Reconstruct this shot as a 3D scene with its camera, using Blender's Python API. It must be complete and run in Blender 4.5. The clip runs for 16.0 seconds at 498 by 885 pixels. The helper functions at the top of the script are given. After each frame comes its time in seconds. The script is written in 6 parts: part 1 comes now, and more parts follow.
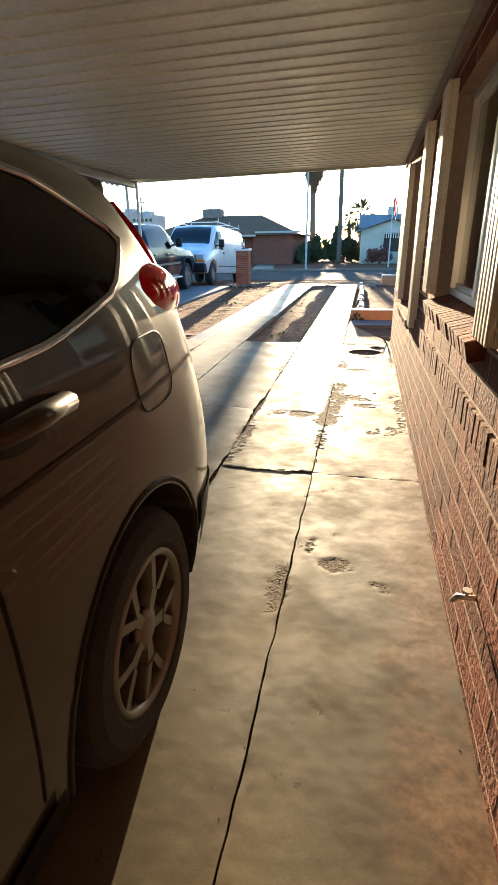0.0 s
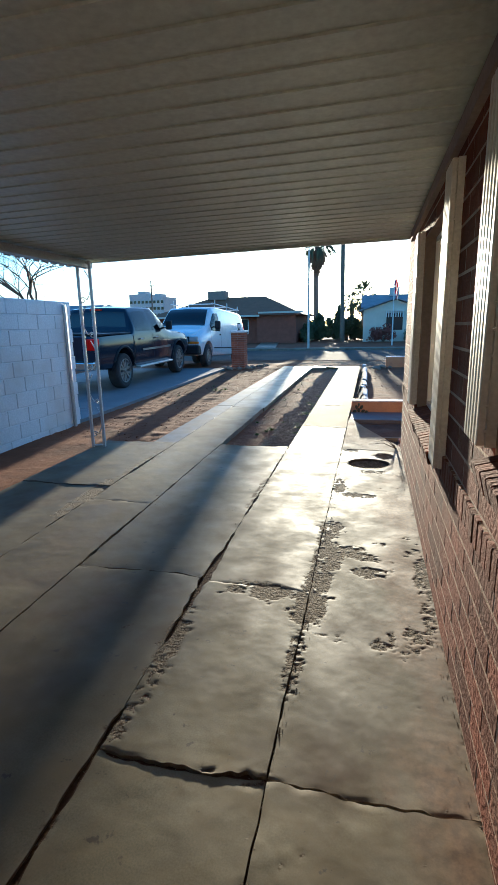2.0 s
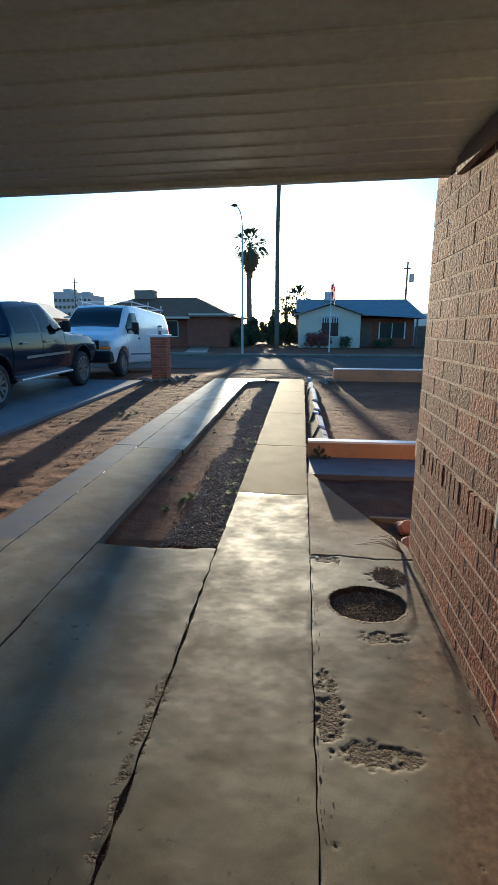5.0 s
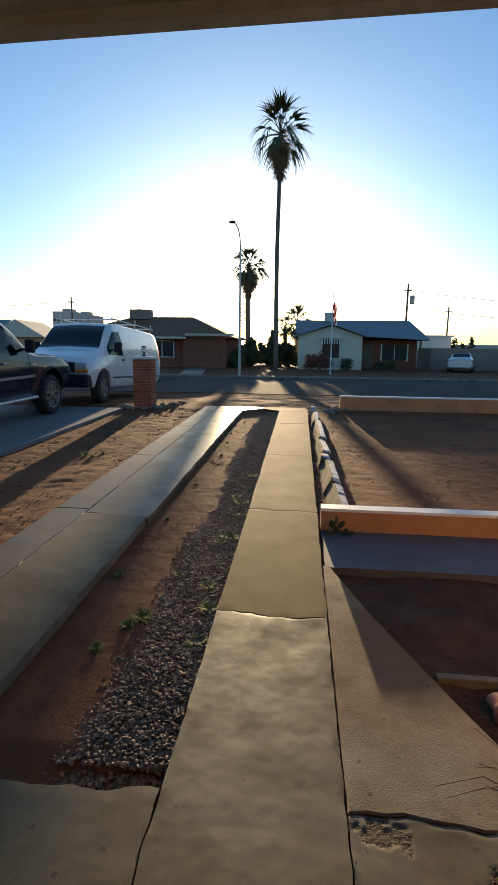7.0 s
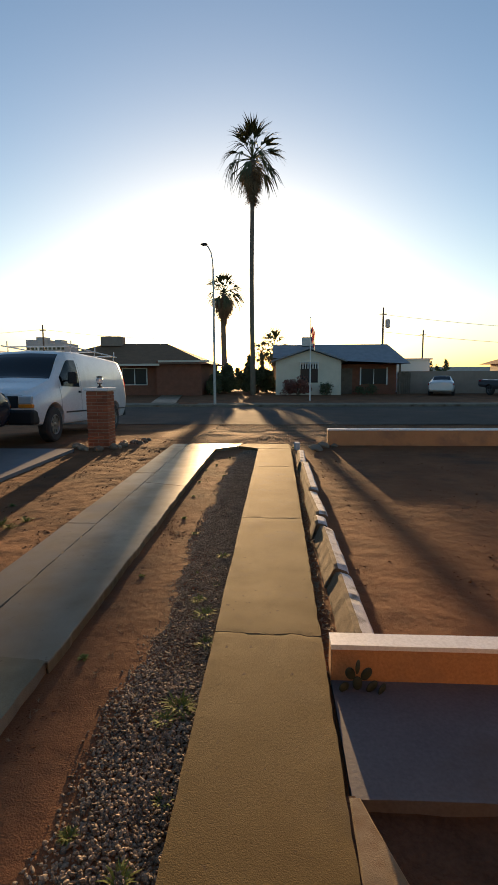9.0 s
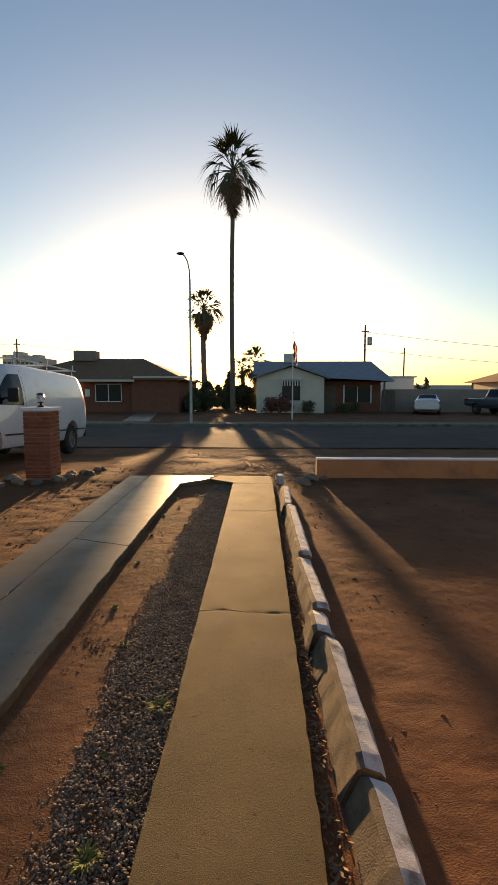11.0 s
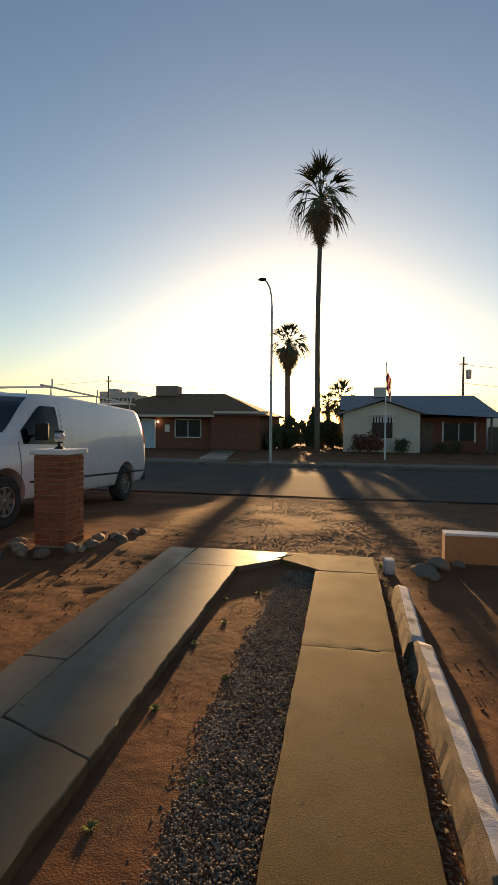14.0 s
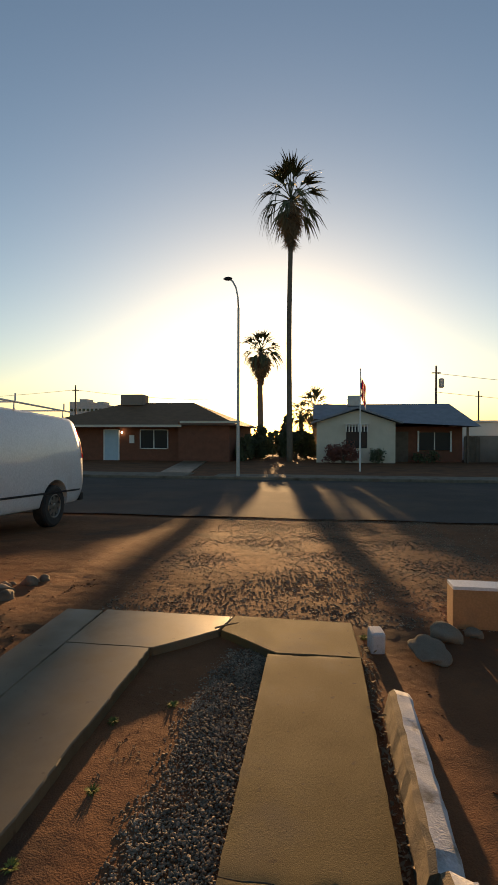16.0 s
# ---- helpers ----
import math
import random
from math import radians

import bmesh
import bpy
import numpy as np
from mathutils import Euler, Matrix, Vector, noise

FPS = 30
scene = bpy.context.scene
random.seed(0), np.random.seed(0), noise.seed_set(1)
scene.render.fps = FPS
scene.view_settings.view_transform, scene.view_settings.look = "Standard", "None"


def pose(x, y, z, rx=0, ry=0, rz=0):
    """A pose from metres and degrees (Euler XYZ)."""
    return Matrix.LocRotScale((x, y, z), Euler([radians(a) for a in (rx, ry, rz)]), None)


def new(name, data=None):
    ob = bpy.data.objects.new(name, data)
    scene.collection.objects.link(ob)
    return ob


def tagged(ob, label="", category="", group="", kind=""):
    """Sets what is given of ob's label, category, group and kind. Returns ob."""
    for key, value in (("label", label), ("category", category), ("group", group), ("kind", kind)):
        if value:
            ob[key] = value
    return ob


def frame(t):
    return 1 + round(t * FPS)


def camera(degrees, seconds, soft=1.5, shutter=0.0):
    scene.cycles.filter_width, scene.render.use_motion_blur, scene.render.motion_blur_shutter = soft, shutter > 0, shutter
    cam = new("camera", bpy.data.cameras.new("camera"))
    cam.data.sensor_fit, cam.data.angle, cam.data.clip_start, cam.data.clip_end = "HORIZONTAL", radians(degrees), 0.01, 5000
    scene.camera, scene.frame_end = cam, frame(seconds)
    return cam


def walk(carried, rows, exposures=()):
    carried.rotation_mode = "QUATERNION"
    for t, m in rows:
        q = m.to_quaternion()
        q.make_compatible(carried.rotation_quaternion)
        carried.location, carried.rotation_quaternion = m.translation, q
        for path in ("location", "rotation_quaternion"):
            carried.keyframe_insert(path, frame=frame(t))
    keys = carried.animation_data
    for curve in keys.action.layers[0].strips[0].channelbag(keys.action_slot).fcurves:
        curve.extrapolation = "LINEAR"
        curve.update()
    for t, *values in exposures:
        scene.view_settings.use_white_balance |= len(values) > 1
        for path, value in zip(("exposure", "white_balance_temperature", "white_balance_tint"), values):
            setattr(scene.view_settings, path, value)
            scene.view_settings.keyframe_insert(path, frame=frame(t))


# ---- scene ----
cam = camera(53.0, 16.0)
METRES, EYE, TILT, LEAN, TURN = 13.636, 1.5, 0.0, 0.0, 12.8
ROWS = [
    (0.0, 0.0, 0.0, 0.0, -0.29, -21.23, 0.74),
    (0.5, 0.0066, 0.0272, 0.001, -2.81, -20.99, 1.44),
    (1.0, 0.0172, 0.0552, 0.0025, -2.95, -19.36, 1.64),
    (1.5, 0.0231, 0.0872, 0.0051, -0.25, -16.89, 1.25),
    (2.0, 0.0289, 0.1168, 0.0075, 0.61, -13.04, 1.12),
    (2.5, 0.0299, 0.1491, 0.0059, 1.79, -13.64, -0.69),
    (3.0, 0.0317, 0.1841, 0.0061, 0.25, -14.61, -1.29),
    (3.5, 0.0356, 0.216, 0.0069, 0.51, -14.77, -1.18),
    (4.0, 0.0388, 0.249, 0.0084, -3.95, -14.76, -0.69),
    (6.5, 0.0596, 0.403, 0.0124, -7.67, -10.04, -0.17),
    (7.0, 0.0649, 0.4334, 0.0127, -7.0, -10.55, -0.64),
    (7.5, 0.0674, 0.4626, 0.0134, -6.27, -9.89, -1.21),
    (8.0, 0.0758, 0.4922, 0.0133, -7.86, -9.97, 0.5),
    (8.5, 0.0825, 0.5209, 0.0146, -8.77, -9.34, 0.21),
    (9.0, 0.0866, 0.5499, 0.0172, -9.56, -7.72, 0.3),
    (11.5, 0.1242, 0.7034, 0.0192, -11.79, -5.07, -0.2),
    (12.0, 0.1304, 0.7334, 0.02, -7.44, -4.16, -0.58),
    (12.5, 0.1341, 0.7635, 0.0211, -6.69, -4.16, -0.97),
    (13.0, 0.1405, 0.7949, 0.0216, -3.95, -1.74, -0.6),
    (13.5, 0.143, 0.8271, 0.0217, -3.71, -1.81, -1.52),
    (14.0, 0.1491, 0.8582, 0.0212, -2.04, -1.79, -0.51),
    (14.5, 0.155, 0.8882, 0.0215, -0.83, -0.9, -0.88),
    (15.0, 0.1641, 0.9198, 0.0212, -2.92, -0.34, 1.29),
    (15.5, 0.1745, 0.9499, 0.0215, -3.44, -0.43, 0.83),
    (16.0, 0.1817, 0.9794, 0.0216, -4.91, -0.6, -0.18),
]
walk(cam, [(t, pose(0, 0, EYE, TILT, LEAN, TURN) @ pose(METRES * x, METRES * y, METRES * z, 90 + pitch, roll, yaw)) for t, x, y, z, yaw, pitch, roll in ROWS],
     exposures=[(0, 2.9, 5500, 2), (1.5, 2.25, 4550, -2), (3.5, 2.1, 4550, -2), (7, 1.34, 5950, 4), (9, 1.33, 7600, 12), (12.5, 1.18, 8600, 15), (16, 1.07, 8900, 15)])


# ---- light ----
SUN_AZ, SUN_EL = radians(5.2), radians(5.5)      # left of straight ahead, above the horizon
to_sun = Vector((-math.sin(SUN_AZ) * math.cos(SUN_EL), math.cos(SUN_AZ) * math.cos(SUN_EL), math.sin(SUN_EL)))
world = bpy.data.worlds.new("sky")
scene.world = world
world.use_nodes = True
wn, wl = world.node_tree.nodes, world.node_tree.links
sky = wn.new("ShaderNodeTexSky")
sky.sky_type, sky.sun_disc = "NISHITA", False
sky.sun_elevation, sky.sun_rotation = SUN_EL, -SUN_AZ
sky.air_density, sky.dust_density, sky.ozone_density = 1.0, 0.8, 3.2
wl.new(sky.outputs[0], wn["Background"].inputs[0])
wn["Background"].inputs[1].default_value = 0.11
sun = new("sun", bpy.data.lights.new("sun", "SUN"))
sun.data.energy, sun.data.angle, sun.data.color = 5.0, radians(0.6), (1.0, 0.68, 0.38)
sun.matrix_world = Matrix.Translation((0, 0, 30)) @ to_sun.to_track_quat("Z", "Y").to_matrix().to_4x4()


# ---- materials ----
def mat(name, a, b, scale=3.0, rough=0.8, bump=0.2, grain=60.0, metal=0.0, stain=None, stain_scale=0.7, vary=0.0, coat=0.0, spec=0.5, stretch=(1, 1, 1), rough2=None, relief=0.006, speck=None, film=None, deep=0.45, worn=None, wave=0.0):
    """Two tones mixed by noise, an optional stain, a fine relief, and a shift of brightness from piece to piece."""
    m = bpy.data.materials.new(name)
    m.use_nodes = True
    n, l = m.node_tree.nodes, m.node_tree.links
    p = n["Principled BSDF"]
    geo = n.new("ShaderNodeNewGeometry")
    mp = n.new("ShaderNodeMapping")
    mp.inputs["Scale"].default_value = stretch
    l.new(geo.outputs["Position"], mp.inputs["Vector"])

    def noise_at(s, detail=5.0, lo=0.35, hi=0.65):
        t = n.new("ShaderNodeTexNoise")
        t.inputs["Scale"].default_value, t.inputs["Detail"].default_value, t.inputs["Roughness"].default_value = s, detail, 0.6
        l.new(mp.outputs[0], t.inputs["Vector"])
        r = n.new("ShaderNodeMapRange")
        r.inputs[1].default_value, r.inputs[2].default_value = lo, hi
        l.new(t.outputs["Fac"], r.inputs[0])
        return r.outputs[0]

    def mix(f, x, y, kind="MIX"):
        k = n.new("ShaderNodeMix")
        k.data_type, k.blend_type = "RGBA", kind
        for s, v in ((k.inputs[0], f), (k.inputs[6], x), (k.inputs[7], y)):
            if isinstance(v, (int, float)):
                s.default_value = v
            elif isinstance(v, tuple):
                s.default_value = (*v, 1)
            else:
                l.new(v, s)
        return k.outputs[2]

    col = mix(noise_at(scale), a, b)
    g = noise_at(grain, 3.0, 0.3, 0.7)
    col = mix(0.25, col, mix(g, tuple(c * 0.55 for c in a), tuple(min(1, c * 1.35) for c in b)))
    if film:
        col = mix(noise_at(4.3, 7.0, 0.47, 0.70), col, film)
        col = mix(noise_at(0.75, 4.0, 0.37, 0.60), col, (deep * film[0], 0.95 * deep * film[1], 0.85 * deep * film[2]))
    if stain:
        col = mix(noise_at(stain_scale, 6.0, 0.52, 0.68), col, stain)
    if speck:
        col = mix(noise_at(17.0, 4.0, 0.66, 0.72), col, speck)
    if vary:
        oi = n.new("ShaderNodeObjectInfo")
        isl = n.new("ShaderNodeNewGeometry")
        add = n.new("ShaderNodeMath")
        add.operation = "ADD"
        l.new(oi.outputs["Random"], add.inputs[0])
        l.new(isl.outputs["Random Per Island"], add.inputs[1])
        fr = n.new("ShaderNodeMath")
        fr.operation = "FRACT"
        l.new(add.outputs[0], fr.inputs[0])
        r = n.new("ShaderNodeMapRange")
        r.inputs[3].default_value, r.inputs[4].default_value = 1 - vary, 1 + vary
        l.new(fr.outputs[0], r.inputs[0])
        hs = n.new("ShaderNodeHueSaturation")
        l.new(r.outputs[0], hs.inputs["Value"])
        l.new(col, hs.inputs["Color"])
        col = hs.outputs[0]
    wf = None
    if worn:
        at = n.new("ShaderNodeAttribute")
        at.attribute_name = "wear"
        brk = n.new("ShaderNodeMapRange")
        brk.inputs[1].default_value, brk.inputs[2].default_value = 0.25, 0.7
        l.new(at.outputs["Fac"], brk.inputs[0])
        wf = brk.outputs[0]
        dirt_at = n.new("ShaderNodeAttribute")
        dirt_at.attribute_name = "dirt"
        col = mix(dirt_at.outputs["Fac"], col, mix(noise_at(34, 5.0, 0.35, 0.65), (0.10, 0.055, 0.026), (0.21, 0.125, 0.062)))
        col = mix(wf, col, mix(noise_at(95, 3.0, 0.35, 0.65), worn[0], worn[1]))
    l.new(col, p.inputs["Base Color"])
    p.inputs["Metallic"].default_value, p.inputs["Coat Weight"].default_value = metal, coat
    p.inputs["Specular IOR Level"].default_value = spec
    if coat:
        p.inputs["Coat Roughness"].default_value = 0.06
    if rough2 is None:
        p.inputs["Roughness"].default_value = rough
    else:
        r = n.new("ShaderNodeMapRange")
        r.inputs[3].default_value, r.inputs[4].default_value = rough, rough2
        l.new(noise_at(scale * 2.3), r.inputs[0])
        out = r.outputs[0]
        if wf:
            k = n.new("ShaderNodeMapRange")
            k.inputs[4].default_value = 0.95
            l.new(wf, k.inputs[0])
            l.new(out, k.inputs[3])
            out = k.outputs[0]
        l.new(out, p.inputs["Roughness"])
    if bump:
        bp = n.new("ShaderNodeBump")
        bp.inputs["Strength"].default_value, bp.inputs["Distance"].default_value = bump, relief
        l.new(g, bp.inputs["Height"])
        if wave:
            sw = n.new("ShaderNodeBump")
            sw.inputs["Strength"].default_value, sw.inputs["Distance"].default_value = 1.0, wave
            l.new(noise_at(5.0, 2.5, 0.2, 0.8), sw.inputs["Height"])
            l.new(sw.outputs[0], bp.inputs["Normal"])
        out = bp.outputs[0]
        if wf:
            br = n.new("ShaderNodeBump")
            br.inputs["Distance"].default_value = 0.006
            l.new(wf, br.inputs["Strength"])
            l.new(noise_at(70, 5.0, 0.25, 0.75), br.inputs["Height"])
            l.new(out, br.inputs["Normal"])
            out = br.outputs[0]
        l.new(out, p.inputs["Normal"])
    return m


def plain(name, col, rough=0.5, metal=0.0, coat=0.0, alpha=1.0, trans=0.0, emit=None, spec=0.5):
    m = bpy.data.materials.new(name)
    m.use_nodes = True
    p = m.node_tree.nodes["Principled BSDF"]
    p.inputs["Base Color"].default_value = (*col, 1)
    p.inputs["Roughness"].default_value, p.inputs["Metallic"].default_value = rough, metal
    p.inputs["Coat Weight"].default_value, p.inputs["Transmission Weight"].default_value = coat, trans
    p.inputs["Specular IOR Level"].default_value = spec
    if emit:
        p.inputs["Emission Color"].default_value, p.inputs["Emission Strength"].default_value = (*emit[0], 1), emit[1]
    return m


CONC = mat("sealed_concrete", (0.124, 0.104, 0.055), (0.236, 0.204, 0.128), 1.7, 0.60, 0.02, 160, speck=(0.06, 0.045, 0.03), stain=(0.080, 0.050, 0.022), stain_scale=1.6, vary=0.06, rough2=0.80, spec=0.38, film=(0.170, 0.132, 0.066), deep=0.42, worn=((0.045, 0.031, 0.018), (0.150, 0.108, 0.064)), wave=0.002)
TRACK = mat("track_concrete", (0.130, 0.091, 0.038), (0.205, 0.146, 0.064), 1.5, 0.80, 0.22, 230, spec=0.14, rough2=0.85, film=(0.18, 0.126, 0.052), deep=0.72, speck=(0.09, 0.06, 0.035), stain=(0.13, 0.095, 0.055), stain_scale=1.7, vary=0.04, wave=0.001, relief=0.005)
TRACK_SMOOTH = mat("smooth_track_concrete", (0.155, 0.120, 0.075), (0.24, 0.195, 0.13), 1.5, 0.42, 0.02, 170, spec=0.32, rough2=0.58, film=(0.175, 0.132, 0.077), deep=0.72, speck=(0.08, 0.055, 0.033), stain=(0.115, 0.085, 0.05), stain_scale=1.7, vary=0.04)
CONC_OLD = mat("broken_concrete", (0.145, 0.12, 0.09), (0.24, 0.205, 0.155), 5, 0.9, 0.35, 180, stain=(0.10, 0.075, 0.05), stain_scale=2.5, spec=0.15)
# dirt-stained slab concrete, its base tones lightened to stand for sunlight
DUSTY_LIT = mat("sunlit_dirty_concrete", (0.25, 0.205, 0.14), (0.35, 0.295, 0.21), 3.5, 0.80, 0.25, 210, rough2=0.92, stain=(0.17, 0.098, 0.05), stain_scale=3.4, spec=0.25, film=(0.27, 0.19, 0.11), deep=0.62, speck=(0.09, 0.06, 0.035), wave=0.003)
PAD = mat("painted_pad", (0.13, 0.13, 0.14), (0.175, 0.175, 0.185), 2, 0.7, 0.05, 60)
# pad paint again, darkened to hold the low wall's shade on the footing
PAD_SHADED = mat("shaded_painted_footing", (0.080, 0.078, 0.088), (0.112, 0.110, 0.120), 2, 0.75, 0.08, 60, stain=(0.07, 0.055, 0.045), stain_scale=1.5)
DIRT = mat("dirt", (0.140, 0.057, 0.028), (0.230, 0.100, 0.048), 1.1, 0.95, 0.30, 120, stain=(0.10, 0.052, 0.032), stain_scale=0.9, relief=0.010, wave=0.012, spec=0.1)
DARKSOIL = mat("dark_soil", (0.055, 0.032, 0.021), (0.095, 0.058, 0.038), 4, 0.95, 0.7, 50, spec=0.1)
ASPHALT = mat("asphalt", (0.048, 0.045, 0.042), (0.072, 0.067, 0.062), 0.8, 0.97, 0.4, 60, stain=(0.09, 0.075, 0.06), stain_scale=0.3, spec=0.15)
STONE = mat("gravel", (0.145, 0.105, 0.072), (0.30, 0.228, 0.162), 9, 0.85, 0.3, 120, vary=0.45, spec=0.25)
BRICK = mat("house_brick", (0.100, 0.032, 0.017), (0.175, 0.057, 0.031), 6, 0.92, 0.7, 55, stain=(0.125, 0.062, 0.04), stain_scale=3.0, vary=0.3, spec=0.12)
MORTAR = mat("mortar", (0.30, 0.205, 0.145), (0.40, 0.285, 0.21), 8, 0.95, 0.5, 80, spec=0.12)
PILLAR_BRICK = mat("pillar_brick", (0.27, 0.085, 0.045), (0.37, 0.13, 0.07), 7, 0.9, 0.5, 60, vary=0.18, spec=0.15)
WHITE_BLOCK = mat("white_painted_block", (0.78, 0.79, 0.80), (0.86, 0.87, 0.88), 2, 0.75, 0.35, 45, stain=(0.68, 0.66, 0.63), stain_scale=1.0, vary=0.03)
WHITE = mat("white_paint", (0.72, 0.70, 0.66), (0.82, 0.80, 0.76), 5, 0.5, 0.1, 60)
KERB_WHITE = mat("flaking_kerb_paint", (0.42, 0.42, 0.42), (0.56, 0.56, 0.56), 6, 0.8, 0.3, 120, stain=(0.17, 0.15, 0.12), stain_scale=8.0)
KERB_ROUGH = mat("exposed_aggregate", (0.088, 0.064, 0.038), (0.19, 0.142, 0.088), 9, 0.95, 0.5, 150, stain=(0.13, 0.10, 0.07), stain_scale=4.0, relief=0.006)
CREAM = mat("cream_trim", (0.70, 0.62, 0.50), (0.80, 0.72, 0.60), 5, 0.42, 0.08, 60)
CEIL = mat("ceiling_metal", (0.45, 0.49, 0.43), (0.53, 0.57, 0.49), 1.2, 0.38, 0.03, 30)
ORANGE = mat("orange_paint", (0.42, 0.195, 0.08), (0.50, 0.25, 0.11), 3, 0.8, 0.25, 60, stain=(0.30, 0.15, 0.08), stain_scale=2)
IRON = mat("painted_iron", (0.52, 0.52, 0.54), (0.62, 0.62, 0.62), 8, 0.45, 0.1, 60, metal=0.2)
STUCCO = mat("cream_stucco", (0.62, 0.55, 0.43), (0.70, 0.62, 0.50), 2, 0.9, 0.4, 40)
RED_WALL = mat("red_brick_wall", (0.18, 0.062, 0.034), (0.24, 0.084, 0.048), 3, 0.85, 0.3, 20)
SHINGLE = mat("brown_shingle", (0.16, 0.074, 0.032), (0.22, 0.108, 0.05), 2, 0.9, 0.5, 14)
GREY_SHINGLE = mat("grey_shingle", (0.20, 0.215, 0.24), (0.27, 0.285, 0.31), 2, 0.85, 0.4, 14)
BARK = mat("palm_bark", (0.13, 0.10, 0.075), (0.21, 0.165, 0.12), 3, 0.95, 0.8, 14)
FROND = mat("palm_leaf", (0.045, 0.06, 0.022), (0.085, 0.10, 0.04), 2, 0.6, 0.1, 30, vary=0.25)
DEAD = mat("dead_leaf", (0.17, 0.115, 0.065), (0.24, 0.17, 0.10), 2, 0.9, 0.2, 30)
LEAF = mat("shrub_leaf", (0.045, 0.060, 0.022), (0.09, 0.10, 0.04), 2, 0.7, 0.1, 30, vary=0.3)
WEED = mat("weed_leaf", (0.10, 0.125, 0.03), (0.17, 0.19, 0.05), 3, 0.8, 0.1, 30, vary=0.3, spec=0.15)
RUST_LEAF = mat("rust_leaf", (0.16, 0.045, 0.03), (0.24, 0.08, 0.05), 2, 0.7, 0.1, 30, vary=0.3)
TWIG = mat("twig", (0.13, 0.09, 0.06), (0.20, 0.145, 0.10), 4, 0.9, 0.3, 40)
WOOD = mat("weathered_wood", (0.12, 0.085, 0.06), (0.18, 0.13, 0.095), 3, 0.85, 0.4, 40)
TAN_WALL = mat("tan_block", (0.26, 0.19, 0.15), (0.32, 0.24, 0.19), 2, 0.9, 0.3, 30)
CARPAINT = plain("olive_grey_paint", (0.060, 0.052, 0.040), 0.42, 0.3, 0.6, spec=0.15)
SCREEN = plain("insect_screen", (0.50, 0.50, 0.53), 0.7, alpha=0.55)
TRUCKPAINT = plain("charcoal_paint", (0.010, 0.017, 0.032), 0.12, 0.0, 0.0, spec=0.35)
VANPAINT = mat("white_van_paint", (0.66, 0.68, 0.70), (0.72, 0.73, 0.74), 1.5, 0.35, 0.0, 30, coat=0.6, stain=(0.60, 0.60, 0.60), stain_scale=1.2)
GREYPAINT = plain("grey_car_paint", (0.10, 0.10, 0.11), 0.35, 0.6, 1.0)
SILVER = plain("silver_white_paint", (0.62, 0.63, 0.64), 0.35, 0.2, 1.0)
TINT = plain("tinted_glass", (0.008, 0.010, 0.012), 0.04, 0.0, 0.0, spec=0.6)
FAR_GLASS = plain("far_window_glass", (0.022, 0.026, 0.030), 0.25, spec=0.2)
CLEAR = plain("window_glass", (0.75, 0.82, 0.82), 0.02, trans=1.0)
RUBBER = mat("rubber", (0.018, 0.018, 0.018), (0.032, 0.031, 0.03), 8, 0.85, 0.3, 80)
BLACK = plain("black_plastic", (0.016, 0.016, 0.017), 0.6, spec=0.25)
ALLOY = plain("alloy", (0.24, 0.225, 0.21), 0.4, 0.85)
CHROME = plain("chrome", (0.55, 0.55, 0.56), 0.16, 1.0)
ALU = plain("aluminium", (0.62, 0.60, 0.57), 0.35, 0.8)
REDLAMP = plain("red_lamp", (0.55, 0.004, 0.003), 0.06, 0.0, 0.0, spec=0.3)
AMBER = plain("amber_lamp", (0.75, 0.22, 0.02), 0.2, 0.0, 1.0)
LENS = plain("lamp_lens", (0.55, 0.55, 0.56), 0.1, 0.3, 1.0)
# near-black wall colour carries the dimness of the unlit room
DARK = mat("dimmed_interior", (0.05, 0.04, 0.035), (0.08, 0.065, 0.05), 2, 0.9, 0.1, 20)
BLUE_DOOR = mat("pale_blue_door", (0.38, 0.52, 0.60), (0.44, 0.58, 0.66), 3, 0.6, 0.05, 40)
CONCRETE_FAR = mat("far_plaster", (0.48, 0.45, 0.43), (0.55, 0.52, 0.49), 0.2, 0.9, 0.0, 2)
GALV = mat("galvanised", (0.40, 0.40, 0.39), (0.50, 0.50, 0.48), 4, 0.5, 0.1, 40, metal=0.5)
PORCH = plain("porch_bulb", (0.9, 0.9, 0.85), 0.4, emit=((1.0, 0.9, 0.7), 6.0))
FLAG_RED = plain("flag_red", (0.45, 0.03, 0.04), 0.8)
FLAG_BLUE = plain("flag_blue", (0.03, 0.04, 0.16), 0.8)
MAROON = mat("dark_red_rock", (0.20, 0.075, 0.05), (0.32, 0.15, 0.10), 5, 0.9, 0.7, 40, stain=(0.30, 0.22, 0.16), stain_scale=9, vary=0.3)
CACTUS = mat("cactus", (0.018, 0.024, 0.012), (0.03, 0.038, 0.018), 5, 0.7, 0.2, 50)


# ---- building helpers ----
def part(name, bm, material, parent=None, label="", smooth=False, m=None):
    """One mesh object from a bmesh (or a ready mesh), under a thing or part."""
    if isinstance(bm, bpy.types.Mesh):
        me = bm
    else:
        me = bpy.data.meshes.new(name)
        bm.to_mesh(me)
        bm.free()
        if smooth:
            me.polygons.foreach_set("use_smooth", [True] * len(me.polygons))
    if not me.materials:
        me.materials.append(material)
    ob = new(name, me)
    if m is not None:
        ob.matrix_basis = m
    if parent is not None:
        ob.parent = parent
    if label:
        ob["label"] = label
    return ob


def thing(name, label, category, m=None, group="", kind=""):
    ob = new(name)
    ob.empty_display_size = 0.1
    if m is not None:
        ob.matrix_basis = m
    return tagged(ob, label, category, group, kind)


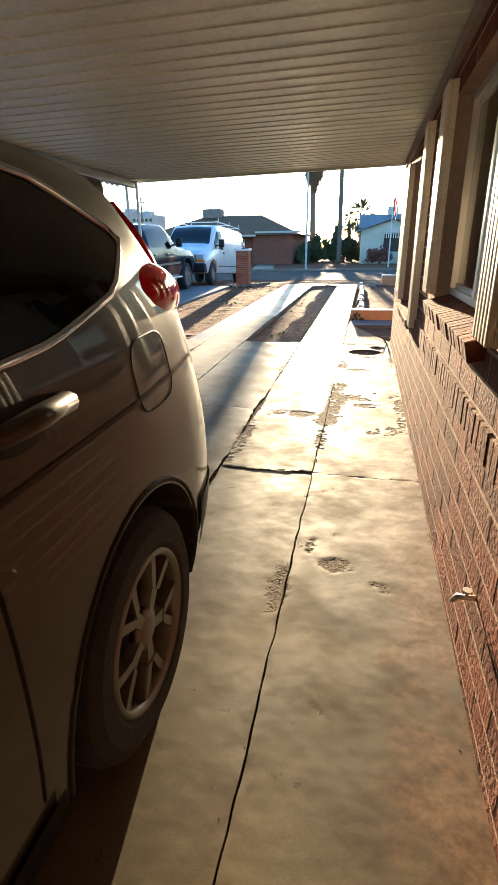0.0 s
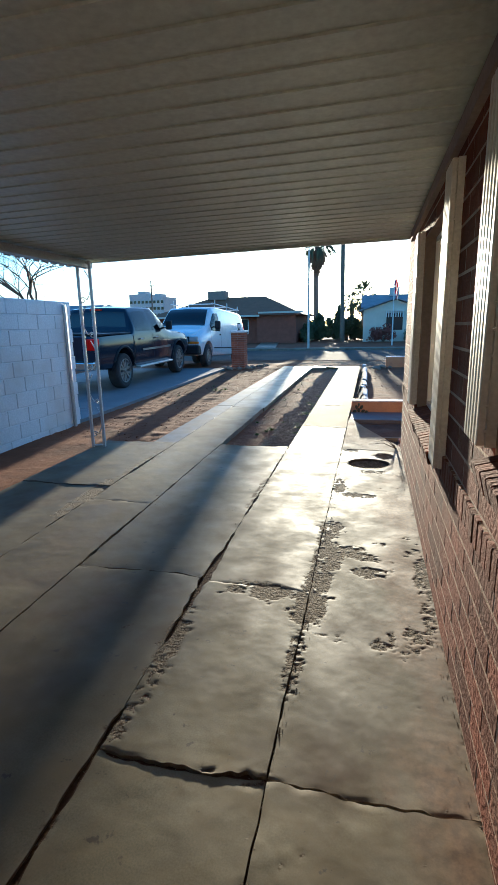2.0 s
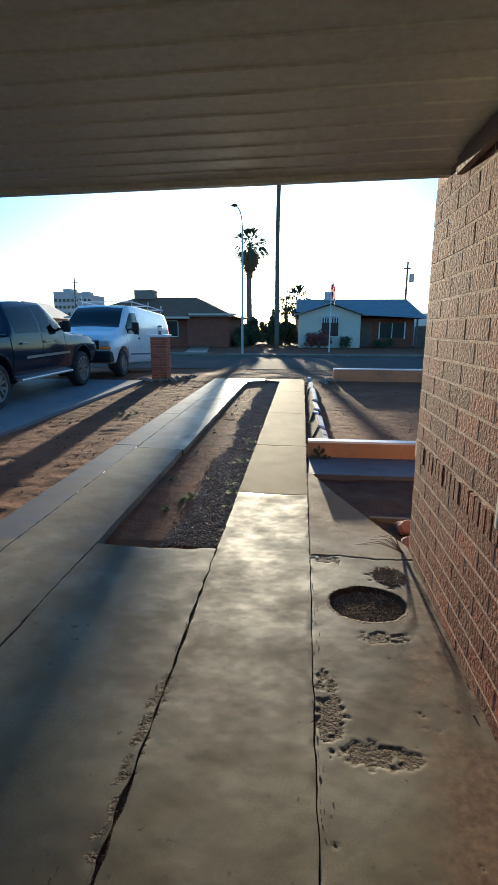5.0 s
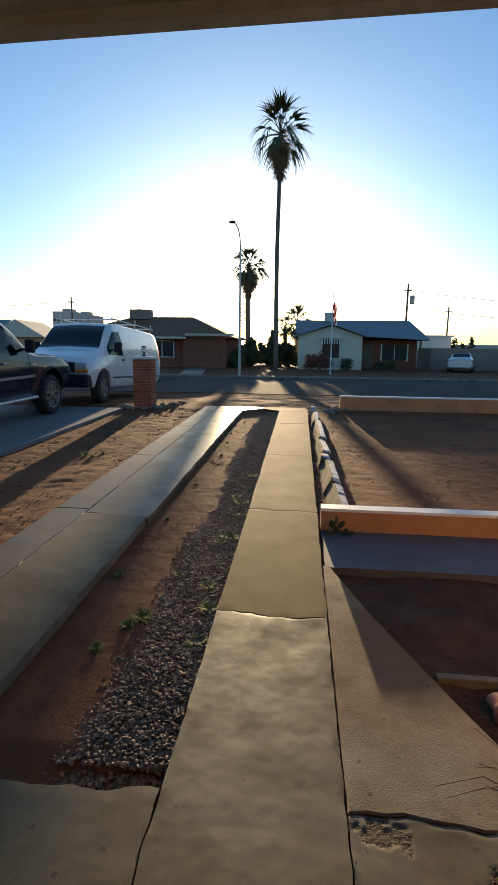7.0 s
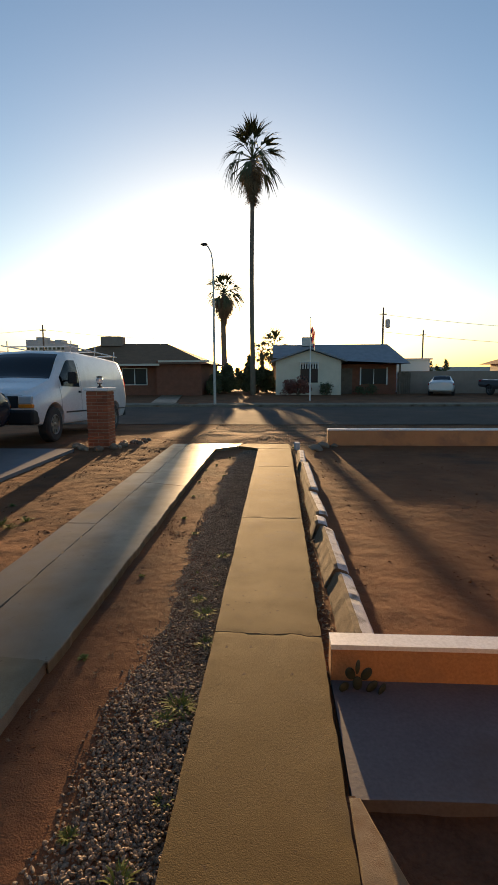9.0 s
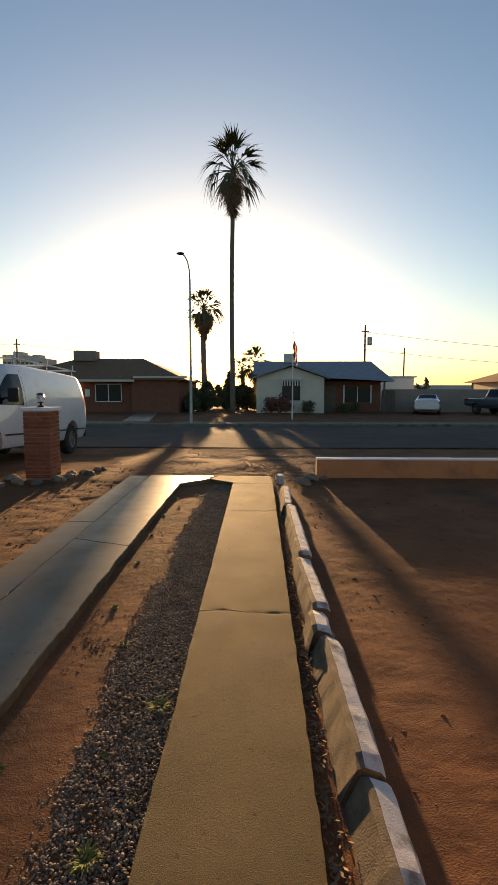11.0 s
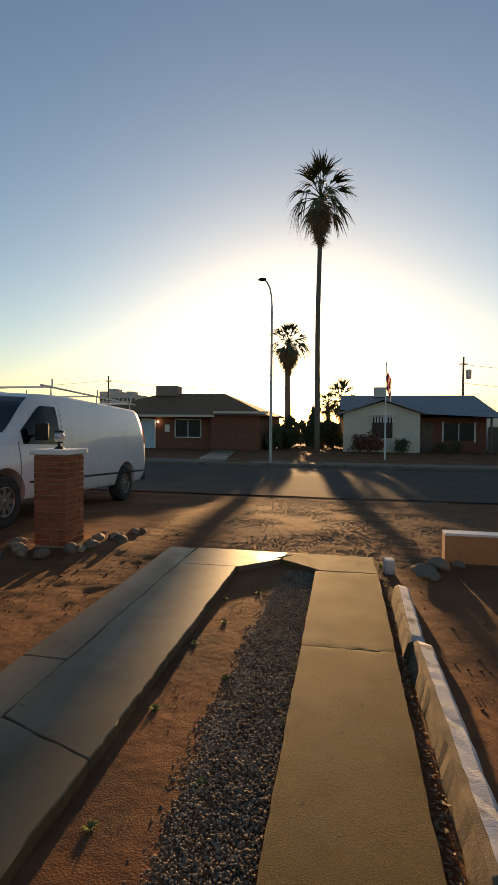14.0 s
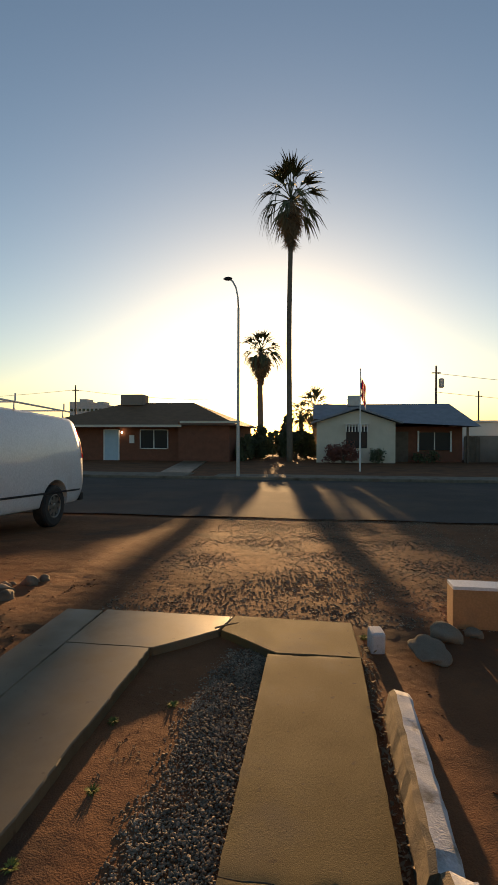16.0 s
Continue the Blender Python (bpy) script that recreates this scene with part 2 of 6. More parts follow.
def box(bm, x0, x1, y0, y1, z0, z1, bevel=0.0, m=None):
    r = bmesh.ops.create_cube(bm, size=1.0)
    vs = r["verts"]
    for v in vs:
        v.co = Vector((x0 + (v.co.x + 0.5) * (x1 - x0), y0 + (v.co.y + 0.5) * (y1 - y0), z0 + (v.co.z + 0.5) * (z1 - z0)))
    if bevel:
        es = list({e for v in vs for e in v.link_edges})
        out = bmesh.ops.bevel(bm, geom=es, offset=bevel, segments=2, affect="EDGES", profile=0.5)
        vs = list({v for f in out["faces"] for v in f.verts} | {v for v in vs if v.is_valid})
    if m is not None:
        for v in vs:
            v.co = m @ v.co
    return bm


def nbox(*a, bevel=0.0, m=None):
    return box(bmesh.new(), *a, bevel=bevel, m=m)


def tube(bm, pts, radii, n=8, caps=True):
    """A tapered tube through points."""
    pts = [Vector(p) for p in pts]
    if isinstance(radii, (int, float)):
        radii = [radii] * len(pts)
    rings = []
    for i, p in enumerate(pts):
        d = (pts[min(i + 1, len(pts) - 1)] - pts[max(i - 1, 0)]).normalized()
        a = d.cross(Vector((0, 0, 1)) if abs(d.z) < 0.9 else Vector((1, 0, 0))).normalized()
        b = d.cross(a)
        rings.append([bm.verts.new(p + radii[i] * (math.cos(2 * math.pi * k / n) * a + math.sin(2 * math.pi * k / n) * b)) for k in range(n)])
    for r0, r1 in zip(rings, rings[1:]):
        for k in range(n):
            bm.faces.new((r0[k], r0[(k + 1) % n], r1[(k + 1) % n], r1[k]))
    if caps:
        bm.faces.new(rings[0][::-1])
        bm.faces.new(rings[-1])
    return bm


def lathe(bm, profile, axis="z", n=24, at=(0, 0, 0), caps=True):
    """A turned body: profile of (radius, height)."""
    rings = []
    for r, h in profile:
        ring = []
        for k in range(n):
            c, s = r * math.cos(2 * math.pi * k / n), r * math.sin(2 * math.pi * k / n)
            ring.append(bm.verts.new(Vector(at) + (Vector((c, s, h)) if axis == "z" else Vector((h, c, s)) if axis == "x" else Vector((s, h, c)))))
        rings.append(ring)
    for r0, r1 in zip(rings, rings[1:]):
        for k in range(n):
            bm.faces.new((r0[k], r0[(k + 1) % n], r1[(k + 1) % n], r1[k]))
    if caps:
        bm.faces.new(rings[0][::-1])
        bm.faces.new(rings[-1])
    return bm


def prism(bm, poly, z0, z1):
    """An upright prism over a polygon; z0 and z1 are numbers or functions of x, y."""
    f0 = z0 if callable(z0) else (lambda x, y: z0)
    f1 = z1 if callable(z1) else (lambda x, y: z1)
    lo = [bm.verts.new((x, y, f0(x, y))) for x, y in poly]
    hi = [bm.verts.new((x, y, f1(x, y))) for x, y in poly]
    bm.faces.new(lo[::-1])
    bm.faces.new(hi)
    k = len(poly)
    for i in range(k):
        bm.faces.new((lo[i], lo[(i + 1) % k], hi[(i + 1) % k], hi[i]))
    return bm


def rock_mesh(name, seed, flat=0.6, sub=1):
    bm = bmesh.new()
    bmesh.ops.create_icosphere(bm, subdivisions=sub, radius=1.0)
    for v in bm.verts:
        k = 1 + 0.35 * noise.noise(v.co * 1.3 + Vector((seed * 7.1, seed * 3.3, 0)))
        v.co = Vector((v.co.x * k, v.co.y * k * 0.85, v.co.z * k * flat))
    me = bpy.data.meshes.new(name)
    bm.to_mesh(me)
    bm.free()
    return me


def scatter_mesh(name, base, spots, material):
    """Many small copies of a base shape joined in one mesh; spots of x, y, z, size, turn."""
    co = np.array([v.co for v in base.vertices])
    tri = np.array([p.vertices[:] for p in base.polygons])
    verts, faces = [], []
    for i, (x, y, z, s, a) in enumerate(spots):
        c, d = math.cos(a), math.sin(a)
        w = co * s * np.array((1 + 0.3 * math.sin(5 * a), 1 + 0.3 * math.cos(11 * a), 1 + 0.3 * math.sin(17 * a)))
        tl = 0.9 * math.sin(23 * a)
        w = np.stack([w[:, 0], w[:, 1] * math.cos(tl) - w[:, 2] * math.sin(tl), w[:, 1] * math.sin(tl) + w[:, 2] * math.cos(tl)], 1)
        verts.append(np.stack([w[:, 0] * c - w[:, 1] * d + x, w[:, 0] * d + w[:, 1] * c + y, w[:, 2] + z], 1))
        faces.append(tri + i * len(co))
    me = bpy.data.meshes.new(name)
    me.from_pydata(np.concatenate(verts).tolist(), [], np.concatenate(faces).tolist())
    me.materials.append(material)
    return me


def pchip(xs, ys, x):
    """A smooth curve through points that never overshoots."""
    xs, ys, x = np.array(xs, float), np.array(ys, float), np.asarray(x, float)
    h, d = np.diff(xs), np.diff(ys) / np.diff(xs)
    m = np.zeros(len(xs))
    m[0], m[-1] = d[0], d[-1]
    for i in range(1, len(xs) - 1):
        if d[i - 1] * d[i] > 0:
            w1, w2 = 2 * h[i] + h[i - 1], h[i] + 2 * h[i - 1]
            m[i] = (w1 + w2) / (w1 / d[i - 1] + w2 / d[i])
    i = np.clip(np.searchsorted(xs, x) - 1, 0, len(xs) - 2)
    t = np.clip((x - xs[i]) / h[i], 0, 1)
    return (1 + 2 * t) * (1 - t) ** 2 * ys[i] + t * (1 - t) ** 2 * h[i] * m[i] + t * t * (3 - 2 * t) * ys[i + 1] + t * t * (t - 1) * h[i] * m[i + 1]


# ---- the lie of the land ----
def slab_z(y):
    """The top of the drive: it climbs gently to the pavement and falls to the road."""
    return float(np.interp(y, [-12, 17.5, 19.0, 22.5, 33.4, 33.8, 60], [-0.096, 0.361, 0.31, 0.12, 0.10, 0.16, 0.16]))


def dirt_z(x, y):
    z = slab_z(y) - (0.065 if y < 17.0 else max(0.0, 0.065 - 0.03 * (y - 17.0)))
    if -3.4 < x < 0.45 and y < 7.5:
        z -= 0.03
    if -0.15 < x < 9 and 7.5 < y < 9.3:
        z -= 0.10
    return z


class Loft:
    """A vehicle's body: sections along y. Columns: y, zb, wb, zm, wm, zs, ws, zt, wt."""

    def __init__(self, rows):
        self.rows = np.array(rows, float)
        self.y0, self.y1 = self.rows[0, 0], self.rows[-1, 0]

    def params(self, y):
        return [float(pchip(self.rows[:, 0], self.rows[:, k], y)) for k in range(1, 9)]

    def half(self, y, side_only=False):
        zb, wb, zm, wm, zs, ws, zt, wt = self.params(y)
        ctrl = [(wb - 0.06, zb), (wb, zb + 0.03), (wm, zm), (ws, zs), (wt, max(zt - 0.07, zs + 0.005)), (wt - 0.05, max(zt - 0.02, zs + 0.012))]
        cz = np.maximum.accumulate(np.array([c[1] for c in ctrl]) + np.arange(6) * 1e-4)
        cx = [c[0] for c in ctrl]
        zz = np.concatenate([np.linspace(cz[i], cz[i + 1], 7)[:-1] for i in range(5)] + [[cz[-1]]])
        xx = pchip(cz, cx, zz)
        if side_only:
            return xx, zz
        top = max(zt, zs + 0.015)
        pts = [(0.0, zb)] + list(zip(xx, zz))
        for k in (0.75, 0.5, 0.25, 0.0):
            pts.append(((wt - 0.05) * k, top - 0.02 * k * k + 0.01 * (1 - k)))
        return pts

    def mesh(self, n=90):
        bm = bmesh.new()
        rings = []
        for y in np.linspace(self.y0, self.y1, n):
            h = self.half(y)
            full = [(x, z) for x, z in h] + [(-x, z) for x, z in h[-2:0:-1]]
            rings.append([bm.verts.new((x, y, z)) for x, z in full])
        k = len(rings[0])
        for a, b in zip(rings, rings[1:]):
            for i in range(k):
                bm.faces.new((a[i], b[i], b[(i + 1) % k], a[(i + 1) % k]))
        bm.faces.new(rings[0])
        bm.faces.new(rings[-1][::-1])
        bmesh.ops.recalc_face_normals(bm, faces=bm.faces)
        return bm

    def side_x(self, y, z):
        xx, zz = self.half(y, True)
        return float(np.interp(z, zz, xx))

    def top_z(self, x, y):
        h = self.half(y)[7:]
        xs, zs = [p[0] for p in h][::-1], [p[1] for p in h][::-1]
        return float(np.interp(abs(x), xs, zs))

    def side_patch(self, ya, yb, lo, hi, side, out=0.006, nx=12, nz=8):
        """A skin over the flank between two curves lo(y) and hi(y)."""
        bm = bmesh.new()
        g = []
        for i in range(nx + 1):
            y = ya + (yb - ya) * i / nx
            col = []
            for j in range(nz + 1):
                z = lo(y) + (hi(y) - lo(y)) * j / nz
                col.append(bm.verts.new((side * (self.side_x(y, z) + out), y, z)))
            g.append(col)
        for i in range(nx):
            for j in range(nz):
                bm.faces.new((g[i][j], g[i + 1][j], g[i + 1][j + 1], g[i][j + 1]))
        bmesh.ops.solidify(bm, geom=bm.faces[:], thickness=-0.012 * side)
        return bm

    def top_patch(self, ya, yb, wa, wb, out=0.006, nx=10, ny=10):
        """A skin over the top between two lines across; the half-width goes from wa to wb."""
        bm = bmesh.new()
        g = []
        for i in range(ny + 1):
            y = ya + (yb - ya) * i / ny
            w = wa + (wb - wa) * i / ny
            g.append([bm.verts.new((w * (2 * j / nx - 1), y, self.top_z(w * (2 * j / nx - 1), y) + out)) for j in range(nx + 1)])
        for i in range(ny):
            for j in range(nx):
                bm.faces.new((g[i][j], g[i][j + 1], g[i + 1][j + 1], g[i + 1][j]))
        return bm


def lines(*pairs):
    ys, zs = [p[0] for p in pairs], [p[1] for p in pairs]
    return lambda y: float(np.interp(y, ys, zs))


def cut_arches(bm, arches, depth=0.42):
    """Bakes wheel wells into a body: arches of (side, y, z, radius)."""
    me = bpy.data.meshes.new("shell")
    bm.to_mesh(me)
    bm.free()
    shell = new("shell", me)
    cutters = []
    for side, y, z, r, w in arches:
        cb = bmesh.new()
        x0, x1 = sorted((side * (w - depth), side * (w + 0.3)))
        lathe(cb, [(r, x0), (r, x1)], "x", 40, (0, y, z))
        bmesh.ops.recalc_face_normals(cb, faces=cb.faces)
        cm = bpy.data.meshes.new("cutter")
        cb.to_mesh(cm)
        cb.free()
        co = new("cutter", cm)
        cutters.append(co)
        md = shell.modifiers.new("well", "BOOLEAN")
        md.operation, md.object, md.solver = "DIFFERENCE", co, "EXACT"
    bpy.context.view_layer.update()
    done = bpy.data.meshes.new_from_object(shell.evaluated_get(bpy.context.evaluated_depsgraph_get()))
    for o in [shell] + cutters:
        bpy.data.objects.remove(o)
    out = bmesh.new()
    out.from_mesh(done)
    for f in out.faces:
        f.smooth = True
    for e in out.edges:
        if len(e.link_faces) == 2 and e.calc_face_angle(0) > radians(38):
            e.smooth = False
    return out


def bar(bm, rot, pts, half, x0, x1):
    """A flat spoke bar through points of (sideways, outwards), between two depths."""
    rings = []
    for p, q in pts:
        h = half * (0.6 + 3.0 * q)
        rings.append([bm.verts.new(rot @ Vector(c)) for c in ((x0, p - h, q), (x1, p - h * 0.75, q), (x1, p + h * 0.75, q), (x0, p + h, q))])
    for r0, r1 in zip(rings, rings[1:]):
        for i in range(4):
            bm.faces.new((r0[i], r0[(i + 1) % 4], r1[(i + 1) % 4], r1[i]))
    bm.faces.new(rings[0][::-1])
    bm.faces.new(rings[-1])


def make_wheel(parent, x, y, r, width, side, rim_r, spokes, style, cache):
    """A wheel with tyre, rim, spokes and hub; side is +1 or -1, the way it faces."""
    if not cache:
        t = bmesh.new()
        w = width / 2
        lathe(t, [(rim_r, -w + 0.01), (rim_r + 0.02, -w), (r - 0.05, -w), (r - 0.015, -w + 0.02), (r, -w + 0.05), (r, w - 0.05), (r - 0.015, w - 0.02), (r - 0.05, w), (rim_r + 0.02, w), (rim_r, w - 0.01)], "x", 48, caps=False)
        rm = bmesh.new()
        lathe(rm, [(rim_r + 0.003, -w + 0.012), (rim_r + 0.003, w - 0.006), (rim_r - 0.012, w - 0.002), (rim_r - 0.022, w - 0.02), (rim_r - 0.03, 0.0)], "x", 48, caps=False)
        sp = bmesh.new()
        for k in range(spokes if style == "petal" else 0):
            rot = Matrix.Rotation(2 * math.pi * (k + 0.5) / spokes, 4, "X")
            bar(sp, rot, [(0, 0.04), (0, 0.085), (0, 0.125)], 0.030, w - 0.052, w - 0.020)
            for sg in (-1, 1):
                bar(sp, rot, [(sg * 0.014, 0.115), (sg * 0.045, 0.175), (sg * 0.078, rim_r - 0.010)], 0.019, w - 0.05, w - 0.016)
        for k in range(0 if style == "petal" else spokes):
            a = 2 * math.pi * k / spokes
            for b in ((-0.27, 0.27) if style == "split" else (0.0,)):
                rot = Matrix.Rotation(a, 4, "X")
                wi, wo = (0.034, 0.052) if style == "split" else (0.05, 0.075)
                pts = [(-wi, 0.05), (wi, 0.05), (b * rim_r + wo * 0.6, rim_r - 0.015), (b * rim_r - wo * 0.6, rim_r - 0.015)]
                lo = [sp.verts.new(rot @ Vector((w - 0.055, p, q))) for p, q in pts]
                hi = [sp.verts.new(rot @ Vector((w - 0.02, p * 0.8, q))) for p, q in pts]
                sp.faces.new(lo[::-1])
                sp.faces.new(hi)
                for i in range(4):
                    sp.faces.new((lo[i], lo[(i + 1) % 4], hi[(i + 1) % 4], hi[i]))
        bmesh.ops.recalc_face_normals(sp, faces=sp.faces)
        hb = bmesh.new()
        lathe(hb, [(0.068, w - 0.05), (0.062, w - 0.024), (0.034, w - 0.014), (0.01, w - 0.012)], "x", 24)
        dk = bmesh.new()
        lathe(dk, [(rim_r - 0.03, -0.03), (rim_r - 0.03, 0.0), (0.02, 0.0)], "x", 32)
        for nm, b_, mt in (("wheel", rm, ALLOY), ("tyre", t, RUBBER), ("spokes", sp, ALLOY), ("hub", hb, ALLOY), ("brake_disc", dk, BLACK)):
            me = bpy.data.meshes.new(nm)
            bmesh.ops.recalc_face_normals(b_, faces=b_.faces)
            b_.to_mesh(me)
            b_.free()
            me.materials.append(mt)
            if nm in ("wheel", "hub"):
                me.polygons.foreach_set("use_smooth", [True] * len(me.polygons))
            cache[nm] = me
    m = pose(side * x, y, r, 0, 0, 0 if side > 0 else 180)
    wh = part("wheel", cache["wheel"], ALLOY, parent, m=m)
    for nm in [q for q in cache if q != "wheel"]:
        part(nm, cache[nm], ALLOY, wh, "black rubber tyre" if nm == "tyre" else "")
    return wh


# ---- ground ----
def axis(spans):
    out = []
    for a, b, step in spans:
        out += list(np.arange(a, b - 1e-6, step))
    return np.array(out + [spans[-1][1]])


gx = axis([(-1600, -200, 200), (-200, -40, 20), (-40, -10, 2.0), (-10, -4.4, 0.35), (-4.4, 2.6, 0.07), (2.6, 10, 0.3), (10, 40, 2), (40, 200, 20), (200, 1600, 200)])
gy = axis([(-600, -40, 80), (-40, -4, 4), (-4, 6.5, 0.4), (6.5, 19.5, 0.075), (19.5, 26, 0.15), (26, 40, 0.5), (40, 80, 2), (80, 240, 20), (240, 2400, 240)])
gv = []
for y in gy:
    for x in gx:
        near = 7.4 < y < 19 and -5 < x < 4
        b = 0.009 * noise.noise(Vector((x * 1.1, y * 1.1, 0))) + (0.3 if -1.75 < x < -0.8 else 1.7 if x < -2.6 else 1.0) * (0.006 * noise.noise(Vector((x * 4, y * 5, 3))) + 0.006 * noise.noise(Vector((x * 9, y * 10, 7))) + 0.004 * noise.noise(Vector((x * 17, y * 17, 1))) if near else 0.0)
        k = 1.0 if y < 22 else 0.3
        gv.append((x, y, dirt_z(x, y) + b * k - (0.04 if 23.6 < y < 33.6 else 0.0)))
nx_ = len(gx)
gf = [(j * nx_ + i, j * nx_ + i + 1, (j + 1) * nx_ + i + 1, (j + 1) * nx_ + i) for j in range(len(gy) - 1) for i in range(nx_ - 1)]
gm = bpy.data.meshes.new("ground")
gm.from_pydata(gv, [], gf)
gm.polygons.foreach_set("use_smooth", [True] * len(gm.polygons))
ground = tagged(part("ground", gm, DIRT), "reddish bare desert dirt yard with clods and ruts", "ground", kind="structure")

bm = bmesh.new()
bx = axis([(-300, -30, 10), (-30, 30, 0.5), (30, 300, 10)])
lo_e = [(x, 24.0 + 0.12 * noise.noise(Vector((x * 0.7, 0, 0)))) for x in bx]
row0 = [bm.verts.new((x, y, 0.108)) for x, y in lo_e]
row1 = [bm.verts.new((x, 28.5, 0.17)) for x in bx]
row2 = [bm.verts.new((x, 33.2, 0.108)) for x in bx]
for a, b in ((row0, row1), (row1, row2)):
    for i in range(len(bx) - 1):
        bm.faces.new((a[i], a[i + 1], b[i + 1], b[i]))
road = tagged(part("road", bm, ASPHALT), "worn grey asphalt residential street", "road", kind="structure")
bm = bmesh.new()
box(bm, -300, 300, 33.2, 33.45, 0.0, 0.22, bevel=0.02)
tagged(part("kerb", bm, CONC_OLD), "low rolled concrete kerb along the street", "kerb", kind="structure")
bm = bmesh.new()
box(bm, -300, -6.0, 33.45, 35.3, 0.0, 0.205)
tagged(part("pavement", bm, CONC_OLD), "pale concrete footpath beyond the street", "pavement", kind="structure")
bm = bmesh.new()
box(bm, -4.8, 300, 33.45, 35.0, 0.0, 0.203)
tagged(part("pavement", bm, CONC_OLD), "dusty concrete footpath beyond the street", "pavement", kind="structure")


# ---- drive and carport slab ----
def ragged(poly, amp=0.008, step=0.06, seed=0.0):
    """A polygon with its edges broken into short wandering pieces."""
    out = []
    for (x0, y0), (x1, y1) in zip(poly, poly[1:] + poly[:1]):
        d = math.hypot(x1 - x0, y1 - y0)
        k = max(1, int(d / step))
        for i in range(k):
            t = i / k
            x, y = x0 + (x1 - x0) * t, y0 + (y1 - y0) * t
            nx, ny = -(y1 - y0) / d, (x1 - x0) / d
            w = amp * (1.3 * noise.noise(Vector((x * 3.1, y * 3.1, seed))) + 0.9 * noise.noise(Vector((x * 13, y * 13, seed + 5))))
            out.append((x + nx * w, y + ny * w))
    return out


drive = thing("driveway", "cracked stained concrete carport slab and two-track driveway", "driveway", kind="structure")


def slab(poly, amp=0.008, lift=0.0, seed=0.0, material=CONC, name="slab", inset=0.006):
    cx, cy = sum(p[0] for p in poly) / len(poly), sum(p[1] for p in poly) / len(poly)
    poly = [(x - inset * (1 if x > cx else -1), y - inset * (1 if y > cy else -1)) for x, y in poly]
    b = bmesh.new()
    prism(b, ragged(poly, amp, 0.05, seed), lambda x, y: slab_z(y) - 0.13, lambda x, y: slab_z(y) + lift)
    bmesh.ops.recalc_face_normals(b, faces=b.faces)
    edge = [e for e in b.edges if all(v.co.z > slab_z(v.co.y) - 0.05 for v in e.verts)]
    bmesh.ops.bevel(b, geom=edge, offset=0.006, segments=1, affect="EDGES")
    return part(name, b, material, drive)


def column(x0, x1, ys, seed, amp=0.008, lifts=None, x0b=None, x1b=None, material=CONC):
    for i, (a, b) in enumerate(zip(ys, ys[1:])):
        slab([(x0, a), (x1, a), (x1, b), (x0, b)], amp, (lifts or [0] * 99)[i], seed + i, material)


def arc(cx, cy, rx, ry, a0, a1, n=14):
    return [(cx + rx * math.cos(radians(a0 + (a1 - a0) * k / n)), cy + ry * math.sin(radians(a0 + (a1 - a0) * k / n))) for k in range(n + 1)]


def joint_x(x, y):
    """Slab joints wander a little, the same for both neighbours."""
    return x + 0.006 * noise.noise(Vector((x * 7, y * 1.7, 4))) + 0.006 * noise.noise(Vector((x * 7, y * 9, 8)))


def cross_y(x, y):
    return y + 0.045 * noise.noise(Vector((x * 2.2, y * 5, 2))) + 0.022 * noise.noise(Vector((x * 8, y * 5, 6))) + 0.008 * noise.noise(Vector((x * 26, y * 5, 6)))


def gap(x, y):
    """Half the width of a slab joint, opened by wear in places."""
    if y > 7.4:
        return 0.003
    k = 0.030 if x == -0.875 and 1.8 < y < 5.6 else 0.018 if x in (-0.875, -2.30) else 0.010 if x == -1.72 else 0.003
    return 0.0022 + k * max(0.0, 0.25 + noise.noise(Vector((x * 5, y * 1.3, 9))) + 0.5 * noise.noise(Vector((x * 5, y * 11, 4))))


SPALLS = ((-0.23, 4.15, 0.09, 0.34, 0.62), (-0.20, 4.62, 0.10, 0.24, 0.66), (-0.20, 5.05, 0.10, 0.16, 0.62), (-0.06, 4.72, 0.15, 0.08, 0.66), (0.05, 4.66, 0.10, 0.06, 0.64),
          (0.14, 4.86, 0.07, 0.04, 0.60), (0.09, 4.46, 0.13, 0.07, 0.56), (0.25, 3.82, 0.10, 0.14, 0.60), (0.12, 3.76, 0.04, 0.06, 0.56), (0.30, 4.74, 0.055, 0.05, 0.58), (-0.02, 5.80, 0.13, 0.06, 0.55),
          (-0.20, 6.05, 0.06, 0.22, 0.5), (-0.52, 4.13, 0.24, 0.10, 0.54), (0.08, 6.50, 0.12, 0.05, 0.5), (-0.25, 3.60, 0.05, 0.22, 0.56), (-0.89, 5.75, 0.035, 0.5, 0.55), (0.28, 4.99, 0.09, 0.04, 0.52),
          (-0.20, 2.14, 0.05, 0.09, 0.56), (-0.05, 2.00, 0.09, 0.06, 0.55), (-0.28, 1.78, 0.045, 0.16, 0.6), (0.14, 1.86, 0.05, 0.06, 0.5), (-0.84, 3.42, 0.05, 0.5, 0.55), (0.20, 7.12, 0.10, 0.12, 0.66), (0.37, 4.4, 0.05, 0.6, 0.5),
          (-0.14, 7.31, 0.10, 0.07, 0.56), (-2.36, 5.35, 0.09, 0.6, 0.55), (-2.33, 6.4, 0.07, 0.5, 0.5))


def cross_gap(x, y):
    """Half the width of a crack across the slabs."""
    return 0.0025 + ((0.026 if y == 2.96 and x < -0.25 else 0.012) * max(0.0, 0.2 + noise.noise(Vector((x * 4, y * 3, 7))) + 0.5 * noise.noise(Vector((x * 23, y * 3, 1)))) if y < 7 else 0.001)


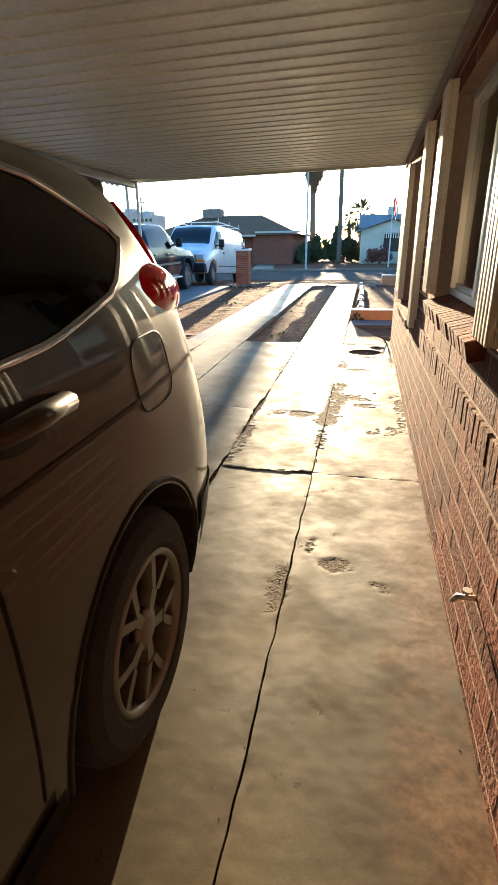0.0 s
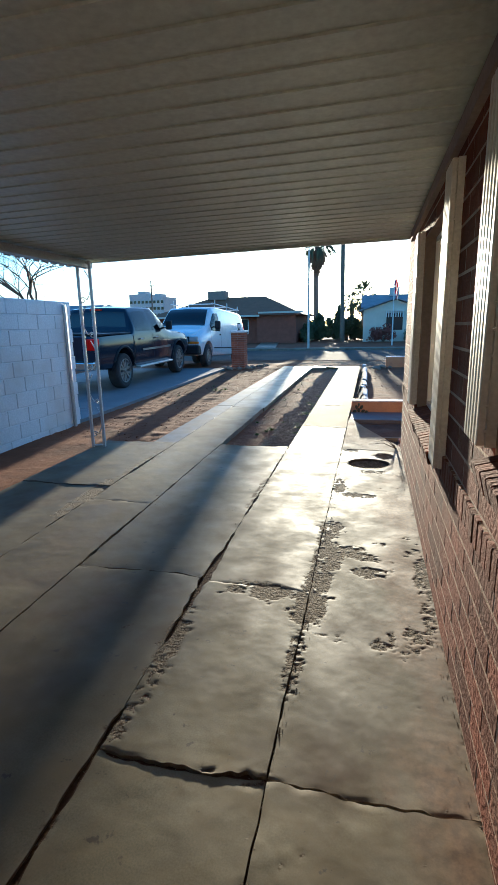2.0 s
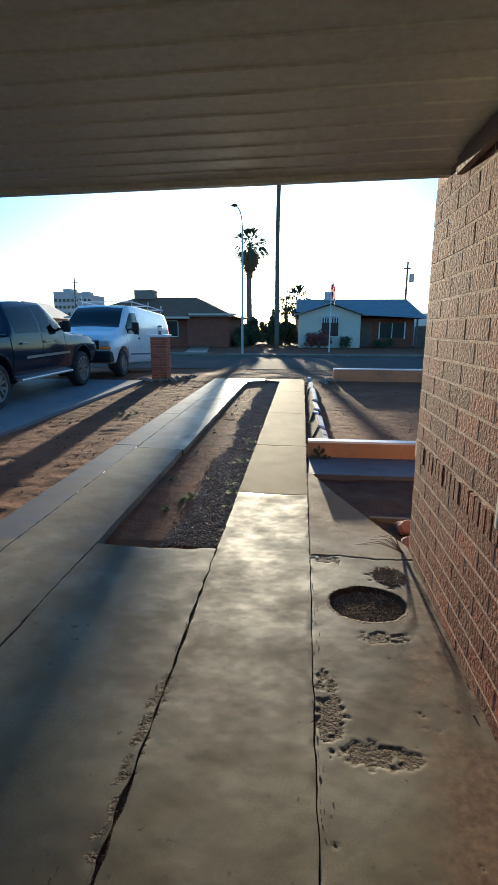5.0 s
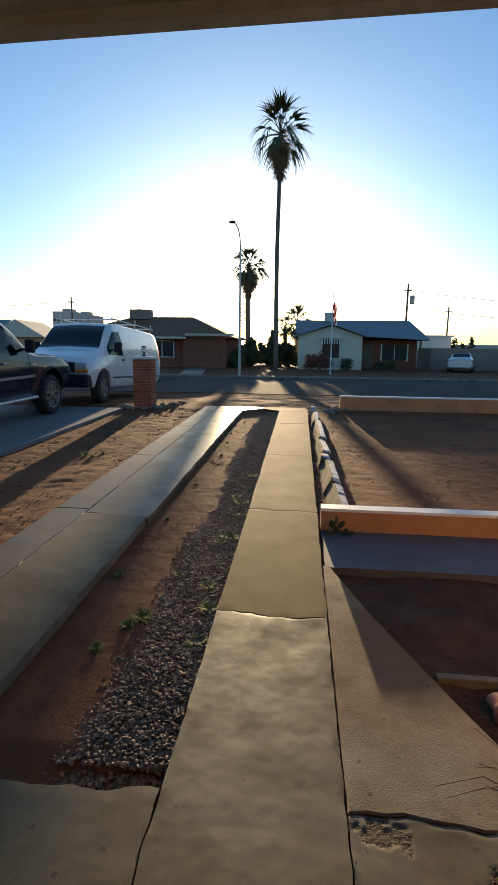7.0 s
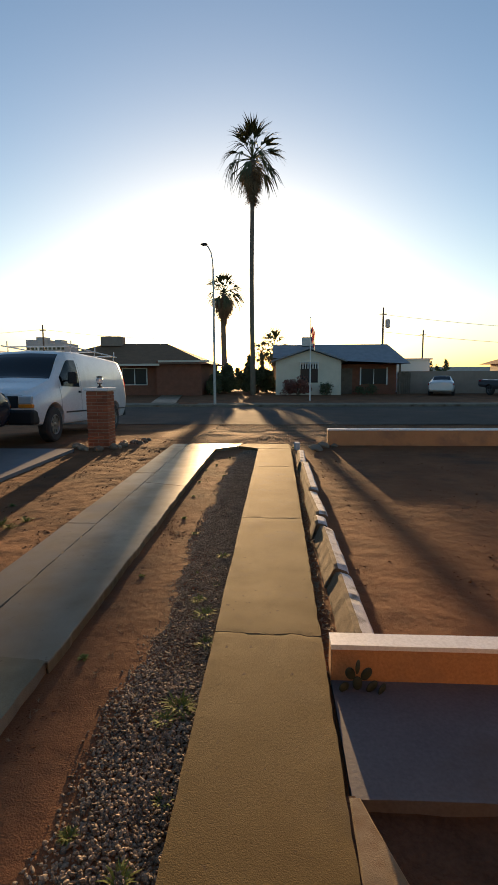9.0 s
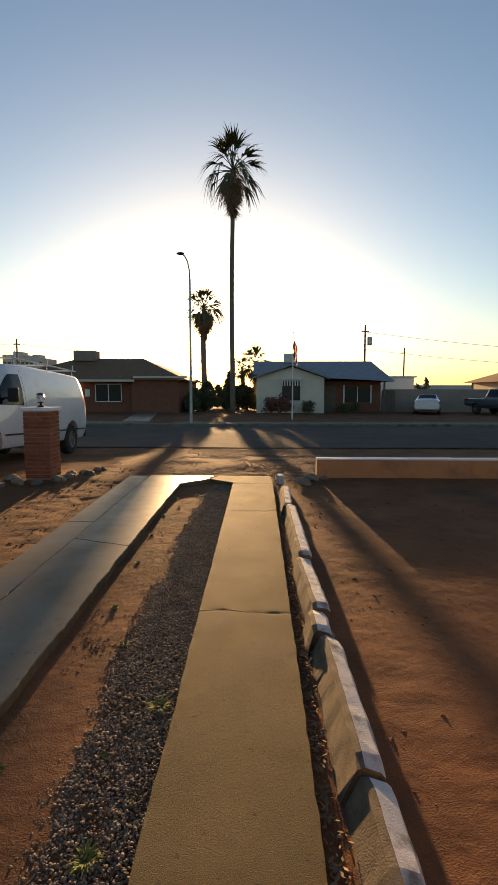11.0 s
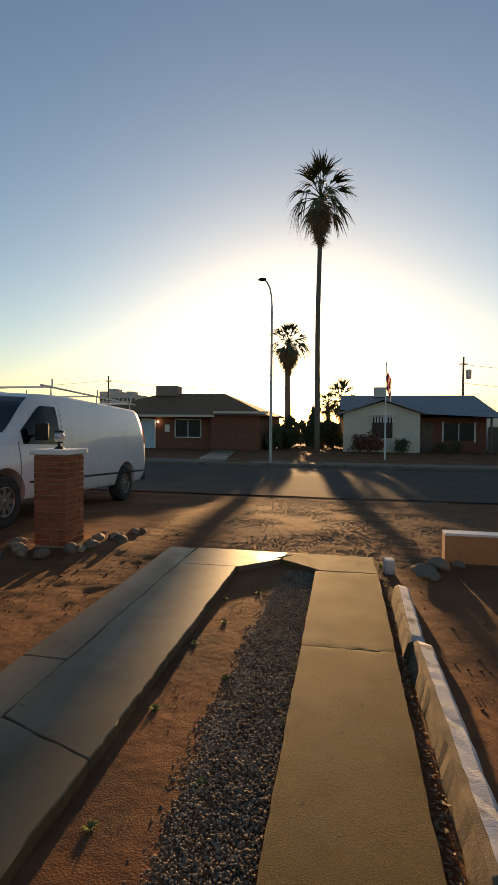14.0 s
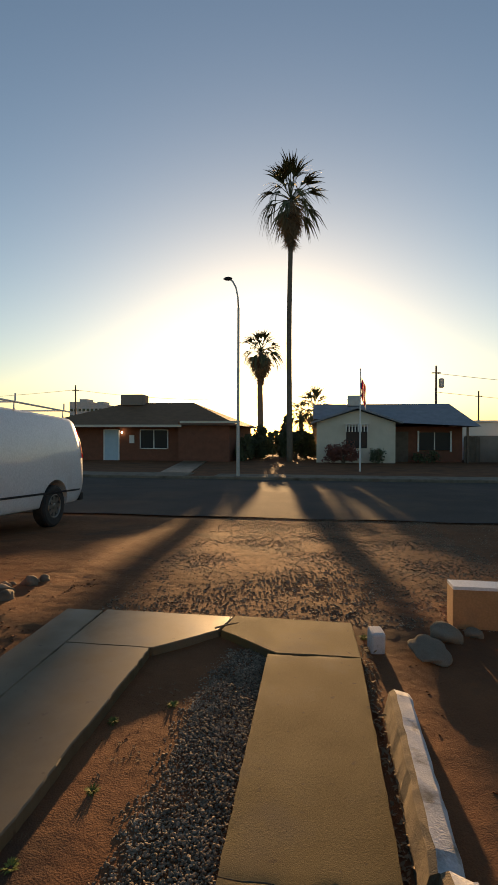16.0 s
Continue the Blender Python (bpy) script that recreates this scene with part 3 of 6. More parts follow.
def wear(x, y):
    """How deep the slab is worn at a place: spalls along the joints, pits and broken patches."""
    w = 0.0
    for jx, y0, y1, k, r in ((-0.255, 2.0, 5.6, 0.20, 0.07), (-0.255, 0.6, 2.4, 0.22, 0.06), (-0.875, 2.2, 4.9, 0.30, 0.05), (-2.30, 3.6, 7.0, 0.36, 0.07), (-1.72, 2.0, 7.0, 0.26, 0.03), (0.425, -1.0, 7.5, 0.28, 0.05)):
        if y0 < y < y1:
            w = max(w, k * math.exp(-((x - jx) / r) ** 2) * min(1, (y - y0) / 0.5, (y1 - y) / 0.5))
    if -0.87 < x < -0.25:
        w = max(w, 0.34 * math.exp(-((y - 2.96) / 0.05) ** 2))
    if y > 1.4:
        for px, py, rx, ry, k in SPALLS:
            q = ((x - px) / rx) ** 2 + ((y - py) / ry) ** 2
            if q < 4:
                w = max(w, 1.08 * k * min(1.0, 1.6 * math.exp(-q)))
    if x > -0.25:
        w = max(w, 0.05 if 3.2 < y < 6.5 else 0.02)
    if y > 7.5:
        return 0.0
    n1, n2 = noise.noise(Vector((x * 2.3, y * 2.3, 1))), noise.noise(Vector((x * 7.5, y * 7.5, 2)))
    n3, n4 = noise.noise(Vector((x * 21, y * 27, 5))), noise.noise(Vector((x * 47, y * 60, 5)))
    return min(1.0, max(0.0, (0.24 * n1 + 0.30 * n2 + 0.34 * n3 + 0.28 * n4 + w - 0.44) * 8.0))


def worn_slab(x0, x1, y0, y1, step, seed, lift=0.0, hole=None, material=CONC):
    nx, ny = max(4, int((x1 - x0) / step)), max(4, int((y1 - y0) / step))
    verts, deep, dust = [], [], []
    for j in range(ny + 1):
        for i in range(nx + 1):
            u, v = i / nx, j / ny
            ym = y0 + (y1 - y0) * v
            xa, xb = joint_x(x0, ym) + gap(x0, ym), joint_x(x1, ym) - gap(x1, ym)
            x = xa + (xb - xa) * u
            ya, yb = cross_y(x, y0) + cross_gap(x, y0), cross_y(x, y1) - cross_gap(x, y1)
            y = ya + (yb - ya) * v
            p = wear(x, y)
            e = min(u * (x1 - x0), (1 - u) * (x1 - x0), v * (y1 - y0), (1 - v) * (y1 - y0))
            chip = max(0.0, 1 - e / 0.012) * max(0.0, noise.noise(Vector((x * 9, y * 9, seed))) + 0.25)
            d = 0.0018 * p + 0.004 * chip + p * 0.0009 * noise.noise(Vector((x * 28, y * 34, 3))) + p * 0.0013 * noise.noise(Vector((x * 75, y * 85, 3)))
            z = slab_z(y) + lift - d + (0.0010 if y < 7.5 else 0.0004) * noise.noise(Vector((x * 1.7, y * 1.7, 6)))
            if hole:
                q = ((x - hole[0]) / hole[2]) ** 2 + ((y - hole[1]) / hole[3]) ** 2 + 0.12 * noise.noise(Vector((x * 14, y * 14, 2)))
                if q < 1:
                    z = slab_z(y) - 0.030
                if q < 1.22:
                    p = 1.0
            verts.append((x, y, z))
            deep.append(p)
            near_wall = min(1.0, max(0.0, (x - 0.02) / 0.30)) if y < 7.4 else 0.0
            dust.append(min(1.0, max(0.0, 1.6 * (near_wall + 0.8 * noise.noise(Vector((x * 2.6, y * 1.9, 12))) + 0.45 * noise.noise(Vector((x * 11, y * 9, 3))) - 0.42))) * (1.0 if x0 > -0.3 else 0.0))
    n = nx + 1
    faces = [(j * n + i, j * n + i + 1, (j + 1) * n + i + 1, (j + 1) * n + i) for j in range(ny) for i in range(nx)]
    mats = [0] * len(faces)
    rim = [i for i in range(n)] + [j * n + nx for j in range(1, ny + 1)] + [ny * n + i for i in range(nx - 1, -1, -1)] + [j * n for j in range(ny - 1, 0, -1)]
    o = len(verts)
    deep += [1.0] * (2 * len(rim))
    dust += [0.5] * (2 * len(rim))
    verts += [verts[k] for k in rim] + [(verts[k][0], verts[k][1], slab_z(verts[k][1]) - 0.10) for k in rim]
    k = len(rim)
    faces += [(o + (i + 1) % k, o + i, o + k + i, o + k + (i + 1) % k) for i in range(k)]
    mats += [1] * k
    me = bpy.data.meshes.new("slab")
    me.from_pydata(verts, [], faces)
    me.materials.append(material)
    me.materials.append(CONC_OLD)
    me.polygons.foreach_set("material_index", mats)
    me.attributes.new("wear", "FLOAT", "POINT").data.foreach_set("value", deep)
    me.attributes.new("dirt", "FLOAT", "POINT").data.foreach_set("value", dust)
    me.polygons.foreach_set("use_smooth", [True] * (len(faces) - k) + [False] * k)
    return part("slab", me, material, drive)


for i, (a, b) in enumerate(((-3.5, 2.96), (2.96, 7.36))):
    worn_slab(-0.255, 0.425, a, b, 0.014 if i == 0 else 0.008, 1.0 + i, -0.003 * i, (0.05, 6.80, 0.20, 0.17) if i == 1 else None)
for i, (a, b) in enumerate(((-3.5, 2.96), (2.96, 4.18), (4.18, 8.52))):
    worn_slab(-0.875, -0.255, a, b, 0.018 if i == 0 else 0.009 if i == 1 else 0.016, 11.0 + i, (0, 0.004, 0)[i])
for i, (a, b) in enumerate(((-3.5, -0.2), (-0.2, 4.22), (4.22, 7.36))):
    worn_slab(-1.72, -0.875, a, b, 0.05 if i == 0 else 0.03, 21.0 + i, (0, 0, -0.003)[i])
for i, (a, b) in enumerate(((-3.5, 1.5), (1.5, 5.30), (5.30, 10.02))):
    worn_slab(-2.30, -1.72, a, b, 0.025, 31.0 + i, (0.003, 0.003, 0)[i], None, CONC)
for i, (a, b) in enumerate(((-3.5, 1.8), (1.8, 5.68), (5.68, 7.36))):
    worn_slab(-3.25, -2.30, a, b, 0.025, 41.0 + i, (0, -0.004, 0.003)[i])
jb = bmesh.new()
prism(jb, [(-3.2, -3.5), (0.42, -3.5), (0.42, 6.5), (-0.26, 6.5), (-0.26, 7.3), (-3.2, 7.3)], lambda x, y: slab_z(y) - 0.2, lambda x, y: slab_z(y) - 0.014)
bmesh.ops.recalc_face_normals(jb, faces=jb.faces)
prism(jb, [(-0.285, 7.3), (-0.225, 7.3), (-0.225, 9.21), (-0.285, 9.21)], lambda x, y: slab_z(y) - 0.2, lambda x, y: slab_z(y) - 0.010)
bmesh.ops.recalc_face_normals(jb, faces=jb.faces)
part("joint_filler", jb, DARKSOIL, drive, "dark grit in the slab joints")
for i, (a, b) in enumerate(((8.52, 10.30), (10.30, 12.52), (12.52, 15.20), (15.20, 16.88))):
    worn_slab(-0.875, -0.255, a, b, 0.028, 51.0 + i, 0.0, None, TRACK)
slab([(-2.30, 10.02), (-1.70, 9.95), (-1.70, 13.87), (-2.30, 14.08)], 0.009, 0.0, 61.0, TRACK_SMOOTH, inset=0.003)
slab([(-2.30, 14.08), (-1.70, 13.87), (-1.68, 16.86), (-2.30, 16.86)], 0.009, 0.0, 62.0, TRACK_SMOOTH, inset=0.003)
for i, (a, b) in enumerate(((7.36, 10.12), (10.12, 12.3), (12.3, 14.7), (14.7, 17.50))):
    slab([(-2.62, a), (-2.30, a), (-2.30, b), (-2.62, b)], 0.005, -0.003, 71.0 + i, TRACK_SMOOTH, inset=0.004)
slab([(-2.30, 16.86), (-1.66, 16.86), (-1.27, 17.22), (-1.20, 17.50), (-2.28, 17.52)], 0.006, 0.0, 81.0, TRACK_SMOOTH, inset=0.002)
slab([(-1.26, 17.22), (-0.82, 16.90), (-0.255, 16.90), (-0.28, 17.50), (-1.20, 17.52)], 0.006, 0.0, 83.0, TRACK, inset=0.002)
# triangular end piece, with sunshine put into its paler colour
slab([(x, cross_y(x, 7.36) + 0.005) for x in np.linspace(-0.25, 0.42, 12)] + [(0.41, 7.55), (0.20, 8.06), (-0.02, 8.62), (-0.21, 9.20), (-0.25, 9.20)], 0.003, -0.002, 85.0, DUSTY_LIT, inset=0.0)

# neighbour's drive
nd = thing("driveway", "smooth grey concrete driveway beside the block wall", "driveway", kind="structure")
for a, b in ((2.0, 6.0), (6.0, 9.6), (9.6, 13.2), (13.2, 16.9)):
    for x0, x1 in ((-8.6, -6.5), (-6.5, -4.42)):
        bb = bmesh.new()
        prism(bb, [(x0 + 0.004, a), (x1 - 0.004, a), (x1 - 0.004, b - 0.008), (x0 + 0.004, b - 0.008)], lambda x, y: slab_z(y) - 0.12, lambda x, y: slab_z(y) - 0.01)
        bmesh.ops.recalc_face_normals(bb, faces=bb.faces)
        part("slab", bb, PAD, nd)

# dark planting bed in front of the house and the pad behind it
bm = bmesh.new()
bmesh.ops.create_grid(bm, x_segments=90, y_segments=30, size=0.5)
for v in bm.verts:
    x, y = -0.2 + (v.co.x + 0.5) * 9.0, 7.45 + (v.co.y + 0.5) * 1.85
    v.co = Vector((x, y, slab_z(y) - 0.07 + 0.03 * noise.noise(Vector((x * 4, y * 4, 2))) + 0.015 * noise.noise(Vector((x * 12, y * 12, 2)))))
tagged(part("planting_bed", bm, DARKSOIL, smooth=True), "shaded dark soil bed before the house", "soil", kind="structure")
bm = bmesh.new()
prism(bm, ragged([(-0.236, 9.21), (9.0, 9.25), (9.0, 9.93), (-0.236, 9.93)], 0.004, 0.2), 0.1, 0.212)
tagged(part("footing_pad", bm, PAD_SHADED), "smooth grey painted concrete footing beside the low wall, shade put into its colour", "pad", kind="structure")


def low_wall(x0, x1, y0, y1, z0, z1, label):
    w = thing("low_wall", label, "garden wall", kind="structure")
    b = bmesh.new()
    box(b, x0, x1, y0, y1, z0 - 0.1, z1 - 0.022, bevel=0.006)
    part("wall_body", b, ORANGE, w)
    b = bmesh.new()
    n = 40
    for i in range(n):
        a, c = x0 + (x1 - x0) * i / n, x0 + (x1 - x0) * (i + 1) / n
        box(b, a, c, y0 - 0.004 - 0.003 * random.random(), y1 + 0.004, z1 - 0.022, z1 + 0.004 * random.random())
    part("white_cap", b, WHITE, w, "flaking white painted top")
    return w


low_wall(-0.24, 9.0, 9.92, 10.03, 0.2, 0.402, "low orange-painted garden wall with white top")
low_wall(0.50, 12.0, 17.62, 17.80, 0.3, 0.64, "low orange-painted boundary wall with white top near the street")

# broken white kerb blocks along the right-hand track
y = 10.08
random.seed(5)
lens_ = [0.95, 1.03, 0.28, 1.02, 1.79, 1.14]
for i, L in enumerate(lens_):
    b = bmesh.new()
    h, w = 0.19 + 0.02 * random.random(), 0.125
    prof = [(-w / 2 - 0.02, -0.12), (w / 2 + 0.01, -0.12), (w / 2 - 0.005, h - 0.015), (w / 2 - 0.025, h), (-w / 2 + 0.03, h), (-w / 2 + 0.005, h - 0.02)]
    rings = []
    k = max(4, int(L / 0.07))
    for j in range(k + 1):
        yy = -L / 2 + L * j / k
        end = 0.93 if j in (0, k) else 1
        rings.append([b.verts.new((px + (0.012 if pz < 0.1 else 0.008) * noise.noise(Vector((px * 30, yy * 11, i))), yy + (0.03 * noise.noise(Vector((px * 20, pz * 20, i * 3 + j))) if j in (0, k) else 0), pz * (1 if pz < 0 else end) + (0.012 if pz < 0.1 else 0.006) * noise.noise(Vector((yy * 12, px * 30, i + 9))))) for px, pz in prof])
    for r0, r1 in zip(rings, rings[1:]):
        for q in range(6):
            b.faces.new((r0[q], r0[(q + 1) % 6], r1[(q + 1) % 6], r1[q]))
    b.faces.new(rings[0][::-1])
    b.faces.new(rings[-1])
    bmesh.ops.recalc_face_normals(b, faces=b.faces)
    cy = y + L / 2
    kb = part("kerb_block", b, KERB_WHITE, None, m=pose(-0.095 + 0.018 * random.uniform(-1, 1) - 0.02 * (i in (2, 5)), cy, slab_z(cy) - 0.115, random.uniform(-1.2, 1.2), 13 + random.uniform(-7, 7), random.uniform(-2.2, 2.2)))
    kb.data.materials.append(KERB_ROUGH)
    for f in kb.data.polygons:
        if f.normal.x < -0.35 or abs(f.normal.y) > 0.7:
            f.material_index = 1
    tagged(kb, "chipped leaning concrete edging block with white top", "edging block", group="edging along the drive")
    y += L + 0.02
b = nbox(-0.05, 0.05, -0.07, 0.07, -0.1, 0.085, bevel=0.018)
tagged(part("kerb_block", b, KERB_WHITE, None, m=pose(-0.13, 17.18, slab_z(17.15), 4, 0, 8)), "small white concrete stub at the drive's end", "edging block", group="edging along the drive")


# ---- the house beside the carport ----
WX, WEND = 0.405, 7.50
W1 = (4.38, 5.82, 0.97, 2.22)      # window: from, to, sill, head
W2 = (1.78, 3.22, 1.24, 2.22)
house = thing("wall_east", "red-brown brick house wall with belt course beside carport", "wall", kind="structure")
core = bmesh.new()
CX = WX + 0.0009
for y0, y1, z0, z1 in ((-4, W2[0], -0.1, 2.9), (W2[1], W1[0], -0.1, 2.9), (W1[1], WEND - 0.01, -0.1, 2.9), (W2[0], W2[1], -0.1, W2[2] - 0.09), (W1[0], W1[1], -0.1, W1[2] - 0.09), (W2[0], W2[1], W2[3], 2.9), (W1[0], W1[1], W1[3], 2.9)):
    box(core, CX, CX + 0.22, y0, y1, z0, z1)
box(core, CX + 0.22, 9.0, WEND - 0.24, WEND - 0.01, -0.1, 2.9)
for y0, y1 in ((-1.5, W1[0] - 0.03), (W1[1] + 0.03, WEND - 0.02)):
    box(core, WX - 0.010, CX - 0.001, y0, y1, 0.862, 0.968)
part("mortar", core, MORTAR, house, "sandy mortar joints")
for y0, y1, z0, z1 in (W1, W2):
    part("sill_bed", nbox(-0.095, 0.095, y0 + 0.01, y1 - 0.01, -0.034, 0.034, m=pose(WX + 0.035, 0, z0 - 0.052, 0, -14, 0)), MORTAR, house)
# room shell behind the glass, coloured dark in place of indoor shade
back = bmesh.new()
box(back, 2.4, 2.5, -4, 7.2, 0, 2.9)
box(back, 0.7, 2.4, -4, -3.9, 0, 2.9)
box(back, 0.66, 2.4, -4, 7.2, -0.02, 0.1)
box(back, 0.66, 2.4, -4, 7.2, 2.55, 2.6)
tagged(part("wall_inner", back, DARK), "room behind the windows, its dimness put into the wall colour", "wall", kind="structure")
b = bmesh.new()
box(b, WX + 0.05, 9.3, -4.3, 7.7, 2.93, 3.02)
tagged(part("roof", b, SHINGLE), "low house roof over the brick wall", "roof", kind="structure")


def window(name, y0, y1, z0, z1):
    w = thing(name, "aluminium sliding window with dark glass and brick sill", "window", kind="structure")
    x = WX + 0.075
    f = bmesh.new()
    box(f, x, x + 0.06, y0, y0 + 0.035, z0, z1)
    box(f, x, x + 0.06, y1 - 0.035, y1, z0, z1)
    box(f, x, x + 0.06, y0 + 0.035, y1 - 0.035, z0, z0 + 0.035)
    box(f, x, x + 0.06, y0 + 0.035, y1 - 0.035, z1 - 0.035, z1)
    part("window_frame", f, ALU, w)
    mid = (y0 + y1) / 2
    f = bmesh.new()
    box(f, x - 0.004, x + 0.03, mid - 0.022, mid + 0.022, z0 + 0.035, z1 - 0.035)
    part("meeting_stile", f, ALU, w)
    part("insect_screen", nbox(x - 0.001, x + 0.001, y0 + 0.035, mid - 0.022, z0 + 0.035, z1 - 0.035), SCREEN, w, "pale grey insect screen")
    for a, c, o in ((y0 + 0.035, mid - 0.022, 0.012), (mid + 0.022, y1 - 0.035, 0.035)):
        part("pane", nbox(x + o, x + o + 0.005, a, c, z0 + 0.035, z1 - 0.035), CLEAR, w)
        b = bmesh.new()
        box(b, x + o - 0.008, x + o + 0.012, a, c, z0 + 0.035, z0 + 0.06)
        box(b, x + o - 0.008, x + o + 0.012, a, c, z1 - 0.06, z1 - 0.035)
        part("sash", b, ALU, w)
    b = bmesh.new()
    for q in (y0, y1 - 0.02):
        box(b, WX + 0.006, x, q, q + 0.02, z0 - 0.02, z1)
    part("jamb", b, TAN_WALL, w)
    return w


window("window_1", *W1)
window("window_2", *W2)


def fluted(y, z0, z1, width=0.22):
    p = thing("fluted_panel", "cream fluted metal trim panel beside a window", "window trim", pose(WX, y, z0), "window trim")
    h = z1 - z0
    n = 5
    part("backing", nbox(-0.03, 0, -width / 2, width / 2, 0, h), CREAM, p)
    for i in range(n):
        c = -width / 2 + width * (i + 0.5) / n
        part("rib", nbox(-0.055, -0.03, c - width / n * 0.33, c + width / n * 0.33, 0, h, bevel=0.006), CREAM, p)
    for i in range(14):
        b = bmesh.new()
        lathe(b, [(0.006, -0.03), (0.006, -0.034), (0.003, -0.037)], "x", 8, (0, -width / 2 + 0.006, 0.05 + (h - 0.1) * i / 13))
        part("rivet", b, CREAM, p)
    return p


fluted(5.93, 0.965, 2.27)
fluted(4.27, 0.90, 2.30)
fluted(3.33, 1.235, 2.30)
fluted(1.67, 1.22, 2.30)

# ---- carport roof ----
def roof_z(x):
    return 2.398 + 0.018 * (x + 3.2)


bm = bmesh.new()
PITCH, DEEP = 0.168, 0.007
ycur = -4.0
prof = []
while ycur < 7.20:
    prof += [(ycur, 0.0), (ycur + PITCH - 0.020, 0.0), (ycur + PITCH - 0.016, -DEEP), (ycur + PITCH - 0.003, -DEEP)]
    ycur += PITCH
xs_ = (-3.42, 0.52)
low = [[bm.verts.new((x, y, roof_z(x) + h)) for y, h in prof] for x in xs_]
top = [[bm.verts.new((x, y, roof_z(x) + 0.05)) for y, h in prof] for x in xs_]
for i in range(len(prof) - 1):
    bm.faces.new((low[0][i], low[1][i], low[1][i + 1], low[0][i + 1]))
    bm.faces.new((top[0][i], top[0][i + 1], top[1][i + 1], top[1][i]))
tagged(part("ceiling", bm, CEIL), "ribbed beige metal carport ceiling", "ceiling", kind="structure")
bm = bmesh.new()
lo = [bm.verts.new((x, 7.225 + dy, roof_z(x) + dz)) for x in (-3.45, 0.44) for dy, dz in ((0, -0.03), (0.05, -0.03), (0.05, 0.13), (0, 0.13))]
for q in range(4):
    bm.faces.new((lo[q], lo[(q + 1) % 4], lo[4 + (q + 1) % 4], lo[4 + q]))
bm.faces.new(lo[3::-1])
bm.faces.new(lo[4:])
tagged(part("fascia", bm, CEIL), "thin metal fascia along the carport edge", "fascia", kind="structure")
bm = bmesh.new()
box(bm, -3.46, -3.40, -4, 7.19, roof_z(-3.4) - 0.05, roof_z(-3.4) + 0.13)
box(bm, -3.25, -3.15, -4, 7.18, roof_z(-3.2) - 0.10, roof_z(-3.2) - 0.025)
for i in range(74):
    yy = -3.95 + 0.152 * i
    box(bm, -3.47, -3.455, yy, yy + 0.09, roof_z(-3.4) - 0.065, roof_z(-3.4) - 0.02)
tagged(part("carport_beam", bm, GALV), "corrugated metal edge and beam of the carport", "beam", kind="structure")
bm = bmesh.new()
box(bm, 0.372, 0.404, -4, 7.0, roof_z(0.4) - 0.09, roof_z(0.4) - 0.012)
tagged(part("ledger", bm, TAN_WALL), "brown ledger board along the house wall", "beam", kind="structure")
bm = bmesh.new()
box(bm, -3.6, 2.4, -4.2, -4.0, -0.2, 3.0)
tagged(part("wall_south", bm, STUCCO), "plain wall closing the carport behind", "wall", kind="structure")


def lattice_post(x, y):
    p = thing("carport_post", "wrought-iron lattice post with scrolls painted grey-white", "post", pose(x, y, slab_z(y)))
    h = roof_z(x) - slab_z(y) - 0.03
    dirn = Vector((0.16, 0.05, 0)).normalized()
    for s in (-0.068, 0.068):
        part("upright", nbox(dirn.x * s - 0.015, dirn.x * s + 0.015, dirn.y * s - 0.015, dirn.y * s + 0.015, 0, h, bevel=0.003), IRON, p)
    for z in (0.02, h - 0.02):
        b = bmesh.new()
        tube(b, [dirn * -0.068 + Vector((0, 0, z)), dirn * 0.068 + Vector((0, 0, z))], 0.012, 6)
        part("cross_bar", b, IRON, p)
    k = 5
    for i in range(k):
        z0 = 0.1 + (h - 0.2) * i / k
        L = (h - 0.2) / k
        pts = []
        sgn = 1 if i % 2 else -1
        for j in range(29):
            t = j / 28
            if t < 0.3:
                a = 2 * math.pi * 1.25 * (1 - t / 0.3)
                r = 0.012 + 0.03 * t / 0.3
                pts.append(dirn * (sgn * (0.035 - r * math.cos(a))) + Vector((0, 0, z0 + 0.06 + r * math.sin(a))))
            else:
                u = (t - 0.3) / 0.7
                pts.append(dirn * (sgn * (-0.007 - 0.06 * math.sin(math.pi * u))) + Vector((0, 0, z0 + 0.06 + (L - 0.06) * u)))
        b = bmesh.new()
        tube(b, pts, 0.007, 5)
        part("scroll", b, IRON, p)
    return p


lattice_post(-3.18, 7.03)

# ---- white block wall ----
bw = thing("wall_west", "white-painted concrete block wall with weathered joints", "block wall", kind="structure")
bmc = nbox(-4.585, -4.415, -4.0, 8.60, -0.2, 1.99)
part("mortar", bmc, WHITE_BLOCK, bw)


# ---- vehicles ----
def place_vehicle(name, label, x, y, turn, tilt=0.0, lift=0.0):
    z = slab_z(y) + lift
    return thing(name, label, "car", pose(x, y, z, tilt, 0, turn))


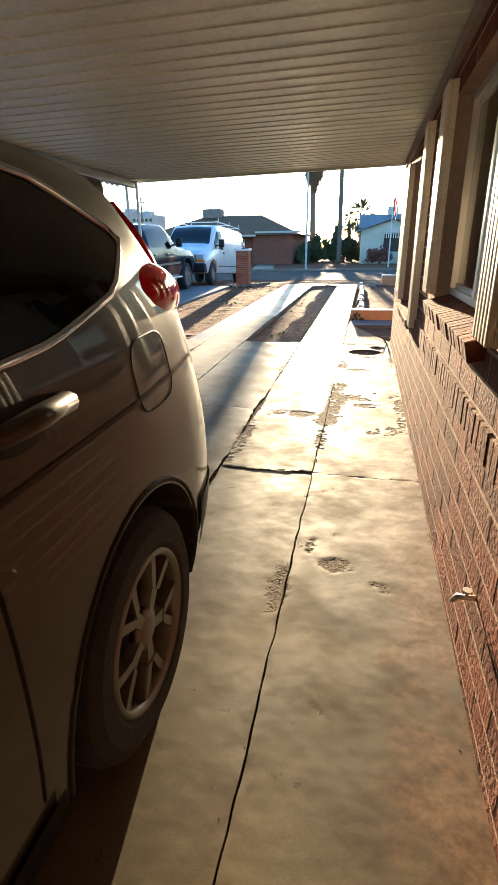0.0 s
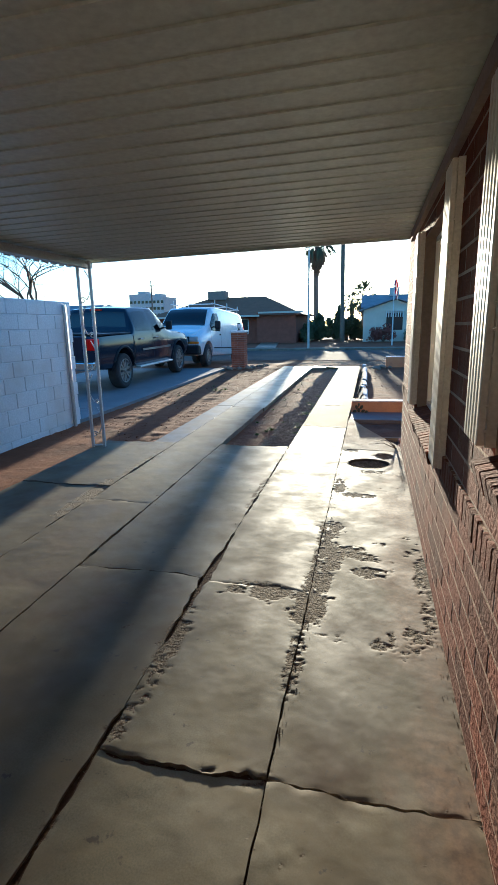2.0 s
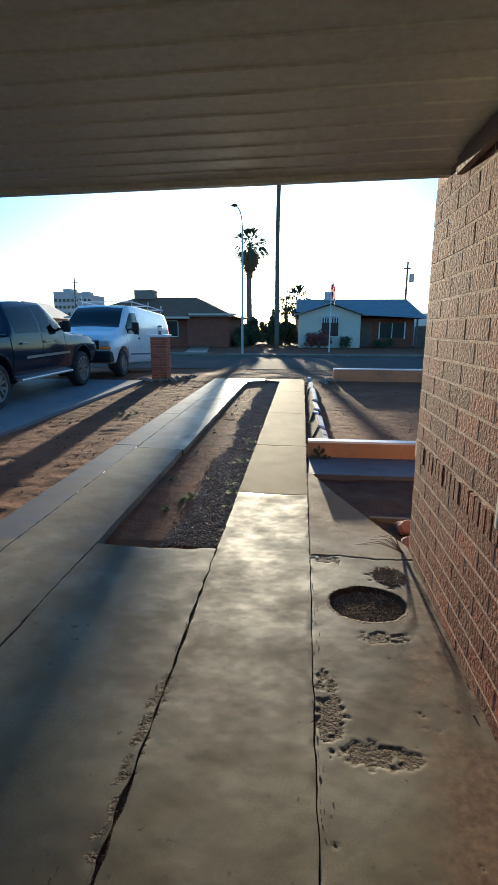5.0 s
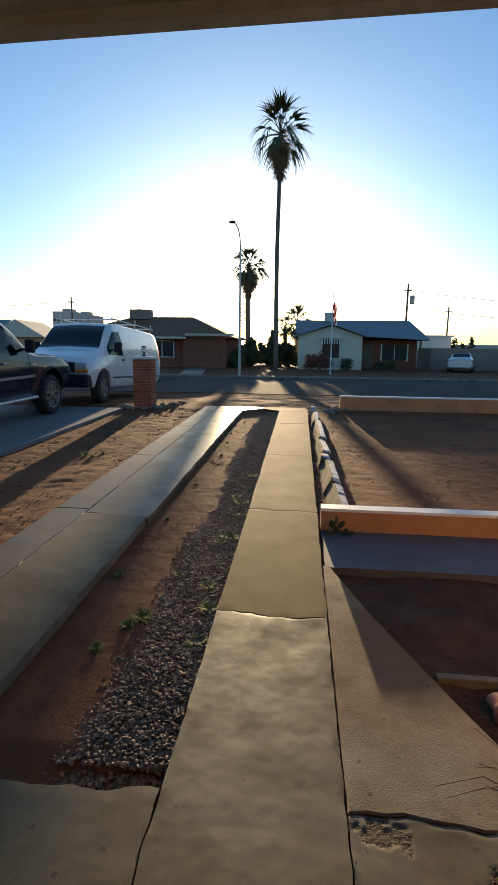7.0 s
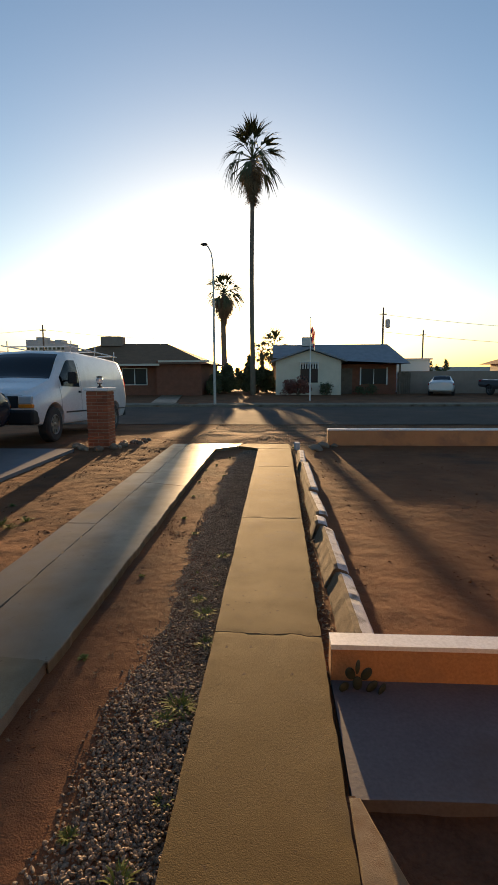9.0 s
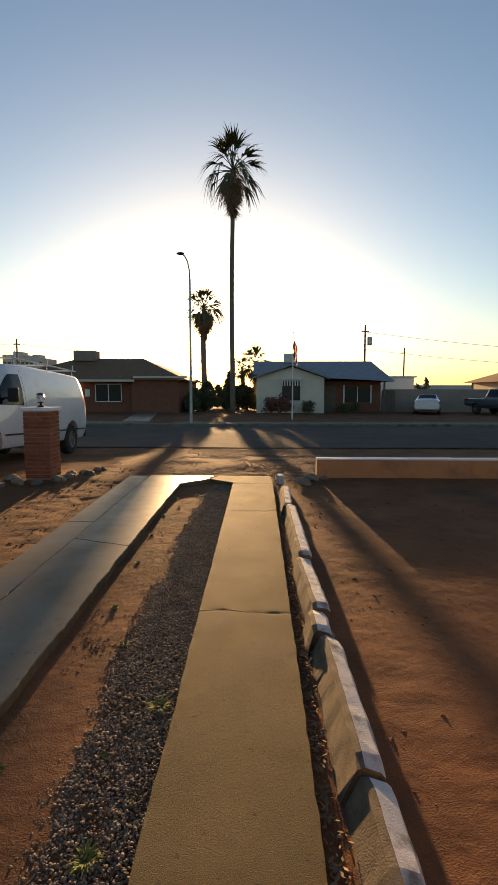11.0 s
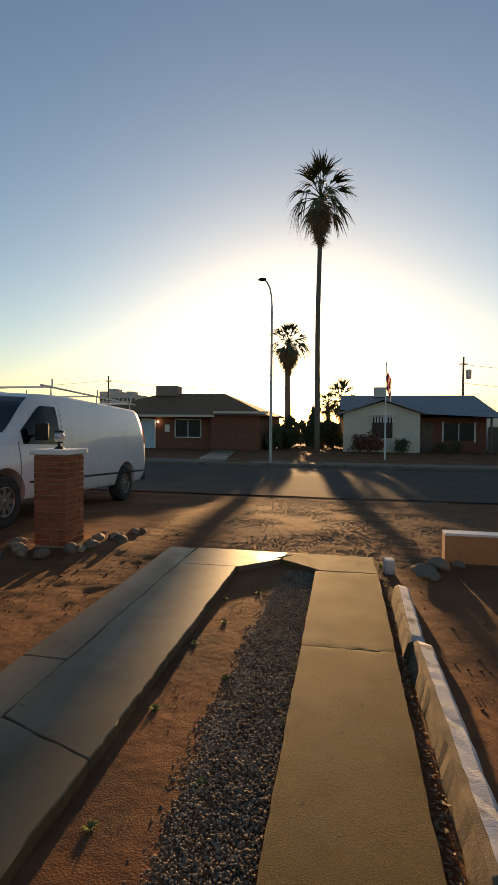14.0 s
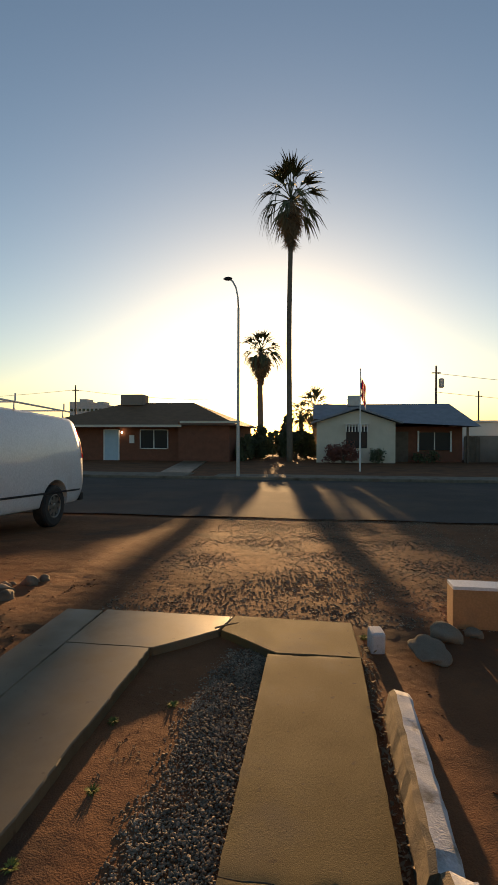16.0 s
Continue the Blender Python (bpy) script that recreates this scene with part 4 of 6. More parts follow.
# compact SUV in the carport
suv = place_vehicle("suv", "olive-grey compact SUV with red tail lights in the carport", -1.455, -0.24, 180)
S = Loft([
    (-2.20, 0.42, 0.60, 0.62, 0.69, 1.03, 0.58, 1.10, 0.50),
    (-2.165, 0.34, 0.70, 0.64, 0.785, 1.12, 0.69, 1.30, 0.58),
    (-2.07, 0.27, 0.80, 0.66, 0.86, 1.20, 0.765, 1.42, 0.63),
    (-1.93, 0.24, 0.84, 0.68, 0.895, 1.22, 0.81, 1.56, 0.66),
    (-1.75, 0.22, 0.87, 0.70, 0.915, 1.22, 0.84, 1.64, 0.67),
    (-1.33, 0.22, 0.88, 0.72, 0.925, 1.20, 0.88, 1.67, 0.68),
    (-0.3, 0.22, 0.88, 0.70, 0.92, 1.13, 0.88, 1.69, 0.67),
    (0.4, 0.22, 0.88, 0.68, 0.92, 1.09, 0.87, 1.66, 0.66),
    (0.8, 0.22, 0.88, 0.68, 0.92, 1.06, 0.87, 1.50, 0.67),
    (1.35, 0.22, 0.88, 0.66, 0.92, 1.02, 0.86, 1.12, 0.76),
    (1.9, 0.24, 0.84, 0.62, 0.90, 0.94, 0.83, 1.02, 0.72),
    (2.2, 0.30, 0.70, 0.58, 0.80, 0.82, 0.74, 0.86, 0.60),
    (2.28, 0.36, 0.58, 0.56, 0.68, 0.70, 0.60, 0.74, 0.50)])
part("body", cut_arches(S.mesh(110), [(s, y, 0.37, 0.43, 0.92) for s in (1, -1) for y in (1.33, -1.33)]), CARPAINT, suv)
wc = {}
for s in (1, -1):
    for yy in (1.33, -1.33):
        make_wheel(suv, 0.80, yy, 0.362, 0.225, s, 0.238, 5, "petal", wc)
    lo, hi = lines((-1.60, 1.43), (-1.42, 1.33), (-1.1, 1.26), (-0.3, 1.20), (0.9, 1.10)), lines((-1.60, 1.455), (-1.35, 1.56), (-1.0, 1.605), (-0.5, 1.615), (0.3, 1.56), (0.9, 1.30))
    part("side_glass", S.side_patch(-1.60, 0.95, lo, hi, s, 0.005, 40, 8), TINT, suv, "dark tinted side glass")
    b = bmesh.new()
    rim_ = [(y, lo(y) - 0.012) for y in np.linspace(0.9, -1.58, 40)] + [(-1.625, 1.442)] + [(y, hi(y) + 0.008) for y in np.linspace(-1.58, -1.2, 9)]
    tube(b, [(s * (S.side_x(y, z) + 0.004), y, z) for y, z in rim_], 0.011, 6)
    part("glass_trim", b, CHROME, suv, "chrome window trim", smooth=True)
    part("door_seam", S.side_patch(-0.80, -0.792, lambda y: 0.40, lambda y: 1.22, s, 0.002, 1, 12), BLACK, suv)
    part("shoulder_crease", S.side_patch(-1.95, 0.9, lambda y: 1.00 - 0.03 * y, lambda y: 1.012 - 0.03 * y, s, 0.004, 40, 1), CARPAINT, suv)
    b = bmesh.new()
    bmesh.ops.create_uvsphere(b, u_segments=24, v_segments=14, radius=1)
    for v in b.verts:
        v.co = Vector((s * (0.735 + 0.10 * v.co.x + 0.035 * v.co.y), -1.86 + 0.31 * v.co.y, 1.275 + 0.105 * v.co.z + 0.02 * v.co.y))
    bmesh.ops.recalc_face_normals(b, faces=b.faces)
    part("tail_light", b, REDLAMP, suv, "red wrap-around tail light", smooth=True)
    for yy in (-1.33, 1.33):
        b = bmesh.new()
        pts = []
        for k in range(25):
            a = math.pi * (-0.08 + 1.16 * k / 24)
            zz, yk = 0.37 + 0.445 * math.sin(a), yy + 0.445 * math.cos(a)
            pts.append((s * (S.side_x(min(max(yk, S.y0), S.y1), zz) - 0.002), yk, zz))
        tube(b, pts, 0.009, 6)
        part("arch_trim", b, BLACK, suv, "black wheel-arch trim", smooth=True)
    part("bumper_cladding", S.side_patch(-2.16, -1.80, lambda y: 0.36, lambda y: 0.56, s, 0.010, 10, 4), BLACK, suv, "black lower bumper")
    part("sill_trim", S.side_patch(-0.85, 0.85, lambda y: 0.25, lambda y: 0.36, s, 0.012, 20, 3), BLACK, suv)
    for yy in (-0.95, 0.10):
        b = bmesh.new()
        hx, hz = S.side_x(yy, 1.14), 1.14
        tube(b, [(s * (hx - 0.015), yy - 0.14, hz), (s * (hx + 0.035), yy - 0.10, hz + 0.008), (s * (hx + 0.045), yy, hz + 0.01), (s * (hx + 0.035), yy + 0.09, hz + 0.004), (s * (hx - 0.015), yy + 0.13, hz - 0.004)], [0.014, 0.022, 0.023, 0.020, 0.014], 10)
        cup = bmesh.new()
        bmesh.ops.create_uvsphere(cup, u_segments=16, v_segments=10, radius=1)
        for v in cup.verts:
            v.co = Vector((s * (hx + 0.004) + 0.008 * v.co.x, yy + 0.085 * v.co.y, hz - 0.022 + 0.036 * v.co.z))
        part("handle_cup", cup, BLACK, suv, smooth=True)
        part("door_handle", b, CARPAINT, suv, smooth=True)
b = bmesh.new()
pts = [(-(S.side_x(yy, zz) + 0.003), yy, zz) for yy, zz in [(-1.53 + 0.135 * (1 if math.cos(a) > 0 else -1) * abs(math.cos(a)) ** 0.5, 1.10 + 0.098 * (1 if math.sin(a) > 0 else -1) * abs(math.sin(a)) ** 0.5) for a in np.linspace(0, 2 * math.pi, 37)]]
tube(b, pts, 0.0025, 5)
part("fuel_door_gap", b, BLACK, suv)
for s in (1, -1):
    b = bmesh.new()
    tube(b, [(s * (S.side_x(yy, zz) - 0.006), yy, zz) for yy, zz in ((-2.06, 1.31), (-2.0, 1.38), (-1.93, 1.47), (-1.86, 1.55))], [0.045, 0.036, 0.026, 0.016], 8)
    part("upper_tail_light", b, REDLAMP, suv, "slim red light strip up the pillar")
part("rear_glass", S.top_patch(-2.02, -1.86, 0.56, 0.58), TINT, suv, "dark rear window")
part("spoiler", nbox(-0.60, 0.60, -1.94, -1.70, 1.555, 1.635, bevel=0.03), CARPAINT, suv)

# pick-up in the neighbour's drive
truck = place_vehicle("pickup_truck", "dark charcoal double-cab pickup with covered bed on driveway", -6.47, 14.05, 0, 0.9, -0.01)
T = Loft([
    (-2.95, 0.62, 0.88, 0.85, 0.96, 1.16, 0.93, 1.20, 0.88),
    (-2.90, 0.55, 0.92, 0.85, 0.98, 1.19, 0.95, 1.235, 0.90),
    (-2.6, 0.50, 0.95, 0.86, 1.0, 1.20, 0.97, 1.245, 0.92),
    (-1.25, 0.46, 0.96, 0.86, 1.0, 1.21, 0.97, 1.255, 0.92),
    (-1.20, 0.46, 0.96, 0.86, 1.0, 1.21, 0.97, 1.27, 0.90),
    (-1.08, 0.44, 0.96, 0.86, 1.0, 1.23, 0.97, 1.74, 0.79),
    (-0.98, 0.43, 0.96, 0.86, 1.0, 1.23, 0.97, 1.83, 0.76),
    (-0.3, 0.42, 0.96, 0.86, 1.0, 1.22, 0.97, 1.87, 0.75),
    (0.35, 0.42, 0.96, 0.86, 1.0, 1.22, 0.97, 1.86, 0.75),
    (0.72, 0.42, 0.96, 0.86, 1.0, 1.22, 0.96, 1.70, 0.77),
    (1.30, 0.42, 0.96, 0.84, 1.0, 1.18, 0.95, 1.28, 0.85),
    (2.3, 0.46, 0.94, 0.82, 0.99, 1.12, 0.92, 1.18, 0.84),
    (2.7, 0.50, 0.86, 0.78, 0.94, 1.02, 0.86, 1.08, 0.74),
    (2.8, 0.55, 0.76, 0.76, 0.84, 0.95, 0.76, 1.00, 0.62)])
part("body", cut_arches(T.mesh(110), [(s, y, 0.42, 0.50, 1.0) for s in (1, -1) for y in (1.72, -1.72)]), TRUCKPAINT, truck)
wc = {}
for s in (1, -1):
    for yy in (1.72, -1.72):
        make_wheel(truck, 0.87, yy, 0.40, 0.27, s, 0.272, 6, "split", wc)
        b = bmesh.new()
        pts = []
        for k in range(25):
            a = math.pi * (0.02 + 0.96 * k / 24)
            zz, yk = 0.43 + 0.52 * math.sin(a), yy + 0.52 * math.cos(a)
            pts.append((s * (T.side_x(yk, zz) + 0.0), yk, zz))
        tube(b, pts, 0.030, 6)
        part("fender_flare", b, BLACK, truck, "black fender flare", smooth=True)
    for ya, yb in ((-0.97, -0.12), (-0.03, 0.95)):
        top_ = lines((-2.75, 1.62), (-1.0, 1.70), (-0.72, 1.74), (0.1, 1.78), (0.5, 1.72), (0.82, 1.54), (0.95, 1.42))
        part("side_glass", T.side_patch(ya, yb, lambda y: 1.27, top_, s, 0.005, 12, 6), TINT, truck, "dark side window")
    part("bed_rail", nbox(*sorted((s * 0.875, s * 0.945)), -2.88, -1.22, 1.225, 1.268, bevel=0.012), TRUCKPAINT, truck)
    part("cab_seam", T.side_patch(-1.19, -1.155, lambda y: 0.55, lambda y: 1.22, s, 0.003, 1, 12), BLACK, truck)
    for yy in (-0.07, 0.92):
        part("door_seam", T.side_patch(yy, yy + 0.012, lambda y: 0.5, lambda y: 1.24, s, 0.003, 1, 8), BLACK, truck)
    part("side_moulding", T.side_patch(-0.75, 1.05, lambda y: 0.80, lambda y: 0.85, s, 0.02, 10, 1), ALU, truck, "bright door moulding")
    part("running_board", nbox(*sorted((s * 0.93, s * 1.06)), -1.05, 1.05, 0.40, 0.45, bevel=0.015), ALU, truck, "bright running board")
    part("tail_light", nbox(*sorted((s * 0.80, s * 0.985)), -2.975, -2.76, 0.93, 1.17, bevel=0.02), REDLAMP, truck, "red tail light")
    for yy in (-0.86, 0.02):
        part("door_handle", nbox(*sorted((s * 0.97, s * 1.035)), yy, yy + 0.16, 1.07, 1.10, bevel=0.008), CHROME, truck)
    mir = bmesh.new()
    box(mir, *sorted((s * 1.03, s * 1.20)), 0.70, 0.80, 1.26, 1.50, bevel=0.03)
    box(mir, *sorted((s * 0.92, s * 1.05)), 0.73, 0.78, 1.30, 1.34)
    part("wing_mirror", mir, BLACK, truck)
part("rear_bumper", nbox(-0.95, 0.95, -3.05, -2.88, 0.52, 0.70, bevel=0.03), CHROME, truck, "chrome rear bumper")
part("tailgate", nbox(-0.78, 0.78, -2.985, -2.93, 0.74, 1.22, bevel=0.015), TRUCKPAINT, truck)
part("rear_glass", T.top_patch(-1.19, -1.08, 0.82, 0.74, 0.008), TINT, truck, "dark rear cab window")
part("bed_cover", nbox(-0.87, 0.87, -2.86, -1.24, 1.24, 1.275, bevel=0.012), BLACK, truck, "flat black bed cover")
part("third_brake_light", nbox(-0.15, 0.15, -1.09, -0.98, 1.775, 1.81), REDLAMP, truck)
part("windscreen", T.top_patch(0.52, 1.24, 0.62, 0.74), TINT, truck)

# work van
van = place_vehicle("cargo_van", "white work van with roof ladder rack on the drive", -6.32, 20.15, 180, 2.4, -0.03)
V = Loft([
    (-3.15, 0.50, 0.80, 0.85, 0.92, 1.25, 0.90, 1.90, 0.70),
    (-3.10, 0.45, 0.90, 0.85, 0.98, 1.25, 0.96, 2.02, 0.76),
    (-2.8, 0.38, 0.94, 0.85, 1.0, 1.25, 0.985, 2.08, 0.80),
    (0.0, 0.36, 0.95, 0.85, 1.0, 1.22, 0.985, 2.10, 0.80),
    (0.95, 0.36, 0.95, 0.85, 1.0, 1.20, 0.98, 2.06, 0.79),
    (1.25, 0.36, 0.95, 0.84, 1.0, 1.20, 0.97, 1.92, 0.77),
    (1.85, 0.36, 0.95, 0.82, 0.99, 1.18, 0.93, 1.40, 0.84),
    (2.3, 0.38, 0.93, 0.80, 0.97, 1.10, 0.90, 1.24, 0.80),
    (2.65, 0.40, 0.88, 0.75, 0.93, 1.00, 0.87, 1.12, 0.74),
    (2.75, 0.42, 0.84, 0.72, 0.89, 0.95, 0.84, 1.04, 0.70)])
part("body", cut_arches(V.mesh(110), [(s, y, 0.40, 0.47, 1.0) for s in (1, -1) for y in (1.98, -2.02)]), VANPAINT, van)
wc = {}
for s in (1, -1):
    for yy in (1.98, -2.02):
        make_wheel(van, 0.86, yy, 0.385, 0.245, s, 0.215, 8, "plain", wc)
    part("side_glass", V.side_patch(0.62, 1.56, lambda y: 1.22, lines((0.62, 1.86), (1.05, 1.84), (1.56, 1.42)), s, 0.005, 14, 6), TINT, van, "dark door window")
    for yy, a, b_ in ((0.52, 0.5, 1.95), (1.65, 0.5, 1.25)):
        part("door_seam", V.side_patch(yy, yy + 0.012, lambda y: a, lambda y: b_, s, 0.002, 1, 8), BLACK, van)
    part("rub_strip", V.side_patch(-2.95, 1.45, lambda y: 0.62, lambda y: 0.655, s, 0.006, 20, 1), GREYPAINT, van)
    part("door_handle", nbox(*sorted((s * 0.98, s * 1.02)), 0.60, 0.70, 1.08, 1.13, bevel=0.008), BLACK, van)
    part("tail_light", V.side_patch(-3.13, -3.06, lambda y: 1.28, lambda y: 1.85, s, 0.012, 3, 8), REDLAMP, van, "tall red tail light")
    mir = bmesh.new()
    box(mir, *sorted((s * 1.02, s * 1.22)), 1.30, 1.40, 1.28, 1.55, bevel=0.03)
    box(mir, *sorted((s * 0.95, s * 1.05)), 1.33, 1.38, 1.33, 1.37)
    part("wing_mirror", mir, BLACK, van)
    part("headlight", nbox(*sorted((s * 0.58, s * 0.86)), 2.70, 2.80, 0.84, 1.00, bevel=0.02), LENS, van)
    part("indicator", nbox(*sorted((s * 0.58, s * 0.89)), 2.68, 2.80, 0.76, 0.835, bevel=0.015), AMBER, van, "amber indicator")
part("grille", nbox(-0.57, 0.57, 2.70, 2.79, 0.76, 1.0, bevel=0.02), BLACK, van)
part("front_bumper", nbox(-0.92, 0.92, 2.56, 2.88, 0.42, 0.72, bevel=0.05), BLACK, van, "black front bumper")
part("rear_bumper", nbox(-0.92, 0.92, -3.27, -3.10, 0.40, 0.58, bevel=0.03), BLACK, van)
part("windscreen", V.top_patch(1.15, 1.86, 0.70, 0.80), TINT, van)
for yy in (-2.6, -1.0, 0.6):
    b = bmesh.new()
    tube(b, [(-0.78, yy, 2.06), (-0.78, yy, 2.20), (0.78, yy, 2.20), (0.78, yy, 2.06)], 0.018, 6)
    tube(b, [(0.80, yy, 2.20), (0.80, yy, 2.34)], 0.014, 6)
    tube(b, [(-0.80, yy, 2.20), (-0.80, yy, 2.34)], 0.014, 6)
    part("rack_bar", b, WHITE, van, "white ladder-rack bar")
for s in (-0.78, 0.78):
    b = bmesh.new()
    tube(b, [(s, -2.9, 2.2), (s, 0.9, 2.2)], 0.018, 6)
    part("rack_rail", b, WHITE, van)

# ---- brick pillar with lamp ----
pil = thing("brick_pillar", "red brick gate pillar with white cap and lamp", "pillar", pose(-4.09, 17.53, 0.33))
part("core", nbox(-0.203, 0.203, -0.203, 0.203, -0.05, 1.10), MORTAR, pil)
part("cap", nbox(-0.25, 0.25, -0.25, 0.25, 1.10, 1.165, bevel=0.012), WHITE, pil, "white cap stone")
b = bmesh.new()
lathe(b, [(0.06, 1.165), (0.055, 1.18), (0.02, 1.20), (0.02, 1.23), (0.05, 1.24), (0.055, 1.25)], "z", 12)
part("lamp_foot", b, BLACK, pil)
b = bmesh.new()
lathe(b, [(0.045, 1.25), (0.065, 1.29), (0.065, 1.33), (0.05, 1.37)], "z", 14)
part("lamp_globe", b, LENS, pil, "clear glass lantern")
b = bmesh.new()
lathe(b, [(0.07, 1.37), (0.06, 1.385), (0.01, 1.40)], "z", 14)
part("lamp_hood", b, BLACK, pil)

# ---- houses beyond the street ----
def hip_roof(x0, x1, y0, y1, z0, z1, inset):
    b = bmesh.new()
    ym = (y0 + y1) / 2
    e = [b.verts.new(p) for p in ((x0, y0, z0), (x1, y0, z0), (x1, y1, z0), (x0, y1, z0))]
    r = [b.verts.new((x0 + inset, ym, z1)), b.verts.new((x1 - inset, ym, z1))]
    for f in ((e[0], e[1], r[1], r[0]), (e[1], e[2], r[1]), (e[2], e[3], r[0], r[1]), (e[3], e[0], r[0])):
        b.faces.new(f)
    b.faces.new(e[::-1])
    return b


h1 = thing("house", "single-storey red-brown house with brown hipped roof and cooler", "house", pose(0, 0, 0.16))
part("wall", nbox(-19.5, -9.9, 47.0, 57.0, -0.1, 2.35), RED_WALL, h1)
part("wall", nbox(-9.9, -6.4, 46.3, 57.0, -0.1, 2.65), RED_WALL, h1, "dark recessed carport wing")
rf = part("roof", hip_roof(-20.4, -5.7, 46.0, 58.0, 2.42, 4.35, 4.6), SHINGLE, h1, "brown shingle hipped roof")
part("eave", nbox(-20.4, -9.6, 45.93, 46.0, 2.30, 2.46), STUCCO, h1, "white eave board")
part("eave", nbox(-9.6, -5.7, 45.6, 45.67, 2.55, 2.70), STUCCO, h1)
d = part("door", nbox(-15.4, -14.4, 46.93, 47.0, 0.0, 2.1), BLUE_DOOR, h1, "pale blue front door")
b = bmesh.new()
for q in ((-15.48, -15.4, 0, 2.18), (-14.4, -14.32, 0, 2.18), (-15.48, -14.32, 2.1, 2.18)):
    box(b, q[0], q[1], 46.9, 47.0, q[2], q[3])
part("door_frame", b, WHITE, d)
w = part("window", nbox(-12.76, -10.86, 46.96, 47.02, 0.85, 2.1), FAR_GLASS, h1, "dark sliding window")
b = bmesh.new()
for q in ((-12.82, -12.76, 0.8, 2.16), (-10.86, -10.80, 0.8, 2.16), (-12.82, -10.8, 2.1, 2.16), (-12.82, -10.8, 0.8, 0.86), (-11.84, -11.78, 0.85, 2.1)):
    box(b, q[0], q[1], 46.9, 47.0, q[2], q[3])
part("window_frame", b, WHITE, w)
b = bmesh.new()
bmesh.ops.create_uvsphere(b, u_segments=10, v_segments=8, radius=0.07)
bmesh.ops.translate(b, verts=b.verts, vec=(-14.1, 46.85, 1.95))
part("porch_light", b, PORCH, h1, "small lit porch lamp", smooth=True)
part("sign_plate", nbox(-13.6, -13.25, 46.95, 47.0, 1.2, 1.75), WHITE, h1)
part("cooler", nbox(-15.9, -14.1, 51.0, 52.4, 4.1, 4.95, bevel=0.05), TAN_WALL, h1, "boxy rooftop cooler")

h2 = thing("house", "pale stucco gabled house with grey roof and red bush", "house", pose(0, 0, 0.16))
part("wall", nbox(-0.65, 4.35, 46.5, 56, -0.1, 2.62), STUCCO, h2, "pale stucco front")
b = bmesh.new()
v = [b.verts.new(p) for p in ((-0.65, 46.5, 2.62), (4.35, 46.5, 2.62), (1.95, 46.5, 3.42), (-0.65, 46.62, 2.62), (4.35, 46.62, 2.62), (1.95, 46.62, 3.42))]
for f in ((v[0], v[1], v[2]), (v[5], v[4], v[3]), (v[0], v[3], v[4], v[1]), (v[1], v[4], v[5], v[2]), (v[2], v[5], v[3], v[0])):
    b.faces.new(f)
part("gable", b, STUCCO, h2)
b = bmesh.new()
for sx, ex in ((-1.0, 1.95), (4.75, 1.95)):
    z0 = 2.52
    vv = [b.verts.new(p) for p in ((sx, 46.1, z0), (ex, 46.1, 3.50), (ex, 51, 3.50), (sx, 51, z0), (sx, 46.1, z0 + 0.12), (ex, 46.1, 3.62), (ex, 51, 3.62), (sx, 51, z0 + 0.12))]
    for f in ((0, 1, 2, 3), (7, 6, 5, 4), (0, 4, 5, 1), (3, 2, 6, 7), (0, 3, 7, 4)):
        b.faces.new([vv[i] for i in f])
bmesh.ops.recalc_face_normals(b, faces=b.faces)
part("gable_roof", b, GREY_SHINGLE, h2)
b = bmesh.new()
vv = [b.verts.new(p) for p in ((-0.9, 48.0, 2.9), (9.6, 46.6, 2.36), (8.6, 50.5, 4.05), (-0.9, 50.5, 4.05), (-0.9, 54.5, 2.4), (9.6, 54.5, 2.4))]
for f in ((0, 1, 2, 3), (3, 2, 5, 4), (1, 5, 2), (0, 3, 4)):
    b.faces.new([vv[i] for i in f])
part("roof", b, GREY_SHINGLE, h2, "blue-grey shingle roof")
part("wall", nbox(4.35, 9.0, 48.6, 56, -0.1, 2.4), RED_WALL, h2, "brick wall under the porch")
part("porch_post", nbox(8.9, 9.02, 47.2, 47.32, -0.1, 2.36), WOOD, h2)
part("door", nbox(4.6, 5.5, 48.52, 48.6, 0, 2.05), WOOD, h2)
w = part("window", nbox(6.2, 8.2, 48.54, 48.62, 0.8, 2.0), FAR_GLASS, h2)
for q in ((6.1, 6.2, 0.7, 2.1), (8.2, 8.3, 0.7, 2.1), (7.17, 7.23, 0.8, 2.0)):
    part("window_frame", nbox(q[0], q[1], 48.5, 48.6, q[2], q[3]), WHITE, w)
w = part("window", nbox(1.25, 2.58, 46.46, 46.52, 0.95, 2.35), FAR_GLASS, h2)
b = bmesh.new()
for i in range(8):
    box(b, 1.2 + 0.19 * i, 1.27 + 0.19 * i, 46.2, 46.24, 2.0, 2.5)
box(b, 1.2, 2.65, 46.2, 46.5, 2.48, 2.52)
part("awning", b, WHITE, w, "striped metal awning")
part("cooler", nbox(1.5, 2.4, 50, 51, 3.9, 4.65, bevel=0.04), GALV, h2)

fence = tagged(part("block_fence", nbox(9.3, 22.0, 49.0, 49.2, 0.0, 1.95), TAN_WALL), "tan block yard wall beside the house", "wall", kind="structure")


